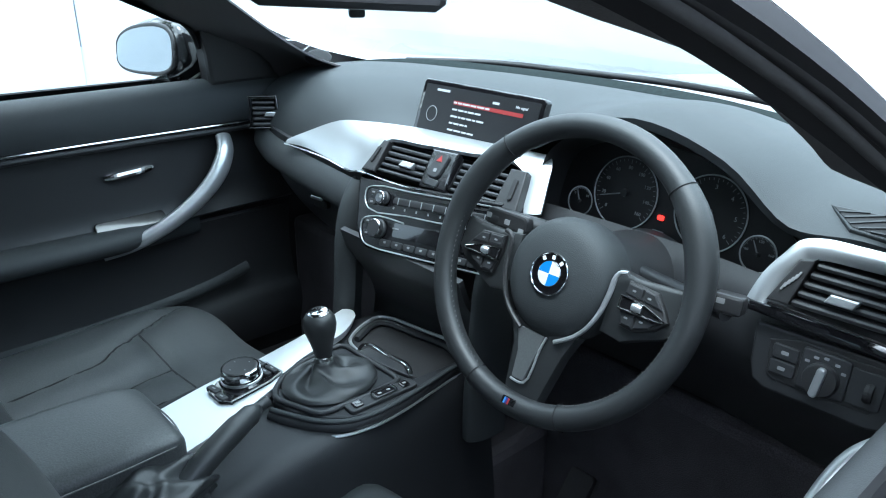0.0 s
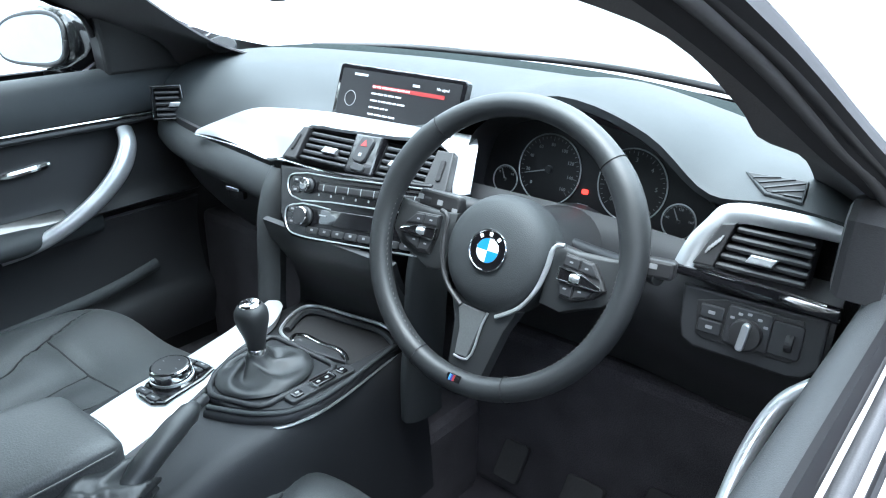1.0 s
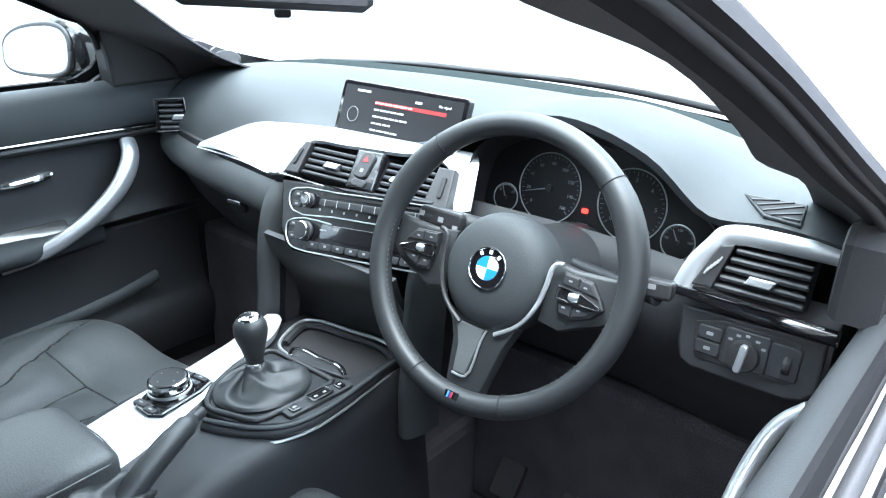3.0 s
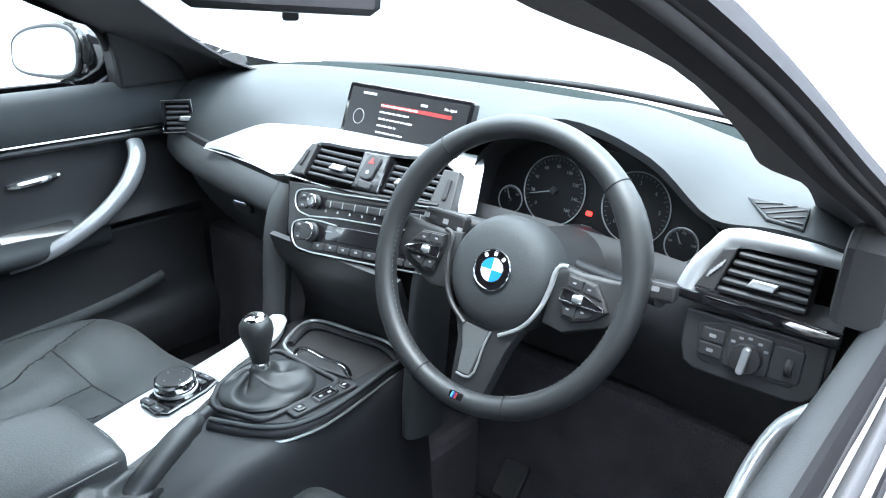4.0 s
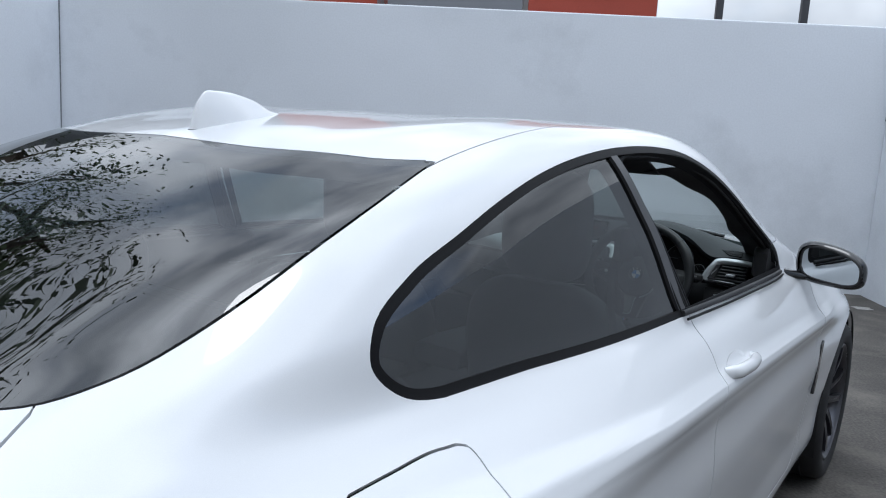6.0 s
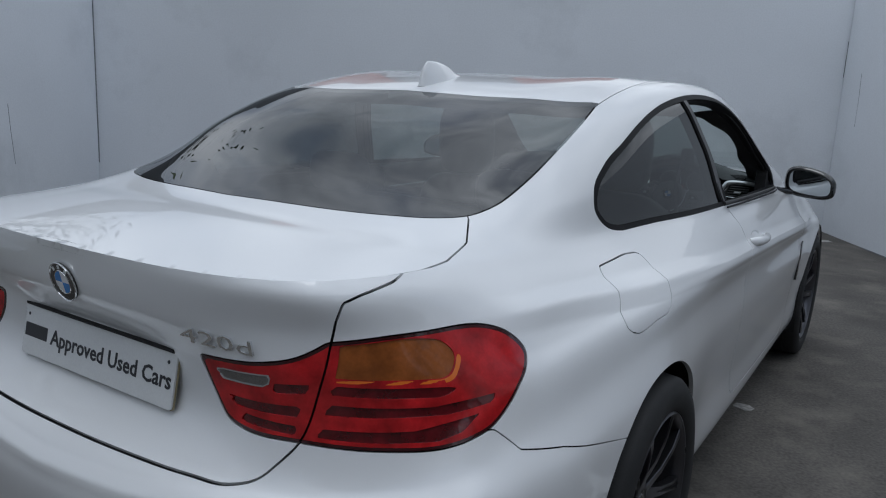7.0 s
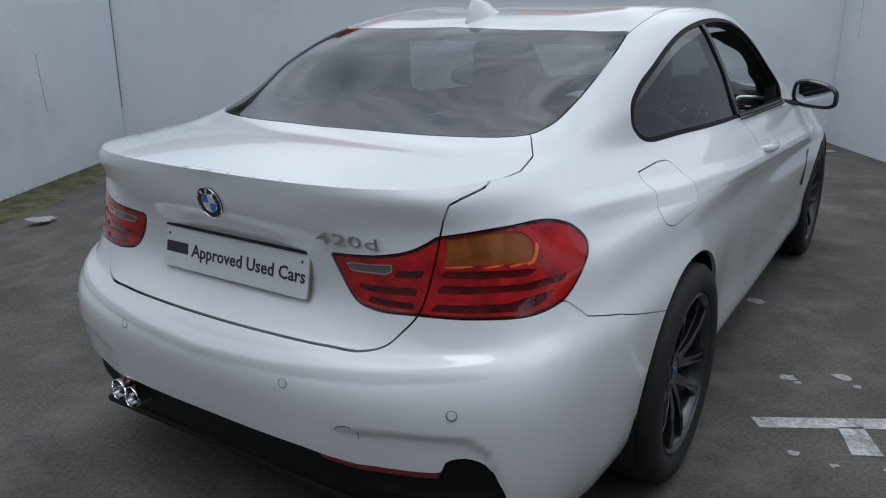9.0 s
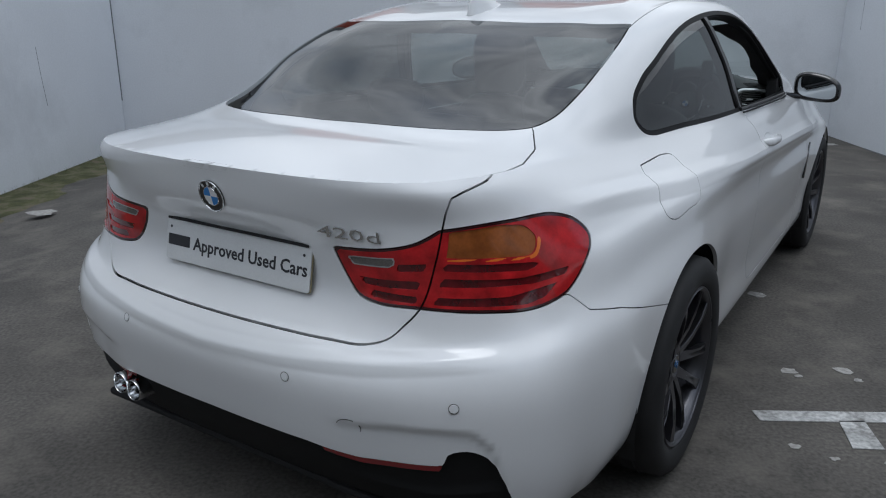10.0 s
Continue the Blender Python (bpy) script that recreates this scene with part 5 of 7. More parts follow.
hub = part("airbag_cover", dome(hub_out, [(1.03, -.065), (1.03, -.032), (1.0, -.024), (.95, -.016), (.86, -.009), (.7, -.004), (.45, -.0005), (.2, .0005)], HUB), SOFT, sw, smooth=60)
part("horn_mark", plate(rrect(.010, .0016, .0005), .0005, off(HUB, .047, .0, -.0050, -5)), HARD, hub)
SPOKE = material("spoke_grey", (0.20, 0.21, 0.21), rough=0.32, metal=0.6, grain=0.06, grain_scale=500)
# side spokes with switch clusters
for sx in (-1, 1):
    arm = [(sx * .070, .030), (sx * .105, .026), (sx * .142, .028), (sx * .165, .030), (sx * .168, -.012), (sx * .150, -.030), (sx * .125, -.040), (sx * .100, -.052), (sx * .070, -.048)]
    part("spoke", plate(arm, .022, off(SW, 0, -.004, -.014), .006), RIM_LEATHER, sw, smooth=40)
    pm_ = off(SW, sx * .002, -.006, -.0075)

    def keyed(name, pts, z, mat, parent, bevel=.0015, depth_=.006):
        return part(name, plate([(sx * x, y) for x, y in pts], depth_, off(pm_, 0, 0, z), bevel), mat, parent)
    pad = keyed("switch_pad", ((.090, .023), (.128, .020), (.143, .002), (.149, -.008), (.136, -.022), (.112, -.032), (.094, -.030), (.089, -.004)), 0, BLACK_PLASTIC, sw, .003, .008)
    keyed("switch_key", ((.0915, .0205), (.1115, .0190), (.1115, .0065), (.0905, .0080)), .0022, HARD, pad)
    keyed("switch_key", ((.1135, .0188), (.1265, .0172), (.1390, .0030), (.1135, .0060)), .0022, HARD, pad)
    keyed("switch_key", ((.0905, -.0125), (.1105, -.0120), (.1105, -.0275), (.0965, -.0270)), .0018, HARD, pad)
    keyed("switch_key", ((.1125, -.0120), (.1370, -.0125), (.1300, -.0215), (.1125, -.0275)), .0018, HARD, pad)
    rk = keyed("rocker", ((.0895, .0050), (.1180, .0030), (.1440, -.0060), (.1460, -.0085), (.1400, -.0105), (.0895, -.0105)), .0050, BLACK_GLOSS, pad, .002)
    part("rocker_edge", tube([pm_ @ Vector((sx * x, y, .0054)) for x, y in ((.0890, -.0100), (.0890, .0046), (.1178, .0026), (.1436, -.0062), (.1452, -.0086), (.1396, -.0102))], .0010, 6, True), CHROME, rk, "chrome edge")
    part("rocker_wheel", lathe([(0, -.006), (.0045, -.006), (.0058, 0), (.0045, .006), (0, .006)], off(pm_, sx * .111, -.0035, .0035) @ pose(0, 0, 0, 0, 90, 0), 16), SATIN, rk)
    for q in ((.101, .0135), (.121, .0110), (.101, -.0185), (.120, -.0170)):
        part("button_mark", plate(rrect(.0045, .0022, .0008), .0005, off(pm_, sx * q[0], q[1], .0027)), PRINT, pad)
    part("pad_trim", tube(smooth_path([SW @ Vector(q) for q in ((sx * .090, .024, -.004), (sx * .080, .021, -.003), (sx * .0755, -.008, -.003), (sx * .071, -.032, -.003), (sx * .055, -.062, -.004), (sx * .026, -.084, -.004))], 5), .0036, 8, flat=.8), SATIN if sx > 0 else BLACK_PLASTIC, sw, "slim spoke trim")
# lower spoke
ls = part("lower_spoke", plate([(-.050, -.070), (.052, -.070), (.040, -.100), (.026, -.166), (-.026, -.166), (-.034, -.105)], .020, off(SW, 0, 0, -.008), .006), RIM_LEATHER, sw, smooth=40)
part("spoke_inlay", plate([(-.032, -.082), (.010, -.084), (.008, -.100), (.000, -.146), (-.018, -.146), (-.021, -.112)], .004, off(SW, -.0, 0, -.0055), .0015), SPOKE, ls, "grey metal inlay")
part("inlay_edge", tube(smooth_path([SW @ Vector(q) for q in ((.014, -.083, -.005), (.010, -.100, -.005), (.002, -.147, -.005), (-.018, -.148, -.005))], 4), .0016, 6), SATIN, ls)
mb = part("emblem_plate", plate(rrect(.020, .010, .002), .003, off(SW, 0, -.1715, .0125), .001), PIANO, ls)
for k, c in enumerate(((.10, .35, .75), (.05, .05, .25), (.45, .05, .05))):
    part("emblem_stripe", plate([(-.0012, -.004), (.0012, -.004), (.0024, .004), (.0, .004)], .0005, off(SW, -.0055 + .0028 * k, -.1715, .0131)), material("emblem_tone", c, rough=.3), mb)


def roundel(m, r, parent, name="roundel"):
    """The round badge: black ring, chrome edges, quartered centre."""
    b = part(name, lathe([(0, .0012), (r, .0012), (r * 1.0, -.004)], m, 36), PIANO, parent, "round badge with a quartered centre")
    for q, w in ((1.0, .045), (.60, .03)):
        part("badge_ring", tube([m @ Vector((r * q * math.cos(a), r * q * math.sin(a), .0014)) for a in np.linspace(0, 2 * math.pi, 41)[:-1]], r * w, 6, True), CHROME, b)
    for k in range(4):
        pts = [(0, 0)] + [(r * .59 * math.cos(a), r * .59 * math.sin(a)) for a in np.linspace(k * math.pi / 2, (k + 1) * math.pi / 2, 9)]
        part("badge_quarter", plate(pts, .0008, off(m, 0, 0, .0022)), BADGE_BLUE if k in (1, 3) else BADGE_WHITE, b)
    for a in (128, 90, 52):
        part("badge_mark", plate(rrect(r * .17, r * .20, r * .03), .0006, off(m, r * .80 * math.cos(radians(a)), r * .80 * math.sin(radians(a)), .0019, a - 90)), BADGE_WHITE, b)
    return b


roundel(off(HUB, 0, 0, .0010), .0255, sw)
# column and stalks
part("column_shroud", blob([[(.355 + w * math.cos(a), y, z + h * math.sin(a)) for a in np.linspace(0, 2 * math.pi, 13)[:-1]] for y, z, w, h in ((.452, .915, .050, .044), (.48, .910, .060, .050), (.53, .900, .068, .052), (.60, .885, .075, .055))], 3, 3), HARD, dash, smooth=60)
ls_ = part("indicator_stalk", tube(smooth_path([(.33, .490, .945), (.28, .470, .950), (.24, .450, .955), (.205, .440, .956)], 4), [.009, .010, .011, .012, .013, .0135, .014, .0145, .015, .0155, .0155, .015, .013], 12, flat=.9), HARD, dash, smooth=60)
part("stalk_tip", plate(rrect(.072, .024, .007), .014, facing((.232, .430, .962), (.0, -.95, .3)), .004), BLACK_PLASTIC, dash)
for k, q in enumerate(((-.030, .0), (.004, -.002), (.030, -.008))):
    part("stalk_mark", plate(rrect(.009, .007, .001), .0006, off(facing((.232, .430, .962), (.0, -.95, .3)), *q, .0008)), PRINT, dash)
part("wiper_stalk", tube(smooth_path([(.40, .495, .925), (.46, .475, .930), (.52, .455, .936), (.545, .445, .938)], 4), .0095, 12), HARD, dash, smooth=60)
part("stalk_tip", plate(rrect(.034, .022, .005), .024, facing((.545, .440, .950), (.2, -.95, .25)), .004), BLACK_PLASTIC, dash)
part("stalk_mark", plate(rrect(.009, .006, .001), .0006, off(facing((.545, .440, .950), (.2, -.95, .25)), -.006, .003, .0008)), PRINT, dash)
part("ignition_surround", lathe([(0, .006), (.012, .006), (.014, .003), (.014, 0)], facing((.478, .505, .905), (0, -.95, .3)), 20), BLACK_GLOSS, dash)

# ------------------------------------------------------------ centre console
CONSOLE = material("console_plastic", (0.018, 0.019, 0.021), spec=0.3, rough=0.5, grain=0.15, grain_scale=900, vary=0.08, vary_scale=9, bump=0.15)
console = part("centre_console", sheet([
    [(-.155, y, .40), (-.150, y, .55), (-.145, y, z - .03), (-.132, y, z - .004), (-.11, y, z), (.0, y, z), (.09, y, z), (.122, y, z - .004), (.138, y, z - .024), (.150, y, .58), (.170, y, .40)]
    for y, z in ((.50, .672), (.43, .672), (.34, .668), (.24, .664), (.15, .660), (.05, .650), (-.08, .635), (-.30, .60), (-.55, .58))], 3, 2, .01), CONSOLE, car, "black centre console", smooth=35)
SILVER_PANEL = material("console_silver", (0.66, 0.68, 0.69), rough=0.40, metal=0.55, grain=0.04, grain_scale=700, stretch=(1, 8, 1))
part("console_trim", sheet([
    [(-.152, .422, .687), (-.132, .430, .690), (-.114, .424, .688)],
    [(-.138, .375, .686), (-.108, .378, .689), (-.078, .372, .687)],
    [(-.121, .325, .685), (-.092, .322, .688), (-.065, .315, .686)],
    [(-.108, .265, .684), (-.080, .263, .687), (-.048, .260, .685)],
    [(-.100, .222, .683), (-.060, .219, .686), (-.018, .213, .684)],
    [(-.091, .137, .681), (-.040, .140, .684), (.010, .145, .682)],
    [(-.082, .085, .679), (-.028, .088, .682), (.029, .092, .680)],
    [(-.070, .020, .676), (-.010, .022, .679), (.044, .028, .677)]], 4, 3, .012), SILVER_PANEL, console, "pale silver console panel", smooth=50)
# storage tray with a bright rim and lid strip
tr = part("storage_tray", plate([(-.080, .458), (.0, .476), (.07, .487), (.124, .470), (.122, .40), (.100, .374), (-.010, .354), (-.056, .372)], .012, Matrix.Translation((0, 0, .6745))), RUBBER, console)
part("tray_rim", tube(smooth_path([(.124, .470, .686), (.075, .488, .687), (.0, .478, .687), (-.074, .462, .687), (-.084, .452, .687), (-.062, .380, .686), (-.048, .365, .686), (-.014, .356, .685)], 5), .0030, 6), SATIN, tr, "satin silver rim")
part("tray_wall", tube(smooth_path([(.118, .462, .680), (.07, .480, .680), (.0, .470, .680), (-.068, .455, .680), (-.076, .447, .680), (-.055, .384, .679)], 5), .0060, 6), HARD, tr)
part("tray_strip", tube(smooth_path([(-.012, .356, .686), (-.021, .372, .687), (-.014, .381, .687), (.03, .383, .687), (.070, .387, .687), (.084, .384, .686), (.101, .373, .685)], 5), .0036, 8, flat=.55), CHROME, tr, "bright lid strip")
part("tray_lid", plate([(-.014, .355), (-.014, .378), (.03, .381), (.070, .384), (.098, .371), (.05, .362)], .006, Matrix.Translation((0, 0, .684)), .002), HARD, tr)
# console edge band along the driver's side
part("console_edge", tube(smooth_path([(.122, .50, .682), (.119, .457, .680), (.129, .384, .680), (.135, .331, .679), (.136, .275, .678), (.125, .236, .677), (.095, .205, .676), (.058, .186, .675), (.025, .172, .674)], 5), .0045, 8, flat=.8), SOFT, console, smooth=60)
part("console_edge_line", tube(smooth_path([(.126, .50, .664), (.123, .465, .664), (.133, .381, .663), (.140, .327, .662), (.140, .267, .660), (.122, .218, .658), (.068, .180, .656), (.026, .165, .655)], 5), .0024, 6), SATIN, console)
part("console_band", tube(smooth_path([(.120, .50, .670), (.118, .46, .670), (.128, .383, .669), (.135, .329, .668), (.135, .271, .667), (.120, .228, .666), (.064, .184, .664), (.024, .169, .663)], 5), .0055, 8, flat=1.6), HARD, console, smooth=60)
# gear lever
gl = tagged(new("gear_lever"))
gl.parent = car
gl["label"] = "gear lever with a black knob and leather gaiter"
base = (.045, .272, .672)
frame_line = [(-.052, .345), (-.050, .300), (-.044, .262), (-.026, .222), (-.004, .197), (.012, .188), (.026, .187), (.082, .207), (.092, .214), (.096, .226), (.099, .290), (.098, .342), (.092, .353), (.080, .355), (-.040, .353)]
part("gaiter_frame", tube([(x, y, .683) for x, y in frame_line], .0048, 8, True, flat=.9), HARD, gl, smooth=60)
part("console_top", plate([(-.055, .35), (-.046, .27), (-.018, .203), (.018, .180), (.058, .189), (.095, .209), (.122, .238), (.133, .275), (.132, .331), (.126, .384), (.117, .457), (.122, .50), (.112, .50), (.104, .372), (.05, .358), (-.01, .352)], .012, Matrix.Translation((0, 0, .6805)), .003), CONSOLE, console)
rings = []
for k, (sc, z, cx, cy, fold) in enumerate(((1.0, .684, .026, .274, .0), (.95, .689, .026, .274, .02), (.84, .692, .025, .275, .05), (.68, .691, .022, .276, .09), (.52, .690, .017, .277, .13), (.40, .692, .013, .278, .12), (.31, .695, .010, .278, .08), (.25, .701, .007, .278, .04), (.21, .708, .006, .278, .0))):
    ring = []
    for i, a in enumerate(np.linspace(0, 2 * math.pi, 31)[:-1]):
        wave = 1 + fold * (math.sin(5 * a + .7 + .35 * k) + .45 * math.sin(9 * a + 1.3 * k))
        ring.append((cx + .066 * sc * wave * math.cos(a), cy + .076 * sc * wave * math.sin(a), z + .050 * fold * math.sin(4 * a + k)))
    rings.append(ring)
part("gaiter", blob(rings, 2, 3), RIM_LEATHER, gl, "creased black leather gaiter", smooth=80)
km = facing((.006, .279, .699), (-.03, -.05, 1), (0, 1, 0))
part("knob_collar", lathe([(.013, 0), (.0135, .003), (.0135, .016), (.0125, .018)], km, 24), CHROME, gl, "chrome collar")
part("lever_knob", lathe([(.0125, .016), (.0145, .024), (.018, .040), (.0235, .058), (.0255, .070), (.0245, .080), (.0195, .088), (.011, .0915), (0, .092)], km, 28), RIM_LEATHER, gl, smooth=60)
part("shift_plate", lathe([(.0165, .0885), (.0165, .091), (.0140, .0935), (0, .0945)], km, 24), CHROME, gl, "chrome shift pattern plate")
for dx in (-.007, 0, .007):
    part("pattern_mark", plate(rrect(.0020, .012, .0006), .0006, off(km, dx, 0, .0953)), GAP, gl)
part("pattern_mark", plate(rrect(.016, .0020, .0006), .0006, off(km, 0, 0, .0954)), GAP, gl)
# drive mode keys beside the gaiter
ek = Matrix.Translation((.114, .306, .6865)) @ pose(0, 0, 0, 0, 0, 88)
kp = part("key_strip", plate(rrect(.120, .024, .006), .010, ek, .002), HARD, console)
for u, w in ((-.043, .016), (.004, .034), (.041, .014)):
    part("drive_key", plate(rrect(w, .015, .003), .005, off(ek, u, 0, .003), .0015), BLACK_GLOSS, kp)
part("key_frame", tube([off(ek, x + .004, y, .0035).translation for x, y in rrect(.038, .019, .004, 3)], .0013, 6, True), CHROME, kp)
for u in (-.043, -.004, .012, .041):
    part("key_mark", plate(rrect(.006, .004, .001), .0005, off(ek, u, 0, .0036)), PRINT, kp)
# rotary controller
cmx = facing((-.054, .170, .686), (-.02, -.05, 1), (0, 1, 0))
rc = part("rotary_controller", lathe([(.034, 0), (.034, .004), (.030, .008), (.028, .012)], cmx, 32), BLACK_GLOSS, console, "rotary controller with a chrome rim")
part("controller_ring", lathe([(.0275, .010), (.0295, .013), (.0300, .021), (.0285, .025), (.0265, .0265)], cmx, 36), CHROME, rc)
part("controller_top", lathe([(.0265, .026), (.024, .0268), (0, .0268)], cmx, 32), FACE, rc)
part("controller_wheel", lathe([(.031, .004), (.0315, .005), (.0315, .010), (.030, .0105)], cmx, 36), SATIN, rc)
for a in (0, 90, 180, 270):
    part("controller_mark", plate(rrect(.003, .0012, .0003), .0004, off(cmx, .016 * math.cos(radians(a)), .016 * math.sin(radians(a)), .0272)), PRINT, rc)
base_line = [(-.074, .137), (-.056, .117), (-.025, .117), (-.010, .130), (-.022, .20), (-.034, .228), (-.075, .224), (-.094, .208)]
part("controller_base", plate(base_line, .010, Matrix.Translation((0, 0, .6885)), .003), BLACK_GLOSS, rc)
for x, y, w, h in ((-.078, .213, .022, .011), (-.051, .219, .026, .010), (-.050, .206, .024, .010), (-.056, .125, .024, .012), (-.030, .124, .022, .011)):
    b = part("menu_key", plate(rrect(w, h, .003), .006, Matrix.Translation((x, y, .6915)) @ pose(0, 0, 0, 0, 0, 8), .0015), HARD, rc)
    part("key_mark", plate(rrect(.007, .0025, .0008), .0005, Matrix.Translation((x, y, .6920)) @ pose(0, 0, 0, 0, 0, 8)), PRINT, b)
part("base_rim", tube([(x, y, .6885) for x, y in base_line], .0009, 5, True), SATIN, rc)
# armrest
def ring_of(x0, x1, z0, z1, y, r=.35):
    cx, cz, w, h = (x0 + x1) / 2, (z0 + z1) / 2, (x1 - x0) / 2, (z1 - z0) / 2
    out = []
    for a in np.linspace(0, 2 * math.pi, 17)[:-1]:
        c, s_ = math.cos(a), math.sin(a)
        out.append((cx + w * math.copysign(abs(c) ** r, c), y, cz + h * math.copysign(abs(s_) ** r, s_)))
    return out


arm = part("armrest", blob([ring_of(-.050, .060, .695, .714, .030), ring_of(-.078, .080, .680, .730, .020), ring_of(-.085, .087, .676, .738, -.006), ring_of(-.088, .091, .674, .744, -.10), ring_of(-.088, .091, .674, .744, -.24), ring_of(-.085, .088, .674, .738, -.30)], 2, 3), LEATHER, car, "padded black leather armrest", smooth=60)
part("armrest_seam", tube(smooth_path([(-.086, -.25, .729), (-.086, -.02, .727), (-.076, .014, .722), (-.02, .030, .716), (.04, .030, .715), (.078, .016, .720), (.090, -.016, .726), (.092, -.25, .729)], 5), .0012, 5), STITCH, arm)
# handbrake with its gaiter
hb = tagged(new("handbrake"))
hb.parent = car
hb["label"] = "handbrake lever with a leather grip and gaiter"
part("grip", tube(smooth_path([(.128, -.06, .650), (.112, .0, .682), (.099, .045, .701), (.085, .090, .714), (.072, .130, .720)], 5), [.011] * 2 + [.0145] * 6 + [.0165] * 8 + [.015] * 3 + [.011, .0075], 12), RIM_LEATHER, hb, smooth=70)
part("release_button", tube([(.073, .128, .720), (.067, .146, .721)], .0075, 10), HARD, hb, smooth=60)
rings = []
for k, (y, z, w, h) in enumerate(((-.12, .672, .066, .040), (-.09, .682, .066, .046), (-.06, .688, .062, .048), (-.035, .690, .056, .046), (-.01, .688, .050, .042), (.015, .684, .040, .036), (.040, .680, .024, .022))):
    ring = []
    for i, a in enumerate(np.linspace(0, 2 * math.pi, 29)[:-1]):
        crease = 1 + .16 * (math.sin(7 * a + 1.9 * k) * math.cos(2.3 * k + a) + .5 * math.sin(11 * a + 2.7 * k))
        ring.append((.100 - (y + .02) * .30 + w * crease * math.cos(a), y + .012 * math.sin(5 * a + k), z - .020 + h * crease * math.sin(a)))
    rings.append(ring)
part("brake_gaiter", blob(rings, 3, 4), RIM_LEATHER, hb, "wrinkled leather gaiter", smooth=80)

# ------------------------------------------------------------ floor
part("floor_carpet", box(-.74, -1.2, .20, .74, .95, .30), CARPET, car, "dark floor carpet")
part("toe_board", box(-.72, .66, .30, .72, .95, .66, .02), CARPET, car)
part("tunnel_carpet", box(-.145, -1.0, .30, .16, .655, .50, .02), CARPET, car)
fm = part("floor_mat", box(.20, .05, .302, .66, .60, .312, .004), CARPET, car)
for x, w, h in ((.26, .05, .07), (.40, .07, .055), (.52, .045, .13)):
    pd = part("pedal", plate(rrect(w, h, .008), .012, facing((x, .60, .44), (0, -.8, .6)), .003), RUBBER, car)
# bulkhead behind the dashboard closes the cabin
part("bulkhead", box(-.74, .93, .25, .74, .96, .99), GAP, car)

# ------------------------------------------------------------ doors' inner sides
def door_trim(sx, dx, hy=0.0, hx=0.0, hr=1.0):
    """The inner side of a door: padded top, bright line, panel, armrest, pull handle and latch."""
    d = part("door_card", sheet([
        [(sx * (x + dx), y, z) for y in (.66, .58, .48, .30, .10, -.15, -.42)]
        for x, z in ((.758, 1.003), (.742, 1.001), (.727, .990), (.717, .968), (.714, .945), (.716, .925))], 8, 3, .012), SOFT, car, "soft dark door card", smooth=50)
    part("card_panel", sheet([
        [(sx * (x + dx + (.012 if y > .45 else 0)), y, z) for y in (.66, .58, .48, .30, .10, -.15, -.42)]
        for x, z in ((.722, .925), (.728, .905), (.732, .86), (.730, .80), (.722, .745), (.700, .715))], 3, 3, .01), HARD, d, smooth=50)
    part("card_line", tube(smooth_path([(sx * (.714 + dx), .60, .914), (sx * (.708 + dx), .45, .917), (sx * (.706 + dx), .25, .919), (sx * (.706 + dx), 0, .919), (sx * (.706 + dx), -.40, .918)], 4), .0024, 6), CHROME, d, "thin bright trim line")
    part("line_strip", tube(smooth_path([(sx * (.716 + dx), .58, .903), (sx * (.711 + dx), .45, .905), (sx * (.709 + dx), .25, .907), (sx * (.709 + dx), -.40, .906)], 4), .007, 8), HARD, d)
    part("armrest_ledge", blob([[(sx * (.735 + dx - w * (.5 + .5 * math.cos(a))), y, z + .028 * math.sin(a)) for a in np.linspace(0, 2 * math.pi, 13)[:-1]]
                                for y, z, w in ((.42, .70, .02), (.34, .705, .055), (.18, .71, .085), (-.1, .715, .09), (-.42, .715, .09))], 2, 3), SOFT, d, smooth=60)
    part("lower_card", sheet([
        [(sx * (x + dx), y, z) for y in (.66, .48, .30, .05, -.42)]
        for x, z in ((.725, .70), (.738, .66), (.742, .58), (.725, .50), (.70, .47), (.72, .36))], 3, 3, .01), HARD, d, smooth=50)
    part("pocket_lip", tube(smooth_path([(sx * (.700 + dx), .52, .565), (sx * (.690 + dx), .40, .545), (sx * (.684 + dx), .20, .53), (sx * (.684 + dx), -.1, .525), (sx * (.69 + dx), -.40, .53)], 4), .011, 8, flat=1.4), SOFT, d, smooth=60)
    lens = np.linspace(0, 1, 31)
    part("pull_handle", tube(smooth_path([(sx * (.700 + dx * .35 + hx), .490 + hy, .893), (sx * (.678 + dx * .35 + hx), .482 + hy, .868), (sx * (.664 + dx * .35 + hx), .455 + hy, .825), (sx * (.660 + dx * .35 + hx), .405 + hy, .778), (sx * (.664 + dx * .35 + hx), .330 + hy, .732), (sx * (.676 + dx * .35 + hx), .255 + hy, .700), (sx * (.692 + dx * .35 + hx), .19 + hy, .686)], 5),
                             [(.021 - .005 * abs(2 * t - .6)) * hr for t in lens], 16, flat=.75, up=(1, 0, 0)), SATIN, d, "satin silver pull handle", smooth=60)
    part("latch_recess", plate(rrect(.130, .052, .012), .008, facing((sx * (.7295 + dx), .275, .845), (-sx, 0, .05)), .004), GAP, d)
    part("latch_lever", tube(smooth_path([(sx * (.722 + dx), .330, .846), (sx * (.714 + dx), .30, .846), (sx * (.712 + dx), .25, .843), (sx * (.716 + dx), .225, .841)], 4), [.005, .006, .0065, .007, .007, .007, .007, .007, .007, .0065, .006, .005, .004], 8, flat=1.2), CHROME, d, "chrome door lever")
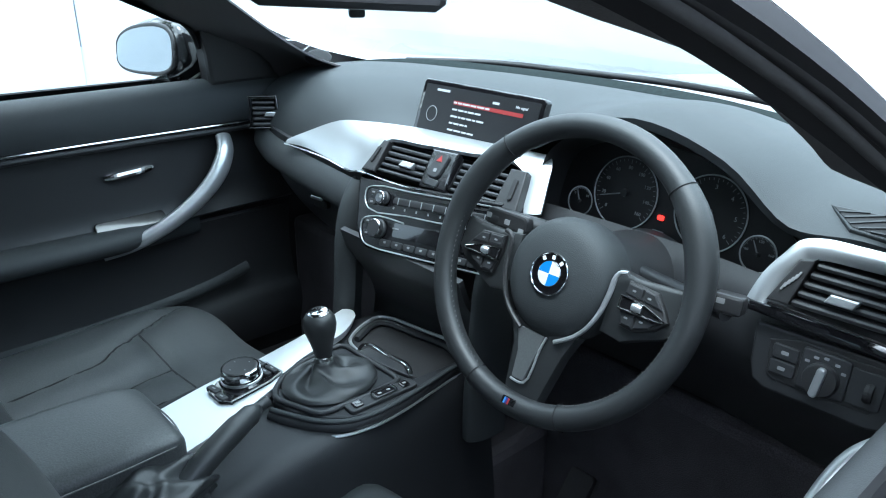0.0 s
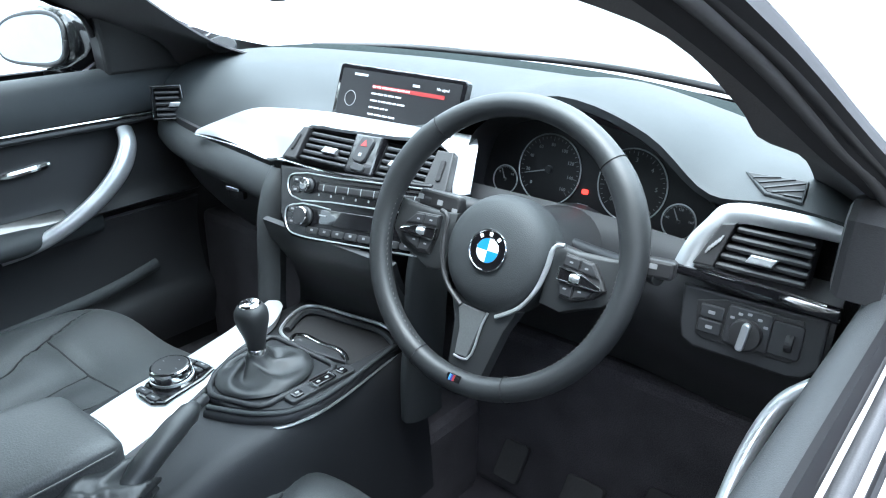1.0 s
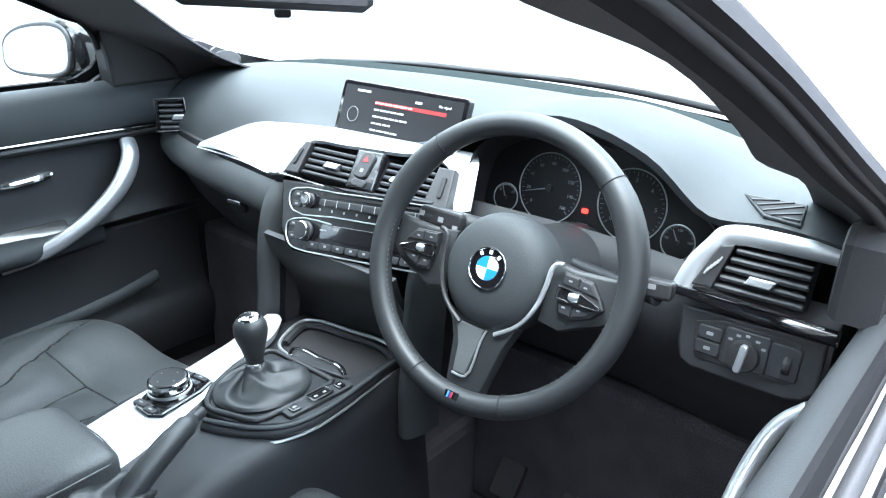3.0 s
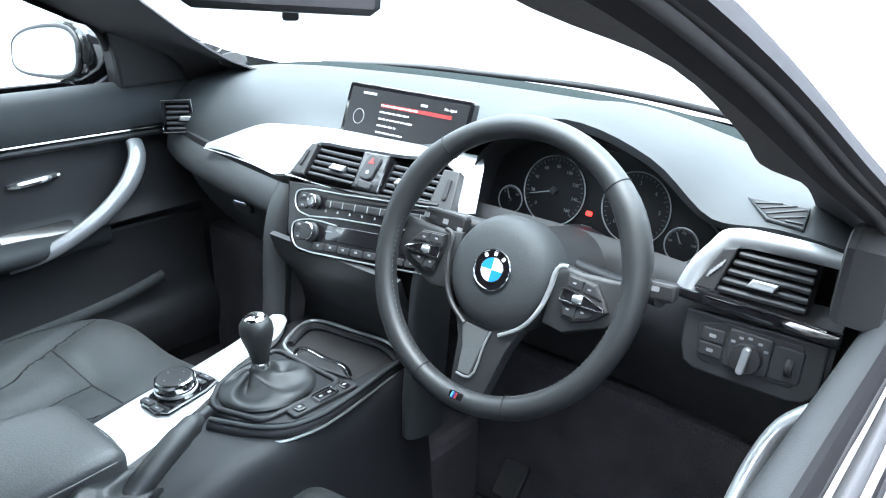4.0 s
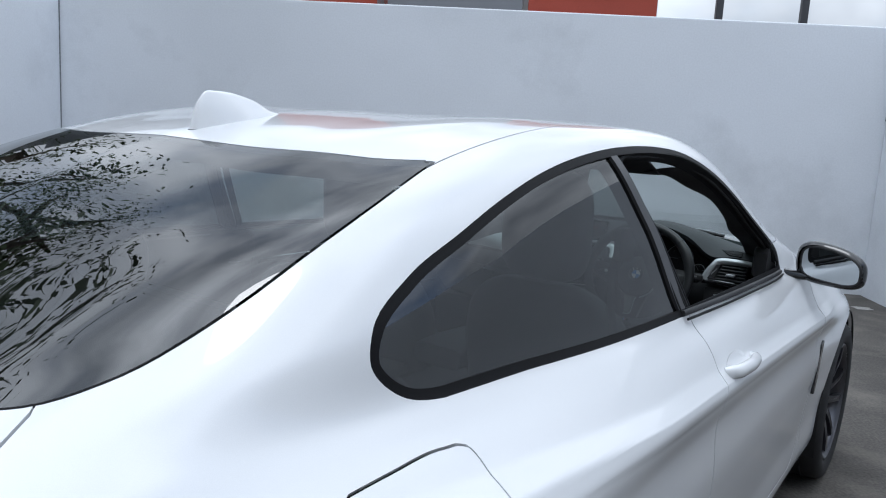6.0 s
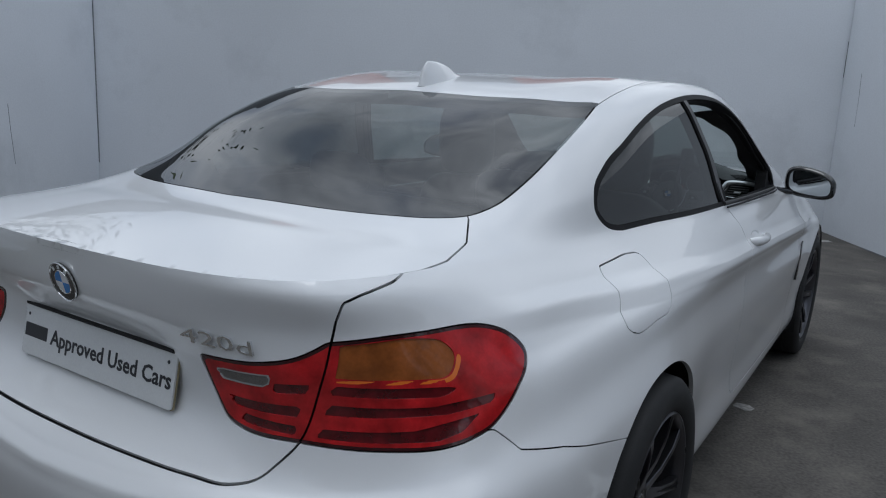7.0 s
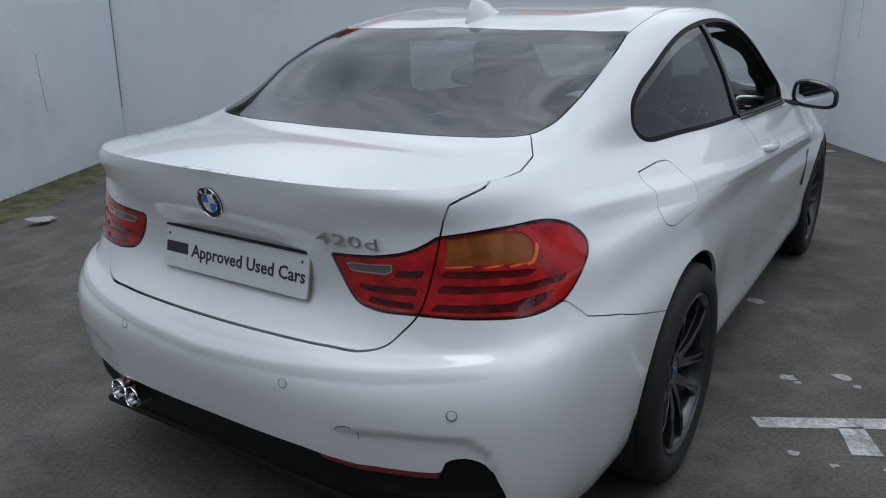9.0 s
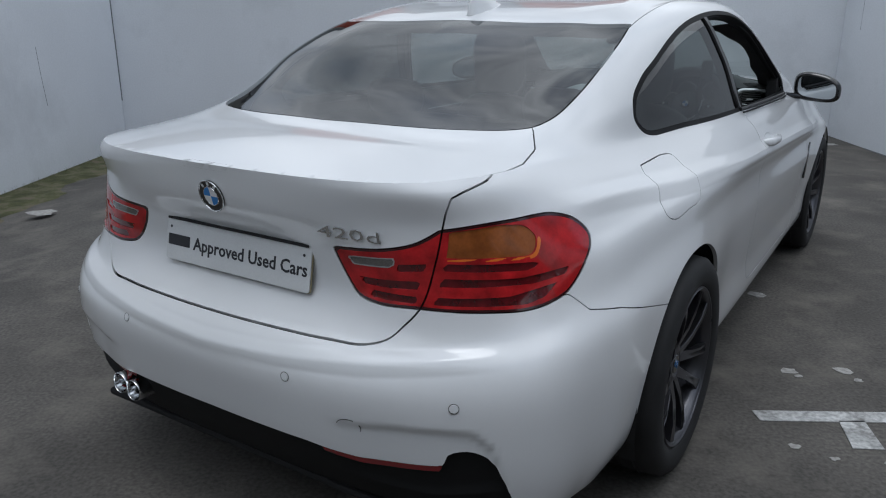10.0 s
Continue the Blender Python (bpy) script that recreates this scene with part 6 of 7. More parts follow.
    part("switch_plate", plate(rrect(.15, .030, .008), .006, facing((sx * (.695 + dx), .26, .742), (-sx * .7, 0, .7)), .002), BLACK_GLOSS, d)
    part("speaker_grille", lathe([(0, .004), (.040, .004), (.047, .002), (.048, -.003)], facing((sx * (.738 + dx), .52, .745), (-sx, 0, .0)), 28), BLACK_PLASTIC, d)
    return d


door_trim(-1, .0)
door_trim(1, .030, -.085, .020, .62)
# window-channel seals along the open driver's window
part("outer_seal", tube(smooth_path([(.800, -.49, 1.026), (.806, -.2, 1.020), (.808, .1, 1.015), (.804, .35, 1.010), (.796, .48, 1.006)], 4), .0065, 8, flat=1.2), BLACK_PLASTIC, car, smooth=60)
part("chrome_free_strip", tube(smooth_path([(.813, -.49, 1.016), (.819, -.2, 1.010), (.821, .1, 1.005), (.817, .35, 1.000), (.806, .48, .998)], 4), .0030, 8, flat=1.2), SEAL, car, "black sill strip")
part("inner_seal", tube(smooth_path([(.786, -.49, 1.012), (.790, -.2, 1.010), (.792, .1, 1.008), (.790, .35, 1.006), (.784, .50, 1.004)], 4), .005, 8), RUBBER, car, smooth=60)
# door-opening seals: rubber bands that follow the upper edge of the window opening


def top_run(inset, deep):
    """A line under the head of the door window, inset below its edge and deep inside the skin."""
    p = np.array(HEAD_LINE)
    d = np.gradient(p, axis=0)
    n = np.stack([d[:, 1], -d[:, 0]], 1) / np.linalg.norm(d, axis=1, keepdims=True)
    n *= np.where(n[:, 1:] > 0, -1, 1)
    q = p + n * inset
    out = []
    for y, z in q:
        v = BODY[0]
        k = np.argmin((v[:, 1] - y) ** 2 + (v[:, 2] - z) ** 2 + 100 * (v[:, 0] < .5))
        out.append((v[k, 0] - deep, y, z))
    return smooth_path(out, 5)


# inner trims of the windscreen pillars, lower end first
PILLAR_NEAR = (
    ((.752, .60, .99), (.71, .62, 1.005), (.645, .65, 1.015)),
    ((.735, .500, 1.035), (.700, .535, 1.060), (.645, .568, 1.068)),
    ((.718, .425, 1.078), (.690, .415, 1.110), (.644, .380, 1.132)),
    ((.704, .330, 1.128), (.682, .315, 1.152), (.652, .290, 1.175)),
    ((.686, .200, 1.196), (.665, .195, 1.222), (.634, .180, 1.236)),
    ((.662, .085, 1.252), (.632, .085, 1.270), (.591, .070, 1.275)),
    ((.640, -.02, 1.292), (.60, .01, 1.303), (.547, .018, 1.304)),
    ((.625, -.14, 1.330), (.55, -.06, 1.328), (.470, .025, 1.303)))
PILLAR_FAR = (
    ((.770, .68, .985), (.70, .78, .985), (.555, .90, .985)),
    ((.770, .60, 1.02), (.70, .72, 1.03), (.555, .80, 1.020)),
    ((.755, .50, 1.10), (.68, .58, 1.10), (.556, .676, 1.060)),
    ((.738, .41, 1.165), (.66, .47, 1.150), (.542, .585, 1.106)),
    ((.715, .33, 1.225), (.635, .38, 1.225), (.525, .455, 1.193)),
    ((.688, .20, 1.285), (.61, .25, 1.285), (.515, .337, 1.277)),
    ((.660, .02, 1.332), (.59, .08, 1.330), (.48, .20, 1.322)),
    ((.640, -.14, 1.348), (.56, -.06, 1.348), (.42, .10, 1.340)))
for sx in (-1, 1):
    for inset, deep, r, mat in ((.012, .004, .0040, RUBBER), (.016, .013, .0050, SEAL), (.021, .024, .0055, RUBBER)):
        line = [(sx * x, y, z, float(far_lift(sx * x, y, z + inset))) for x, y, z in top_run(inset, deep)]
        part("opening_seal", tube([(x + .36 * up, y, z + up) for x, y, z, up in line], r, 8), mat, car, smooth=70)
    for d, r, mat in ((-.004, .0045, RUBBER), (.030, .0040, RUBBER), (.056, .0065, RUBBER), (.070, .0055, SEAL)):
        run = []
        for k in range(9):
            z = 1.028 + .322 * k / 8
            run.append((sx * (np.interp(z, [1.02, 1.20, 1.36], [.796, .738, .668]) - (.006 if d > .05 else -.0015)), -.488 - .170 * (z - 1.033) / .322 + d * (1 - .24 * k / 8), z))
        if d > .05:
            run += [(sx * (.664 - .0), run[-1][1] + .018, 1.362), (sx * .664, run[-1][1] + .05, 1.366)]
        part("pillar_seal", tube(smooth_path(run, 3), r, 8), mat, car, smooth=70)
    part("mirror_triangle", plate([(-sx * (y - .44), z) for y, z in (((.405, -.01), (.60, -.01), (.500, .030), (.478, .060), (.442, .082), (.424, .082), (.410, .064)) if sx > 0 else ((.486, .0), (.66, .0), (.64, .04), (.56, .115), (.490, .160), (.458, .160), (.470, .125), (.481, .07)))], .045, facing((sx * .722, .44, 1.0), (-sx, 0, 0)), .010), BLACK_PLASTIC, car)
    rows_ = []
    run = np.array(top_run(.020, .026))[::-1]
    for a, b, c in (PILLAR_NEAR if sx > 0 else PILLAR_FAR):
        if a[1] < .47:
            a = tuple(float(np.interp(a[1], run[:, 1], run[:, k])) for k in range(3))
            up = float(far_lift(sx * a[0], a[1], a[2] + .02))
            a = (a[0] - .36 * up, a[1], a[2] + up)
            b = tuple((a[k] + c[k]) / 2 + (0, 0, .006)[k] for k in range(3))
        rows_.append([(sx * x, y, z) for x, y, z in (a, b, c)])
    part("pillar_trim", sheet(rows_, 4, 4, .004), LINING, car, "woven dark pillar trim", smooth=80)
part("header_trim", sheet([[(x, y + dy, z + dz) for x, dy, dz in ((-.54, -.13, .006), (-.44, -.02, 0), (-.22, .02, 0), (0, .03, 0), (.22, .02, 0), (.44, -.02, 0), (.54, -.13, .006))] for y, z in ((-.16, 1.375), (-.02, 1.352), (.08, 1.315), (.135, 1.298), (.15, 1.310))], 3, 3, .004), LINING, car, "dark header trim above the windscreen", smooth=80)

# ------------------------------------------------------------ seats
def seat(cx, name, label, back=0.0):
    st = tagged(new(name))
    st.parent = car
    st["label"] = label

    def ring(y, z, w, h, lift):
        out = []
        for a in np.linspace(0, 2 * math.pi, 25)[:-1]:
            c, s = math.cos(a), math.sin(a)
            x = w * math.copysign(abs(c) ** .45, c)
            zz = z + h * math.copysign(abs(s) ** .6, s)
            if s > 0:
                zz += lift * (abs(x) / w) ** 2.6 - .010 * math.exp(-(x / .05) ** 2)
            out.append((cx + x, y - back, zz))
        return out
    seams = [[(cx + sx * .196, .279, .580), (cx + sx * .164, .221, .584), (cx + sx * .144, .176, .580), (cx + sx * .120, .126, .573), (cx + sx * .100, .070, .562), (cx + sx * .095, -.10, .548)] for sx in (-1, 1)]
    seams.append([(cx - .144, .178, .580), (cx - .088, .180, .573), (cx, .182, .558), (cx + .088, .180, .573), (cx + .144, .178, .580)])
    seams.append([(cx + .002, .180, .558), (cx + .004, .10, .552), (cx + .004, .0, .546), (cx + .004, -.10, .542)])
    seams = [smooth_path([(x, y - back, z) for x, y, z in q], 6) for q in seams]
    bm = (blob([ring(.345, .485, .17, .045, .0), ring(.335, .49, .215, .075, .004), ring(.30, .495, .235, .085, .014), ring(.20, .49, .245, .085, .035), ring(.05, .475, .25, .085, .045), ring(-.12, .46, .25, .085, .045), ring(-.22, .46, .24, .08, .03)], 4, 9))
    dents = np.array([p for q in seams for p in q])
    for v in bm.verts:
        if v.co.z > .50:
            v.co.z -= .010 * math.exp(-float(((dents[:, :2] - np.array(v.co[:2])) ** 2).sum(axis=1).min()) / .013 ** 2) - .003
    tree_ = bvhtree.BVHTree.FromBMesh(bm)
    part("cushion", bm, LEATHER, st, smooth=70)
    # seams on the cushion, let into its top
    for q in seams:
        line = []
        for x, y, z in q:
            hit = tree_.ray_cast(Vector((x, y, .8)), Vector((0, 0, -1)))[0]
            if hit:
                line.append(tuple(hit + Vector((0, 0, -.0006))))
        part("seam", tube(line, .0022, 6), GAP, st)

    def back_ring(z, y, w, t, bol):
        out = []
        for a in np.linspace(0, 2 * math.pi, 25)[:-1]:
            c, s = math.cos(a), math.sin(a)
            x = w * math.copysign(abs(c) ** .5, c)
            yy = y + t * math.copysign(abs(s) ** .7, s)
            if s > 0:
                yy += bol * (abs(x) / w) ** 2.4
            out.append((cx + x, yy, z))
        return out
    part("backrest", blob([back_ring(.46, -.16, .22, .07, .0), back_ring(.55, -.18, .25, .075, .045), (back_ring(.70, -.215, .26, .075, .055)), back_ring(.84, -.25, .25, .07, .045), back_ring(.93, -.275, .215, .06, .02), back_ring(.985, -.29, .15, .045, .0), back_ring(1.0, -.295, .10, .03, .0)], 2, 4), LEATHER, st, smooth=70)
    for sx in (-1, 1):
        part("headrest_post", tube([(cx + sx * .05, -.298, .96), (cx + sx * .05, -.298, 1.06)], .006, 8), CHROME, st)
    part("headrest", blob([back_ring(1.005, -.285, .06, .03, .0), back_ring(1.02, -.28, .105, .045, .0), back_ring(1.06, -.278, .125, .055, .0), back_ring(1.15, -.280, .130, .058, .0), back_ring(1.245, -.285, .125, .052, .0), back_ring(1.292, -.290, .100, .040, .0), back_ring(1.310, -.292, .06, .022, .0)], 2, 4), LEATHER, st, smooth=70)
    return st


seat(.335, "driver_seat", "black leather driver's seat with a tall headrest", .06)
seat(-.37, "passenger_seat", "black leather passenger seat with stitched bolsters")
# rear bench and shelf
rb = part("rear_bench", blob([[(w * math.copysign(abs(math.cos(a)) ** .4, math.cos(a)), y, z + h * math.copysign(abs(math.sin(a)) ** .5, math.sin(a))) for a in np.linspace(0, 2 * math.pi, 25)[:-1]] for y, z, w, h in ((-.62, .45, .55, .05), (-.66, .46, .60, .09), (-.95, .47, .62, .11), (-1.02, .60, .62, .22), (-1.14, .72, .61, .29), (-1.20, .76, .58, .26))], 2, 3), LEATHER, car, "black leather rear bench", smooth=70)
for cx in (-.34, .34):
    part("rear_headrest", blob([[(cx + w * math.copysign(abs(math.cos(a)) ** .5, math.cos(a)), -1.17 + t * math.sin(a), z) for a in np.linspace(0, 2 * math.pi, 17)[:-1]] for z, w, t in ((1.0, .08, .03), (1.02, .115, .045), (1.08, .125, .05), (1.12, .11, .04), (1.135, .07, .02))], 2, 3), LEATHER, rb, smooth=70)
part("parcel_shelf", box(-.56, -1.86, .985, .56, -1.16, 1.005, .006), CARPET, car)
# seat belt on the driver's side
part("belt_strap", sheet([[(.655, -.55, 1.16), (.655, -.51, 1.16)], [(.64, -.545, 1.08), (.64, -.505, 1.08)], [(.66, -.53, .9), (.66, -.49, .9)], [(.68, -.50, .6), (.68, -.46, .6)]], 3, 2, .002), RUBBER, car)
part("belt_guide", plate(rrect(.05, .075, .012), .02, facing((.665, -.55, 1.17), (-1, .3, 0)), .004), HARD, car)

# ------------------------------------------------------------ mirrors
MIRROR = material("mirror_glass", (0.42, 0.45, 0.47), rough=0.01, metal=1.0)
rvm = part("rear_view_mirror", plate([(-.128, -.026), (-.116, -.034), (.108, -.044), (.122, -.034), (.124, .032), (.114, .038), (-.116, .038), (-.128, .030)], .022, facing((.058, .318, 1.262), (.84, -.53, -.08)), .006), BLACK_PLASTIC, car, "black interior mirror", smooth=40)
part("mirror_foot", tube([(.045, .33, 1.28), (.02, .36, 1.325)], .016, 10), BLACK_PLASTIC, rvm, smooth=60)
part("mirror_pane", plate([(-.118, -.024), (.112, -.034), (.114, .028), (-.118, .030)], .001, off(facing((.058, .318, 1.262), (.84, -.53, -.08)), 0, 0, .0008)), material("dim_mirror", (0.10, 0.10, 0.11), rough=0.05, metal=0.6), rvm)
part("mirror_sensor", plate(rrect(.022, .012, .004), .010, facing((.030, .345, 1.216), (.84, -.53, -.08)), .002), HARD, rvm)
part("screen_sticker", lathe([(0, .002), (.045, .002), (.050, .0)], facing((-.600, .690, 1.060), (.70, -.60, .38)) @ Matrix.Diagonal((.62, .36, 1, 1)), 24), BLACK_PLASTIC, car)


def side_mirror(sx, dx=0.0, dy=0.0, dz=0.0, front=.610, tilt=-.016, grow=1.0):
    """A black door mirror: domed housing, glass, foot."""
    rings = []
    for y, x0, x1, z0, z1 in ((.60, .822, 1.022, .965, 1.098), (.612, .815, 1.030, .955, 1.108), (.64, .818, 1.030, .956, 1.107), (.69, .83, 1.018, .965, 1.095), (.73, .855, .985, .985, 1.068), (.745, .89, .95, 1.01, 1.04)):
        ring = []
        for a in np.linspace(0, 2 * math.pi, 25)[:-1]:
            c, s = math.cos(a), math.sin(a)
            u = .5 + .5 * math.copysign(abs(c) ** .62, c)
            top = z1 - (.042 * u ** 2)
            low = z0 + .012 * (1 - u)
            v = .5 + .5 * math.copysign(abs(s) ** .62, s)
            ring.append((sx * (1.03 + (x0 + (x1 - x0) * u - 1.03) * grow + dx), y - .015 * u + dy, low + (top - low) * v + dz))
        rings.append(ring)
    mr = part("door_mirror", blob(rings, 2, 3, False), BLACK_GLOSS, car, "gloss black door mirror", smooth=70)
    inner = []
    for k, a in enumerate(np.linspace(0, 2 * math.pi, 33)[:-1]):
        c, s = math.cos(a), math.sin(a)
        u = .5 + .44 * math.copysign(abs(c) ** .6, c)
        top, low = 1.100 - .042 * u ** 2, .963 + .012 * (1 - u)
        v = .5 + .42 * math.copysign(abs(s) ** .6, s)
        inner.append((sx * (1.03 + (.822 + .202 * u - 1.03) * grow + dx), front - .040 * u + tilt * v + dy, low + (top - low) * v + dz))
    bm = bmesh.new()
    f = bm.faces.new([bm.verts.new(q) for q in inner])
    bmesh.ops.recalc_face_normals(bm, faces=bm.faces)
    part("mirror_pane", bm, MIRROR, mr, "mirror glass")
    rim = [(q[0], q[1] + .006, q[2]) for q in inner]
    part("mirror_bezel", tube([((q[0] - sx * (1.03 - .108 * grow + dx)) * 1.045 + sx * (1.03 - .108 * grow + dx), q[1] - .001, (q[2] - 1.03 - dz) * 1.05 + 1.03 + dz) for q in rim], .006, 8, True), BLACK_PLASTIC, mr, smooth=60)
    part("mirror_foot", blob([[(sx * (x + dx * min((x - .785) / .05, 1)), y + dy + .035 * math.cos(a), z + dz * .5 + .014 * math.sin(a)) for a in np.linspace(0, 2 * math.pi, 13)[:-1]] for x, y, z in ((.785, .56, .995), (.82, .60, .985), (.86, .64, .98), (.90, .65, .985))], 2, 3), BLACK_GLOSS, mr, smooth=70)
    return mr


side_mirror(1, front=.612, tilt=-.004)
side_mirror(-1, .058, -.145, .035, .590, .010, 1.36)

# ------------------------------------------------------------ wheels
FACE_CUT = material("machined_alloy", (0.30, 0.31, 0.32), rough=0.28, metal=0.9, grain=0.05, grain_scale=500)
DISC = material("brake_disc", (0.30, 0.29, 0.28), rough=0.35, metal=0.9, grain=0.1, grain_scale=300)


def wheel():
    """A tyre on a dark alloy with five split spokes; the axle is the x axis, the outer side is +x."""
    w = new("wheel")
    w.parent = car
    w["label"] = "dark grey alloy wheel with split spokes"
    turn = pose(0, 0, 0, 0, 90, 0)
    ty = part("tyre", lathe([(.236, -.09), (.245, -.108), (.280, -.116), (.312, -.110), (.327, -.096), (.331, -.06), (.332, 0), (.331, .06), (.327, .096), (.312, .112), (.285, .119), (.258, .114), (.243, .105), (.238, .09)], turn, 64), RUBBER, w, smooth=50)
    for k in range(3):
        part("tread_groove", tube([(-.045 + .045 * k, .3325 * math.cos(a), .3325 * math.sin(a)) for a in np.linspace(0, 2 * math.pi, 65)[:-1]], .0035, 4, True), GAP, ty)
    part("rim_barrel", lathe([(.243, .104), (.236, .107), (.228, .100), (.222, .08), (.215, .0), (.222, -.09), (.238, -.1)], turn, 56), DARK_METAL, w, smooth=50)
    part("rim_lip", tube([(.105, .2375 * math.cos(a), .2375 * math.sin(a)) for a in np.linspace(0, 2 * math.pi, 57)[:-1]], .0040, 6, True), DARK_METAL, w, smooth=60)
    part("brake_disc", lathe([(.0, .02), (.165, .02), (.165, .0), (0, .0)], turn, 40), DISC, w, smooth=30)
    part("hub_bowl", lathe([(.0, .066), (.035, .066), (.040, .070), (.062, .064), (.075, .045), (.08, .02)], turn, 36), DARK_METAL, w, smooth=40)
    for k in range(5):
        for sgn in (-1, 1):
            a0, a1 = 72 * k + sgn * 9, 72 * k + sgn * 21
            c0, s0, c1, s1 = (math.cos(radians(a0)), math.sin(radians(a0)), math.cos(radians(a1)), math.sin(radians(a1)))
            inner, outer = Vector((.064, .048 * c0, .048 * s0)), Vector((.098, .229 * c1, .229 * s1))
            d = (outer - inner).normalized()
            side = Vector((1, 0, 0)).cross(d).normalized()
            up = d.cross(side)
            bm = bmesh.new()
            rings = []
            for t, half, dep in ((0, .017, .030), (.35, .0125, .030), (.7, .0115, .028), (1, .018, .024)):
                p = inner.lerp(outer, t) + Vector((.010 * math.sin(t * math.pi), 0, 0))
                rings.append([bm.verts.new(p + q) for q in (side * half, side * half * .9 + up * .002 * sgn, -side * half * .9, -side * half, -side * half * .6 - Vector((dep, 0, 0)), side * half * .6 - Vector((dep, 0, 0)))])
            for u, v in zip(rings, rings[1:]):
                for j in range(6):
                    bm.faces.new((u[j], u[(j + 1) % 6], v[(j + 1) % 6], v[j]))
            bm.faces.new(rings[0])
            bm.faces.new(rings[-1])
            bmesh.ops.recalc_face_normals(bm, faces=bm.faces)
            sp = part("spoke", bm, DARK_METAL, w, smooth=30)
            bm = bmesh.new()
            cut = []
            for t, half in ((.30, .002), (.6, .007), (1, .014)):
                p = inner.lerp(outer, t) + Vector((.010 * math.sin(t * math.pi) + .0012, 0, 0))
                cut.append([bm.verts.new(p + side * half * .9 * (1 if sgn > 0 else .2)), bm.verts.new(p - side * half * .9 * (1 if sgn < 0 else .2))])
            for u, v in zip(cut, cut[1:]):
                bm.faces.new((u[0], u[1], v[1], v[0]))
            bmesh.ops.solidify(bm, geom=bm.faces[:], thickness=.0008)
            part("spoke_face", bm, FACE_CUT, sp)
    for k in range(5):
        a = radians(72 * k + 36)
        part("wheel_bolt", lathe([(.0, .012), (.007, .012), (.008, 0)], Matrix.Translation((.055, .040 * math.cos(a), .040 * math.sin(a))) @ turn, 10), CHROME, w)
    part("hub_cap", lathe([(0, .0015), (.026, .001), (.030, -.004)], Matrix.Translation((.0685, 0, 0)) @ turn, 28), PIANO, w)
    for k in (0, 2):
        pts = [(0, 0)] + [(.016 * math.cos(a), .016 * math.sin(a)) for a in np.linspace(k * math.pi / 2, (k + 1) * math.pi / 2, 7)]
        part("cap_quarter", plate(pts, .001, Matrix.Translation((.0715, 0, 0)) @ turn), BADGE_BLUE, w)
    return w


w0 = wheel()
w0.matrix_basis = pose(.812, -1.398, .3445, 14) @ Matrix.Scale(1.038, 4)
for x, y, side, a in ((.785, 1.405, 1, 40), (-.850, -1.405, -1, 25), (-.800, 1.405, -1, 60)):
    copy_thing(w0, pose(x, y, .3445, a, 0, 0 if side > 0 else 180))
# wheel housings and underside
for y in (-1.405, 1.405):
    for sx in (-1, 1):
        bm = bmesh.new()
        pts = [(y + .397 * math.cos(a), .345 + .397 * math.sin(a)) for a in np.linspace(-.35, math.pi + .35, 25)]
        ring_o = [bm.verts.new((sx * .895, q[0], q[1])) for q in pts]
        ring_i = [bm.verts.new((sx * .60, q[0], q[1])) for q in pts]
        for k in range(len(pts) - 1):
            bm.faces.new((ring_o[k], ring_o[k + 1], ring_i[k + 1], ring_i[k]))
        bm.faces.new(ring_i)
        bmesh.ops.recalc_face_normals(bm, faces=bm.faces)
        part("wheel_housing", bm, GAP, car)
part("underbody", box(-.72, -2.28, .17, .72, 2.0, .195, .01), GAP, car)
part("boot_floor", box(-.60, -2.24, .20, .60, -1.25, .62), GAP, car)
part("rear_valance", sheet([[(x, y, z) for x, y in ((-.60, -2.27), (-.3, -2.33), (0, -2.345), (.3, -2.33), (.60, -2.27))] for y, z in ((0, .40),)] + [[(x, y + .01, .30) for x, y in ((-.60, -2.27), (-.3, -2.33), (0, -2.345), (.3, -2.33), (.60, -2.27))], [(x, y + .07, .22) for x, y in ((-.60, -2.27), (-.3, -2.33), (0, -2.345), (.3, -2.33), (.60, -2.27))]], 3, 4, .01), UNDER_BLACK, car, smooth=50)
# exhaust tips
for x, z in ((-.437, .349), (-.378, .341)):
    em = facing((x, -2.415, z), (0, -1, .04))
    tp = part("exhaust_tip", lathe([(.0285, -.16), (.0285, -.004), (.0300, 0), (.0315, -.003), (.0318, -.012), (.0310, -.16)], em, 32), CHROME, car, "polished round exhaust tip", smooth=60)
    part("pipe_bore", lathe([(0, -.10), (.0285, -.10)], em, 24), GAP, tp)
# bumper reflectors
REFLECTOR = material("reflector_red", (0.25, 0.008, 0.012), rough=0.2, coat=1.0, grain=0.15, grain_scale=500)
REFL_LINE = poly([(.33, .392), (.44, .382)], [(.44, .382), (.632, .396)], [(.632, .396), (.632, .378)], [(.632, .378), (.44, .362)], [(.44, .362), (.34, .374)])
refl, _ = cutout(insert, f_wrap(REFL_LINE), 0)
for m in (lambda q: q, mirrored):
    panel("bumper_reflector", shifted(m(refl), -.010), REFLECTOR, car, .008, "red bumper reflector")


def skin_frame(x, z, lift=0.0):
    """A frame on the tail's skin at height z and distance x from the middle, turned outwards."""
    v = SIDE[0]
    q = v[np.argmin((v[:, 0] - abs(x)) ** 2 + (v[:, 2] - z) ** 2 + 1e3 * (v[:, 1] > -1.9))]
    n = Vector(q[3:6])
    p = Vector((abs(x), q[1], z)) + n * lift
    if x < 0:
        p.x, n.x = -p.x, -n.x
    p.x = float(far_spread(p.x, p.y))
    return facing(p, n)


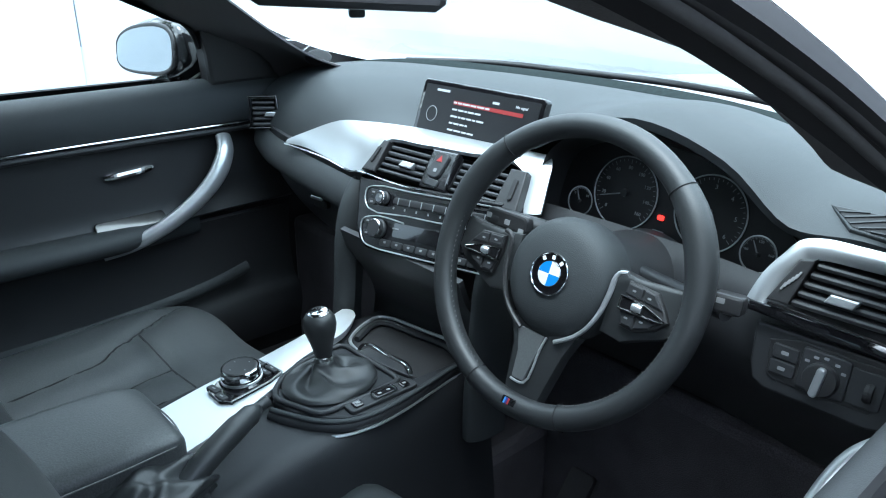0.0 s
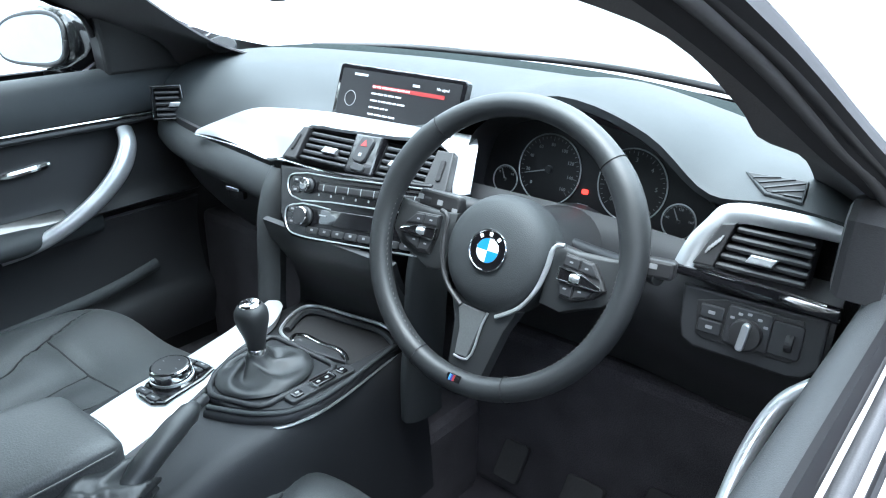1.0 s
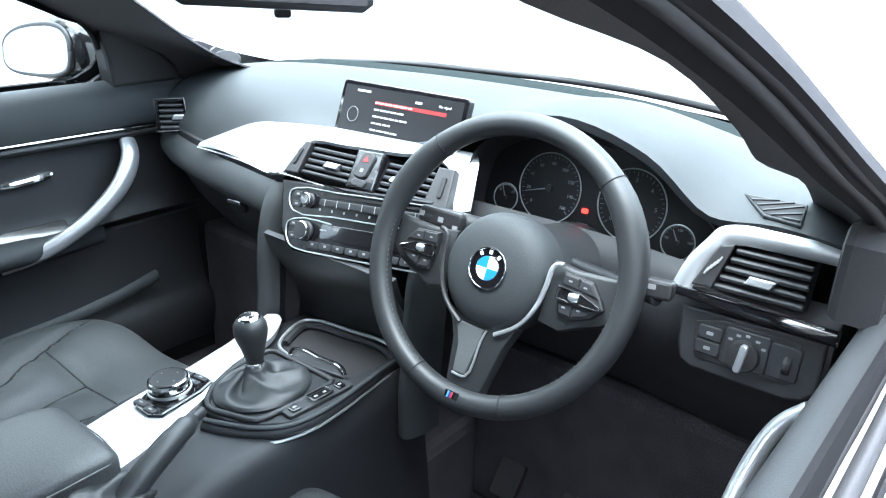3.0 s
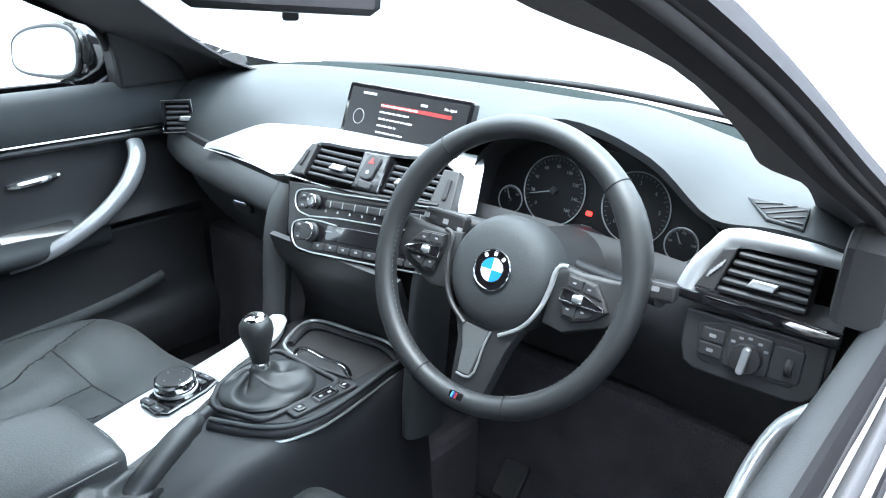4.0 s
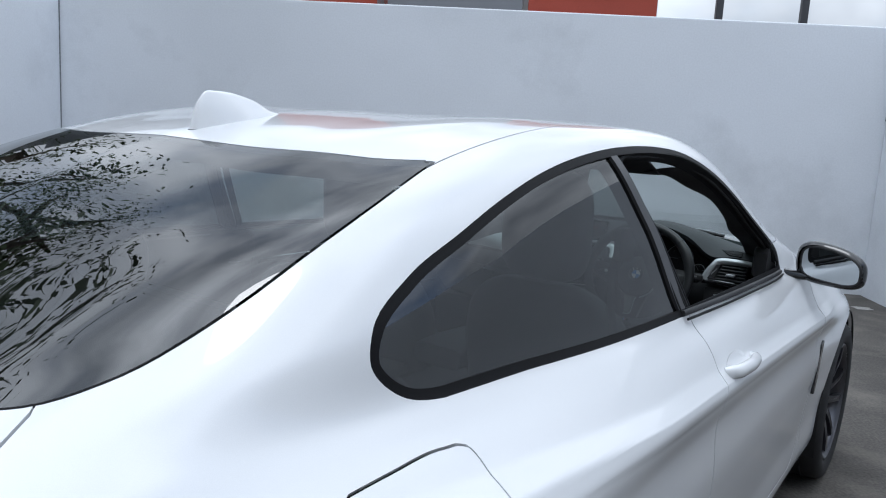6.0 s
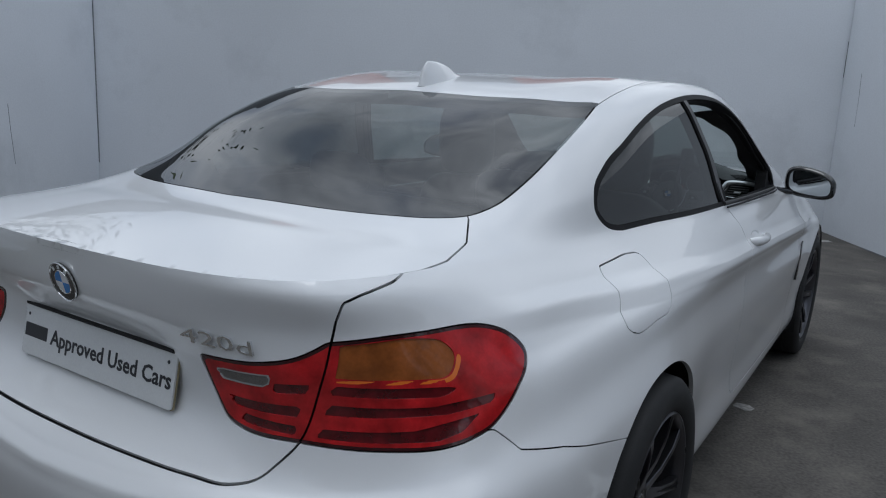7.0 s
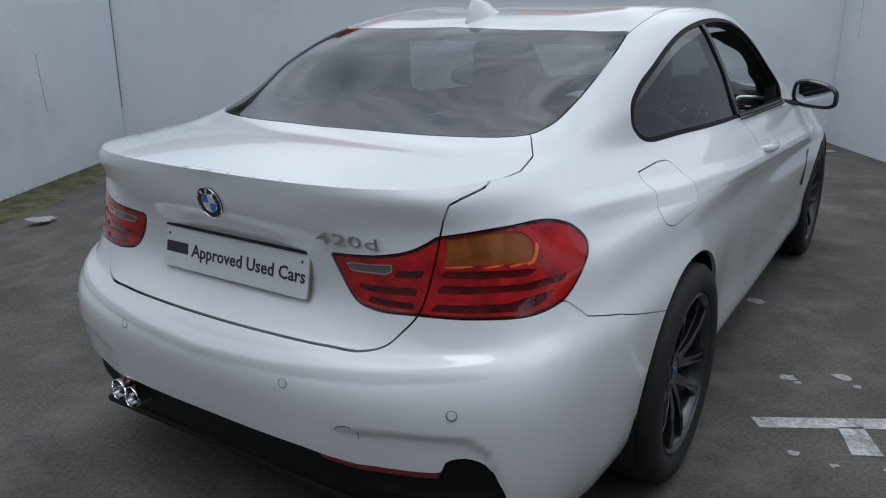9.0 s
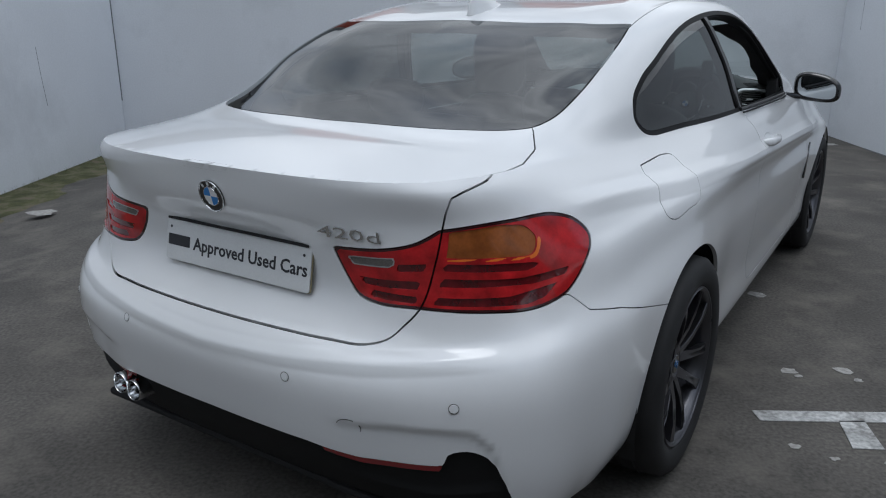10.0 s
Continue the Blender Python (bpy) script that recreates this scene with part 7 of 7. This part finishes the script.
for x, z in ((.27, .569), (.656, .559), (-.295, .583), (-.656, .559)):
    sm_ = skin_frame(x, z, .0006)
    ps = part("parking_sensor", lathe([(0, .001), (.0095, .001), (.0105, -.002)], sm_, 24), PAINT, car)
    part("sensor_ring", tube([sm_ @ Vector((.0115 * math.cos(a), .0115 * math.sin(a), .0)) for a in np.linspace(0, 2 * math.pi, 25)[:-1]], .0007, 5, True), GAP, ps)
# towing eye cover, outlined by its gap
tc_ = skin_frame(.425, .474, .0004)
for a0, a1 in ((60, 160), (-60, 25)):
    part("tow_cover_gap", tube([tc_ @ Vector((.030 * math.cos(radians(a)), .026 * math.sin(radians(a)), 0)) for a in np.linspace(a0, a1, 10)], .0009, 5), GAP, car)
# badge, model letters and plate on the lid
roundel(skin_frame(0.0, .951, .003), .041, car, "lid_badge")
lm = skin_frame(.378, .905, .004)
lettering("model_letters", "420d", .058, lm @ Matrix.Diagonal((1.46, .72, 1, 1)), CHROME, car, .0022)
PLATE_WHITE = material("plate_white", (0.72, 0.73, 0.73), rough=0.25, coat=0.6, grain=0.03, grain_scale=200, vary=0.03, vary_scale=8)
PLATE_TEXT = material("plate_text", (0.02, 0.02, 0.025), rough=0.4)
PLATE_EDGE = material("plate_yellow", (0.30, 0.26, 0.15), rough=0.4)
pm = facing((-.030, -2.306, .788), (0, -.982, .187))
npl = part("sign_plate", plate(rrect(.524, .112, .008), .004, pm, .0015), PLATE_WHITE, car, "white acrylic sign plate")
part("plate_backing", plate(rrect(.526, .114, .008), .0035, off(pm, .001, 0, -.0042)), PLATE_EDGE, npl)
part("brand_bar", plate(rrect(.086, .030, .002), .0006, off(pm, -.212, 0, .0005)), PLATE_TEXT, npl)
lettering("plate_lettering", "Approved Used Cars", .0475, off(pm, -.154, -.002, .0006) @ Matrix.Diagonal((1.0, 1, 1, 1)), PLATE_TEXT, npl, .0003, "LEFT", .0009)
for x, y in ((-.245, .035), (.240, .035)):
    part("plate_screw", lathe([(0, .001), (.0035, .0008), (.004, 0)], off(pm, x, y, .0005), 10), PLATE_TEXT, npl)
part("lid_handle_strip", tube(smooth_path([(-.285, -2.296, .8470), (-.13, -2.300, .8485), (.07, -2.300, .8485), (.225, -2.298, .8470)], 4), .0045, 8), GAP, car)
# roof aerial
fin = []
for z, y0, y1, w in ((0, -1.195, -.940, .036), (.012, -1.192, -.955, .031), (.030, -1.183, -.985, .022), (.050, -1.172, -1.03, .013), (.063, -1.160, -1.085, .006), (.066, -1.150, -1.11, .002)):
    fin.append([(w * math.sin(a) * (1 - .45 * max(0, -math.cos(a))), (y0 + y1) / 2 - (y1 - y0) / 2 * math.cos(a), 1.366 + z * .95 + (.034 * (((y0 + y1) / 2 - (y1 - y0) / 2 * math.cos(a)) + 1.195) / .255 if z < .03 else .020)) for a in np.linspace(0, 2 * math.pi, 21)[:-1]])
part("roof_aerial", blob(fin, 2, 3), PAINT, car, "white shark-fin roof aerial", smooth=60)
part("aerial_gasket", tube([(.037 * math.sin(a) * (1 - .45 * max(0, -math.cos(a))), -1.0675 - .1285 * math.cos(a), 1.3665 + .034 * (1 - math.cos(a)) / 2) for a in np.linspace(0, 2 * math.pi, 33)[:-1]], .0022, 6, True), GAP, car)
# dark patch of the pane under the aerial
tri, _ = cutout(rear_glass, f_plan(np.array([(-.05, -1.20), (.045, -1.20), (.045, -1.262), (.0, -1.325), (-.05, -1.325)])), 0)
panel("aerial_patch", shifted(joined(tri, mirrored(tri)), -.003), PIANO, car, 0)
# door handles, side vents
for sx in (1, -1):
    hnd = part("door_handle", tube(smooth_path([(sx * .886, -.425, .898), (sx * .906, -.405, .898), (sx * .915, -.34, .896), (sx * .914, -.27, .893), (sx * .906, -.225, .891), (sx * .892, -.205, .890)], 4), [.008, .010, .012, .013, .013, .0135, .0135, .0135, .0135, .0135, .0135, .013, .013, .013, .013, .013, .012, .012, .011, .010, .009], 12, flat=1.25, up=(0, 0, 1)), PAINT, car, "white door handle", smooth=70)
    part("handle_recess", lathe([(0, -.004), (.05, -.003), (.062, .0005)], facing((sx * .890, -.33, .893), (sx * .9, 0, .42)) @ Matrix.Diagonal((1.3, .55, 1, 1)), 28), PAINT, hnd, smooth=60)
    ln = [(.600, .715), (.628, .728), (.650, .725), (.640, .69), (.595, .585), (.565, .545), (.545, .548), (.565, .62)]
    fv = part("fender_vent", plate([(sx * (q[0] - .60), q[1] - .64) for q in ln], .010, facing((sx * .904, .80, .64), (sx, .02, 0)) if sx > 0 else facing((sx * .904, .80, .64), (sx, .02, 0)), .002), BLACK_GLOSS, car)
# wiper arms and the scuttle
part("scuttle", sheet([[(-.64, .955, 1.004), (-.63, 1.00, .998)], [(-.32, 1.10, 1.012), (-.31, 1.16, 1.004)], [(0, 1.15, 1.018), (0, 1.21, 1.008)], [(.32, 1.10, 1.012), (.31, 1.16, 1.004)], [(.64, .955, 1.004), (.63, 1.00, .998)]], 4, 2, .01), BLACK_PLASTIC, car, smooth=60)
for pts in ([(.45, 1.06, 1.03), (.15, 1.09, 1.045), (-.22, 1.05, 1.045)], [(-.12, 1.13, 1.03), (-.36, 1.05, 1.04), (-.58, .93, 1.035)]):
    part("wiper", tube(smooth_path(pts, 6), .007, 8), BLACK_PLASTIC, car, smooth=60)

# ------------------------------------------------------------ the yard's ground marks and what stands beyond
LINE_PAINT = material("worn_line_paint", (0.42, 0.42, 0.41), rough=0.8, grain=0.35, grain_scale=60, vary=0.25, vary_scale=9, bump=0.4, dirt=((0.16, 0.155, 0.145), 7.0, 0.50, 0.60))


def mark(outline, label):
    ob = part("bay_line", plate(outline, .003, pose(0, 0, .004)), LINE_PAINT)
    ob.matrix_world = YARD
    return tagged(ob, label, "marking", kind="structure")


mark([(.44, -1.316), (.445, -1.388), (2.9, -1.36), (2.9, -1.285)], "worn white bay line on the tarmac")
mark([(.722, -1.378), (.812, -1.374), (.79, -1.56), (.688, -1.556)], "short worn white stem of the bay line")
FLECK = material("pale_fleck", (0.34, 0.33, 0.31), rough=0.9, grain=0.3, grain_scale=50)
rng = random.Random(4)
for cx, cy, r in ((.88, -.11, .05), (.70, -.985, .035), (.72, -1.03, .02), (.92, -.97, .04), (.94, -1.06, .02), (3.30, 4.62, .10), (.86, .42, .03), (.50, -1.55, .02), (.60, -1.62, .016), (.77, -1.64, .02), (-3.9, 1.72, .12)):
    pts = [(cx + r * (0.6 + .6 * rng.random()) * math.cos(a), cy + r * (.5 + .5 * rng.random()) * math.sin(a)) for a in np.linspace(0, 2 * math.pi, 11)[:-1]]
    ob = part("paint_fleck", plate(pts, .002, pose(0, 0, .003 if cx > -2 else -.10)), FLECK)
    ob.matrix_world = YARD
    tagged(ob, "pale scuffed fleck on the tarmac", "marking", kind="structure")
# moss and grit along the left wall's foot
MOSS = material("moss", (0.075, 0.080, 0.030), rough=1.0, grain=0.5, grain_scale=120, vary=0.5, vary_scale=5, bump=1.0, dirt=((0.13, 0.105, 0.075), 5.0, 0.48, 0.62))
bm = bmesh.new()
cols_ = []
for k in range(121):
    y = -8 + 12.6 * k / 120
    w = .55 + .35 * noise.noise((0, y * 1.1, 3)) + .12 * noise.noise((0, y * 5, 1))
    row = []
    for j in range(7):
        t = j / 6
        x = LEFT_X + w * t
        d = min(max((-2.6 - x) / 2.2, 0), 1)
        row.append(bm.verts.new((x, y, -0.22 * d * d * (3 - 2 * d) + .022 * (1 - t) ** .6 + (.012 * noise.noise((x * 9, y * 9, 0)) if 0 < j < 6 else 0) + .001)))
    cols_.append(row)
for a, b in zip(cols_, cols_[1:]):
    for j in range(6):
        bm.faces.new((a[j], a[j + 1], b[j + 1], b[j]))
ms = part("moss_verge", bm, MOSS, smooth=80)
ms.matrix_world = YARD
tagged(ms, "brown-green moss along the wall's foot", "moss", kind="stuff")
# weeds at the wall's foot
WEED = material("weed", (0.06, 0.07, 0.025), rough=0.9, vary=0.4, vary_scale=20, grain=0.2, grain_scale=100)
verts, faces = [], []
for k in range(420):
    y = rng.uniform(.5, 4.6) if k % 3 else rng.uniform(-2, 5)
    x = LEFT_X + abs(rng.gauss(0, .035)) + .01
    h, a, b = rng.uniform(.015, .06), rng.uniform(0, 6.28), rng.gauss(0, .02)
    i = len(verts)
    verts += [(x - .003 * math.cos(a), y - .003 * math.sin(a), -.215), (x + .003 * math.cos(a), y + .003 * math.sin(a), -.215), (x + b, y + rng.gauss(0, .02), -.215 + h)]
    faces.append((i, i + 1, i + 2))
wd = new("weeds", mesh_from("weeds", verts, faces, WEED))
wd.matrix_world = YARD
tagged(wd, "thin weeds at the wall's foot", "weeds", kind="stuff")
# hairline cracks and panel joints in the walls
CRACK = material("wall_joint", (0.22, 0.23, 0.25), rough=0.9, grain=0.3, grain_scale=60)


def joint(pts, name="wall_joint", r=.003):
    ob = part(name, tube(pts, r, 5), CRACK)
    ob.matrix_world = YARD
    return tagged(ob, "dark hairline joint in the painted wall", "joint", kind="structure")


joint([(LEFT_X + .002, FRONT_Y - .004, 2.58), (LEFT_X + .002, FRONT_Y - .004, 1.6), (LEFT_X + .002, FRONT_Y - .004, .35)], r=.007)
joint([(LEFT_X, 3.60, 1.05), (LEFT_X, 3.62, .8), (LEFT_X, 3.66, .48)])
joint([(LEFT_X, 2.32, .05), (LEFT_X, 2.33, -.06), (LEFT_X, 2.33, -.19)])
joint([(RIGHT_X - .002, FRONT_Y - .004, 2.1), (RIGHT_X - .004, FRONT_Y - .010, 1.9), (RIGHT_X - .002, FRONT_Y - .004, 1.72)], r=.004)
joint([(RIGHT_X, 4.9, 1.75), (RIGHT_X, 4.88, 1.5), (RIGHT_X, 4.88, 1.2)], r=.0025)
joint([(RIGHT_X - .02, 4.35, .004), (RIGHT_X - .015, 3.9, .004), (RIGHT_X - .012, 3.2, .004)], r=.006)

# building with red cladding behind the front wall
CLAD = material("red_cladding", (0.42, 0.065, 0.035), rough=0.5, grain=0.04, grain_scale=60, vary=0.06, vary_scale=2)
CLAD_GREY = material("grey_cladding", (0.24, 0.25, 0.27), rough=0.5, vary=0.06, vary_scale=2, grain=0.03)
CONCRETE = material("pale_render", (0.50, 0.50, 0.49), rough=0.8, vary=0.08, vary_scale=2, grain=0.05)
bld = tagged(new("clad_building"), "flat-roofed building with red and grey cladding panels", "building")
bld.matrix_world = YARD
part("building_wall", box(-14, 9.1, 0, 1.93, 17, 4.6), CONCRETE, bld)
for k in range(11):
    x0 = .06 - 1.95 * k
    x1 = x0 + 1.86 if k else 1.92
    m_ = CLAD if k in (0, 2) else CLAD_GREY
    if k == 1:
        x0, x1 = -2.17, .0
    part("cladding_panel", box(max(x0, -14) + .012, 8.99, 2.1, x1 - .012, 9.09, 4.6, .006), m_, bld)
for x in (2.55, 3.62):
    ps = part("steel_post", box(x - .045, 8.0, 0, x + .045, 8.09, 5.2, .006), DARK_METAL)
    ps.matrix_world = YARD
    tagged(ps, "dark steel post behind the yard wall", "post", group="posts behind the wall")

# ------------------------------------------------------------ trees beyond the walls
BARK = material("bark", (0.10, 0.08, 0.06), rough=0.95, grain=0.4, grain_scale=40, vary=0.2, vary_scale=6, bump=1.0)
LEAF = material("leaf", (0.055, 0.085, 0.025), rough=0.6, vary=0.45, vary_scale=2.5, grain=0.2, grain_scale=30)


def tree(x, y, h, seed):
    r = random.Random(seed)
    t = tagged(new("tree"), "tall leafy tree with an uneven crown, out of direct view", "tree", group="trees beyond the walls")
    limbs = [tube(smooth_path([(0, 0, -.3), (.1 * r.random(), .1, h * .25), (.2 * r.random(), .15 * r.random(), h * .5), (.3 * r.random() - .15, .2 * r.random(), h * .86)], 4), [h * .028 * (1 - .075 * k) for k in range(13)], 8)]
    tips = []
    for k in range(13):
        z = h * (.26 + .58 * k / 12)
        a = 2.4 * k + r.random()
        ln = h * (.34 - .018 * k) * (.8 + .4 * r.random())
        tip = (ln * math.cos(a), ln * math.sin(a), z + ln * (.35 + .3 * r.random()))
        midp = (tip[0] * .5, tip[1] * .5, z + (tip[2] - z) * .35)
        limbs.append(tube(smooth_path([(0, 0, z), midp, tip], 3), [h * .011, h * .010, h * .009, h * .007, h * .006, h * .004, h * .002], 6))
        tips += [midp, tip, tuple((np.array(midp) + np.array(tip)) / 2)]
    part("trunk", merge(*limbs), BARK, t, smooth=60)
    vs, fs = [], []
    for tx, ty, tz in tips:
        for _ in range(150):
            d = Vector((r.gauss(0, 1), r.gauss(0, 1), r.gauss(0, .7))) * (h * .055)
            c = Vector((tx, ty, tz)) + d
            s = r.uniform(.05, .11)
            u = Vector((r.gauss(0, 1), r.gauss(0, 1), r.gauss(0, 1))).normalized() * s
            v = u.orthogonal().normalized() * s * .55
            i = len(vs)
            vs += [c - u, c + v, c + u, c - v]
            fs.append((i, i + 1, i + 2, i + 3))
    cr = new("crown", mesh_from("crown", vs, fs, LEAF))
    cr.parent = t
    cr["kind"] = "stuff"
    t.matrix_world = YARD @ pose(x, y, 0, 0, 0, 40 * seed)
    return t


# the last three are added unseen at the back, to block sky light
for k, (x, y, h) in enumerate(((-8.2, -1.5, 9.5), (-8.8, 2.2, 10.5), (-9.6, 6.0, 10.0), (-8.0, -5.2, 9.0), (-11.5, .5, 12.0), (7.5, -6.5, 8.5), (9.5, -10.5, 10.0), (-3.5, -13.5, 9.0), (.5, -14.0, 10.0), (4.5, -13.2, 9.0))):
    tree(x, y, h, k + 1)

# ------------------------------------------------------------ no piece lies deeper than thing > part > sub-part
def depth(ob):
    return 0 if ob.parent is None else 1 + depth(ob.parent)


for ob in list(bpy.data.objects):
    while depth(ob) > 2:
        ob.parent = ob.parent.parent
